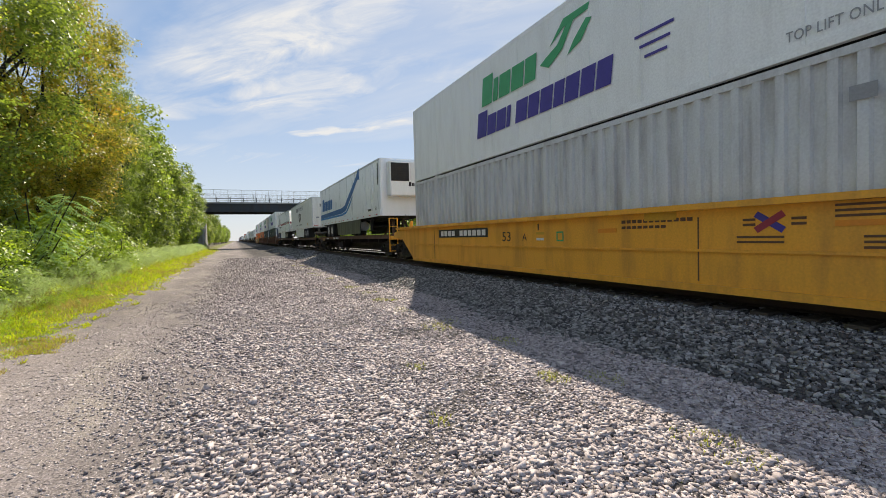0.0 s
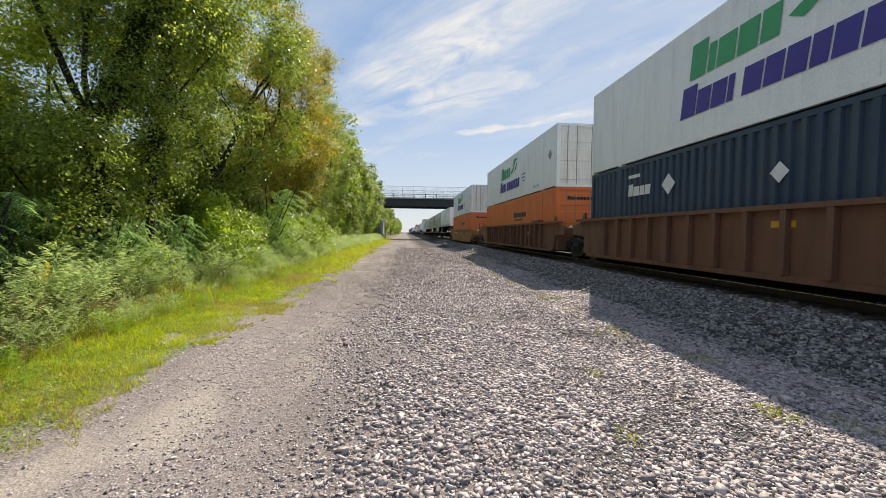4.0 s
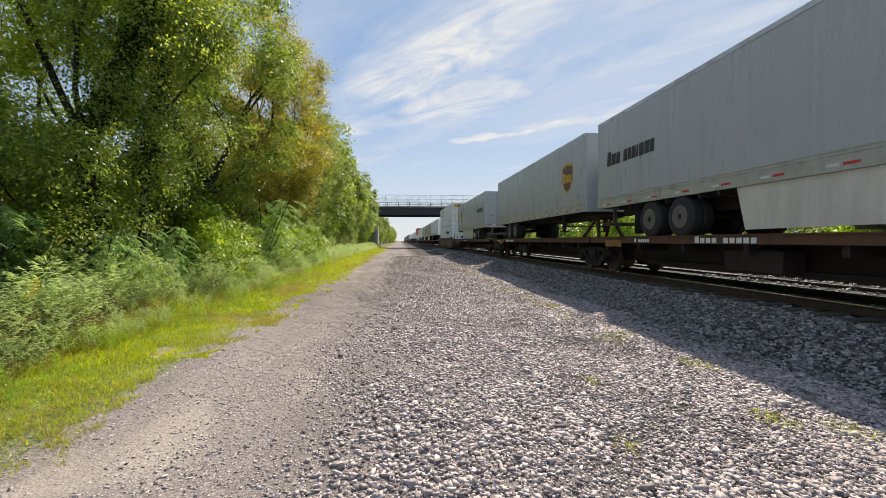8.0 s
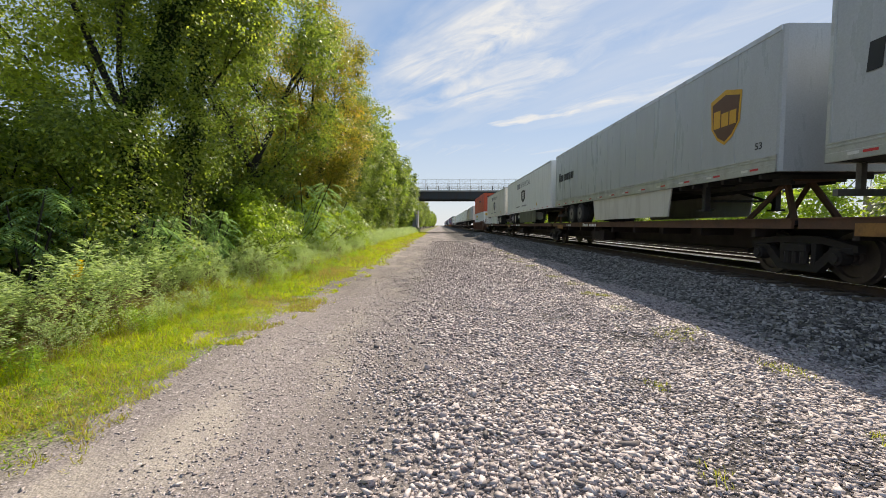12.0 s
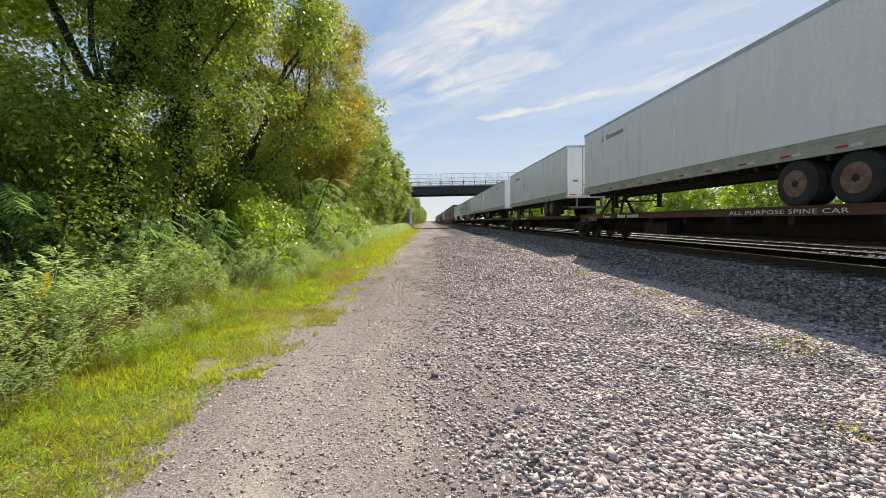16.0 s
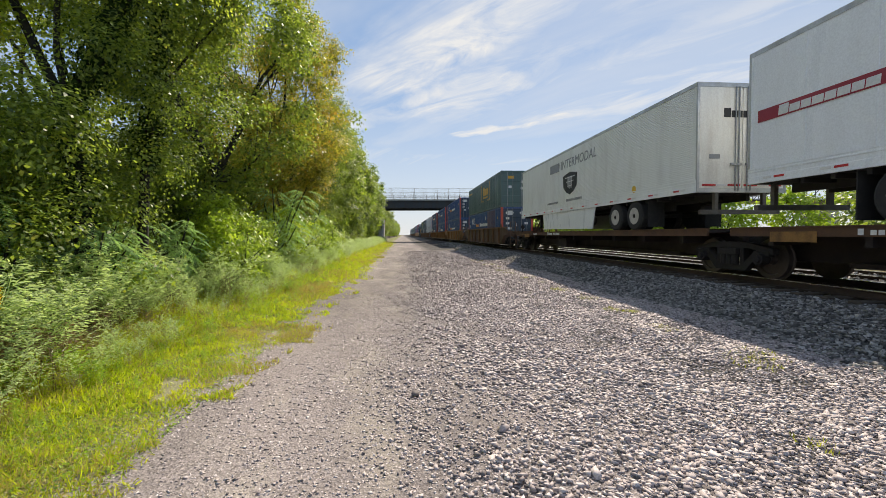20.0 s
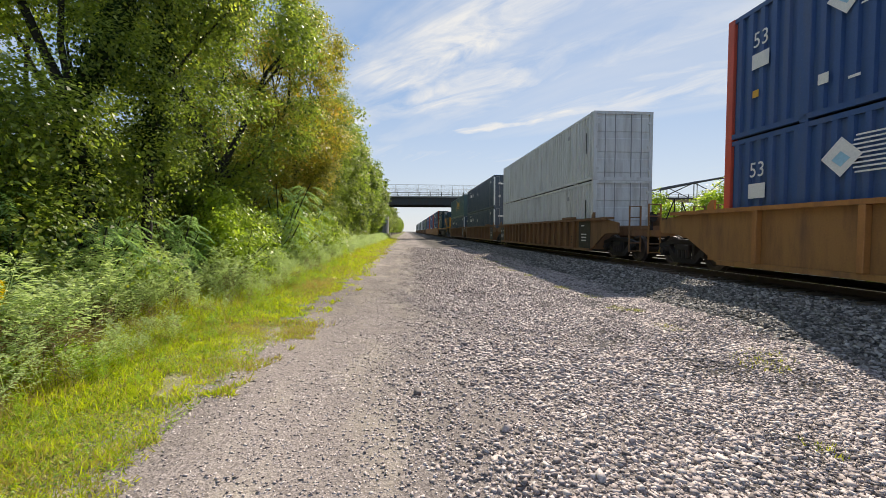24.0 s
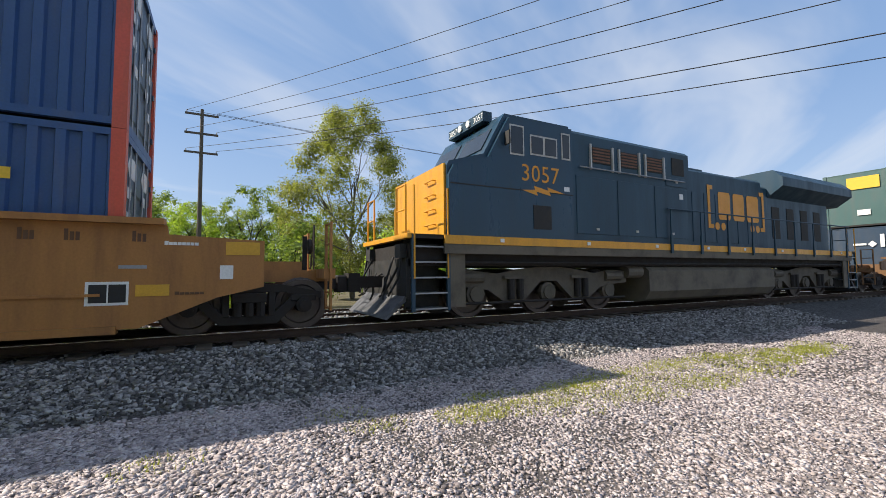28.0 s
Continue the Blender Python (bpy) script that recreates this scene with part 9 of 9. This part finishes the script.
    for c in (4.02, 16.98):
        t = part("truck", boxes((-0.9, 0.9, c - 1.9, c + 1.9, 0.62, 0.95)), LOCO_GREY, ob, "three-axle grey truck")
        for s in (-1, 1):
            bm = bmesh.new()
            out = [(-2.75, 0.72), (-2.75, 1.02), (-2.2, 1.06), (-1.5, 0.98), (-0.9, 1.08), (-0.3, 1.14), (0.3, 1.14), (0.9, 1.08), (1.5, 0.98), (2.2, 1.06), (2.75, 1.02), (2.75, 0.72), (2.35, 0.70), (1.75, 0.62), (1.35, 0.36), (0.75, 0.36), (0.45, 0.62), (0.25, 0.80), (-0.25, 0.80), (-0.45, 0.62), (-0.75, 0.36), (-1.35, 0.36), (-1.75, 0.62), (-2.35, 0.70)]
            prism(bm, [(c + y, z) for y, z in out], s * 1.12 - 0.08, s * 1.12 + 0.08)
            part("side_frame", bm, LOCO_GREY, t)
            for k in (-1.03, 1.03):
                for j in (-0.13, 0.13):
                    part("spring", tube(bmesh.new(), (s * 1.24, c + k + j, 0.40), (s * 1.24, c + k + j, 0.86), 0.085, 8), IRON, t, "dark coil spring")
                part("bracket", boxes((s * 1.23 - 0.06, s * 1.23 + 0.06, c + k - 0.34, c + k + 0.34, 0.86, 0.93)), LOCO_GREY, t)
            part("brake_rod", tube(bmesh.new(), (s * 1.25, c - 2.6, 0.34), (s * 1.25, c + 2.6, 0.34), 0.03, 6), IRON, t)
            for k in (-2.5, 1.9):
                part("brake_cylinder", tube(bmesh.new(), (s * 1.18, c + k, 0.9), (s * 1.18, c + k + 0.6, 0.9), 0.13, 10), LOCO_GREY, t)
            for y in (-2.07, 0, 2.07):
                bm = bmesh.new()
                lathe(bm, [(0.0, 0.24), (s * 0.12, 0.24), (s * 0.14, 0.18), (s * 0.17, 0.17), (s * 0.17, 0.02)], 10)
                part("axle_box", bm, LOCO_GREY, t, "", (s * 1.06, c + y, 0.535))
        for y in (-2.07, 0, 2.07):
            bm = bmesh.new()
            for s in (-1, 1):
                lathe(bm, [(s * 0.69, 0.10), (s * 0.69, 0.57), (s * 0.715, 0.57), (s * 0.725, 0.535), (s * 0.83, 0.528), (s * 0.83, 0.44), (s * 0.78, 0.42), (s * 0.78, 0.1)], 26)
            tube(bm, (-1.0, 0, 0), (1.0, 0, 0), 0.09, 10)
            part("wheelset", bm, TREAD, t, "steel wheels", (0, c + y, 0.535))
    # air tanks and pipes under the sill
    for s in (-1, 1):
        part("pipe", tube(bmesh.new(), (s * 1.42, 1.2, 1.22), (s * 1.42, 19.6, 1.22), 0.035, 6), IRON, ob)
        part("air_tank", tube(bmesh.new(), (s * 1.2, 13.7, 1.0), (s * 1.2, 14.3, 1.0), 0.17, 12), LOCO_TANK, ob)
    # end plates, steps, handrails, plough, couplers
    for y, way in ((0.35, -1), (end - 0.35, 1)):
        part("pilot", boxes((-1.30, 1.30, min(y, y + way * 0.10), max(y, y + way * 0.10), 0.45, 1.30)), UNDER, ob, "black pilot plate")
        part("deck_edge", boxes((-1.48, 1.48, min(y, y + way * 0.14), max(y, y + way * 0.14), 1.70, 1.80)), LOCO_YELLOW, ob, "yellow edge of the end platform")
        for x in (-1.05, 0.95):
            part("cable_box", boxes((x - 0.16, x + 0.16, min(y, y + way * 0.18), max(y, y + way * 0.18), 1.32, 1.6)), UNDER, ob, "black cable box")
        part("coupler", boxes((-0.1, 0.1, min(y, y + way * 0.75), max(y, y + way * 0.75), 0.70, 0.95), (-0.18, 0.18, min(y + way * 0.7, y + way * 0.95), max(y + way * 0.7, y + way * 0.95), 0.62, 1.02)), IRON, ob, "dark iron coupler")
        bm = bmesh.new()
        prism(bm, ((y + way * 0.12, 0.55), (y + way * 0.55, 0.12), (y + way * 0.50, 0.10), (y + way * 0.04, 0.50)), -1.3, 1.3)
        part("plough", bm, PLOUGH, ob, "scuffed grey snow plough")
        for s in (-1, 1):
            side = min(y - way * 0.75, y)
            st = part("step_well", boxes((s * 1.47 - 0.03, s * 1.47 + 0.03, side - 0.05, side + 0.02, 0.25, 1.78), (s * 1.47 - 0.03, s * 1.47 + 0.03, side + 0.73, side + 0.80, 0.25, 1.78)), LOCO_BLUE, ob)
            part("step_panel", boxes((s * 1.45 - 0.02, s * 1.45 + 0.02, min(side + 0.80, side + 1.15) if way < 0 else side - 0.42, side + 1.15 if way < 0 else side - 0.055, 0.30, 1.60)), LOCO_TANK, ob, "grimy panel beside the steps")
            part("step_back", boxes((s * 1.0 - 0.02, s * 1.0 + 0.02, side - 0.02, side + 0.77, 0.25, 1.69)), UNDER, st, "black plate behind the treads")
            for k in range(5):
                part("step", boxes((s * 1.28 - 0.22, s * 1.28 + 0.22, side + 0.02, side + 0.73, 0.28 + 0.31 * k, 0.31 + 0.31 * k)), GALV, st, "worn steel tread")
            for yy in (side, side + 0.75):
                part("handrail", tube(bmesh.new(), (s * 1.50, yy, 0.9), (s * 1.50, yy, 2.75), 0.02, 6), LOCO_YELLOW, ob, "yellow handrail")
        for x in (-1.25, 0.75):
            bm = bmesh.new()
            for k in (0.0, 0.5):
                tube(bm, (x + k, y + way * 0.08, 1.78), (x + k, y + way * 0.08, 2.80), 0.022, 6)
            for z in (2.3, 2.80):
                tube(bm, (x, y + way * 0.08, z), (x + 0.5, y + way * 0.08, z), 0.018, 6)
            part("end_railing", bm, LOCO_YELLOW if way > 0 else LOCO_BLUE, ob)
        for x in (-1.15, -0.95, -0.7, -0.45, 0.0, 0.45, 0.7, 0.95, 1.15):
            bm = bmesh.new()
            limb(bm, [Vector((x, y + way * 0.14, 1.0 + 0.35 * abs(math.sin(7 * x)))), Vector((x + 0.16 * math.sin(11 * x), y + way * (0.26 + 0.08 * math.cos(9 * x)), 0.9)), Vector((x + 0.3 * math.sin(5 * x), y + way * 0.36, 0.55)), Vector((x + 0.2 * math.sin(17 * x), y + way * 0.42, 0.42 + 0.3 * abs(math.sin(13 * x))))], 0.025, 0.022, 6)
            part("air_hose", bm, TYRE, ob, "black rubber air hose")
    for s in (-1, 1):
        for k in range(9):
            y = 1.4 + 1.42 * k
            part("rail_post", boxes((s * 1.59 - 0.022, s * 1.59 + 0.022, y - 0.045, y + 0.045, 1.52, 2.05), (s * 1.59 - 0.016, s * 1.59 + 0.016, y - 0.022, y + 0.022, 2.05, 2.78)), LOCO_BLUE, ob)
        part("walkway_rail", tube(bmesh.new(), (s * 1.59, 1.1, 2.78), (s * 1.59, 12.9, 2.78), 0.022, 6), LOCO_BLUE, ob)
    for s in (-0.16, 0.16):
        part("headlight", tube(bmesh.new(), (s, 1.22, 3.82), (s, 1.16, 3.82), 0.09, 12), LAMP, ob, "headlight lens")
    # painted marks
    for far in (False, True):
        x = -1.534
        lettering(ob, "3057", 0.40, "loco", on_side(18.02, 3.10, x) if not far else on_side(16.8, 3.10, x, True), "orange fleet number")
        bolt = ((0, 0.10), (0.45, 0.0), (0.42, 0.09), (0.85, 0.02), (0.80, 0.11), (1.3, 0.10), (0.75, 0.22), (0.78, 0.14), (0.35, 0.22), (0.38, 0.13))
        shape(ob, bolt, "loco", on_side(18.0, 2.78, x) if not far else on_side(16.8, 2.78, x, True), "orange lightning stroke")
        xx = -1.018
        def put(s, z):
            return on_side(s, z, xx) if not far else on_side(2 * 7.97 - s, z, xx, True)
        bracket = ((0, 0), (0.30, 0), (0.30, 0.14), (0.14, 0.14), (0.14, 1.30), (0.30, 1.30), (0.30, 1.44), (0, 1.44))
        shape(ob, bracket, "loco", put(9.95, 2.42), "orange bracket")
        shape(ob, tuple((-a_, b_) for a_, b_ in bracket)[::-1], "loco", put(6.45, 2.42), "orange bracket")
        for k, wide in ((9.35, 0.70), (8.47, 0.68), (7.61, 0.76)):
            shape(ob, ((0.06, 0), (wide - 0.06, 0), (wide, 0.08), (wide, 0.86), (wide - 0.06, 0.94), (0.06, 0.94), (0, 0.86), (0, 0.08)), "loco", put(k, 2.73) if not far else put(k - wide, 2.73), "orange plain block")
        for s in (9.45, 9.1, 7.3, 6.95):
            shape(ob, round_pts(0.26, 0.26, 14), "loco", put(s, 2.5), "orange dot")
    ride(ob, 688.2, RAIL_Z)


make_locomotive()


# ---- a pickup crossing the road bridge ----
def make_pickup():
    ob = thing("pickup_truck", "silver pickup truck driving over the bridge", "pickup truck")
    paint = material("silver_car_paint", (0.45, 0.46, 0.47), 0.3, metal=0.5, dirt=0.1)
    bm = bmesh.new()
    prism(bm, ((-2.8, 0.45), (2.8, 0.45), (2.8, 1.05), (1.5, 1.15), (0.7, 1.85), (-0.7, 1.88), (-0.95, 1.2), (-2.8, 1.2)), -0.95, 0.95)
    part("body", bm, paint, ob)
    for s in (-1, 1):
        bm = bmesh.new()
        prism(bm, ((1.25, 1.2), (0.65, 1.75), (-0.6, 1.78), (-0.75, 1.22)), s * 0.955 - 0.01, s * 0.955 + 0.01)
        part("window", bm, GLASS, ob, "dark side window")
        for y in (-1.75, 1.85):
            part("wheel", tube(bmesh.new(), (s * 0.72, y, 0.4), (s * 0.97, y, 0.4), 0.4, 16), TYRE, ob, "black tyre")
    return ob


PICKUP = make_pickup()


def motions():
    for ob, place, height, turned in MOVERS:
        turn = 180 if turned else 0
        walk(ob, [(0, pose(TRACK_X, place, height, 0, 0, turn)), (28, pose(TRACK_X, place - SPEED * 28, height, 0, 0, turn))])
    walk(PICKUP, [(0, pose(208.9, 100.0, 9.752, 0, 0, 90)), (28, pose(208.9 - 7.7 * 28, 100.0, 9.752, 0, 0, 90))])


motions()
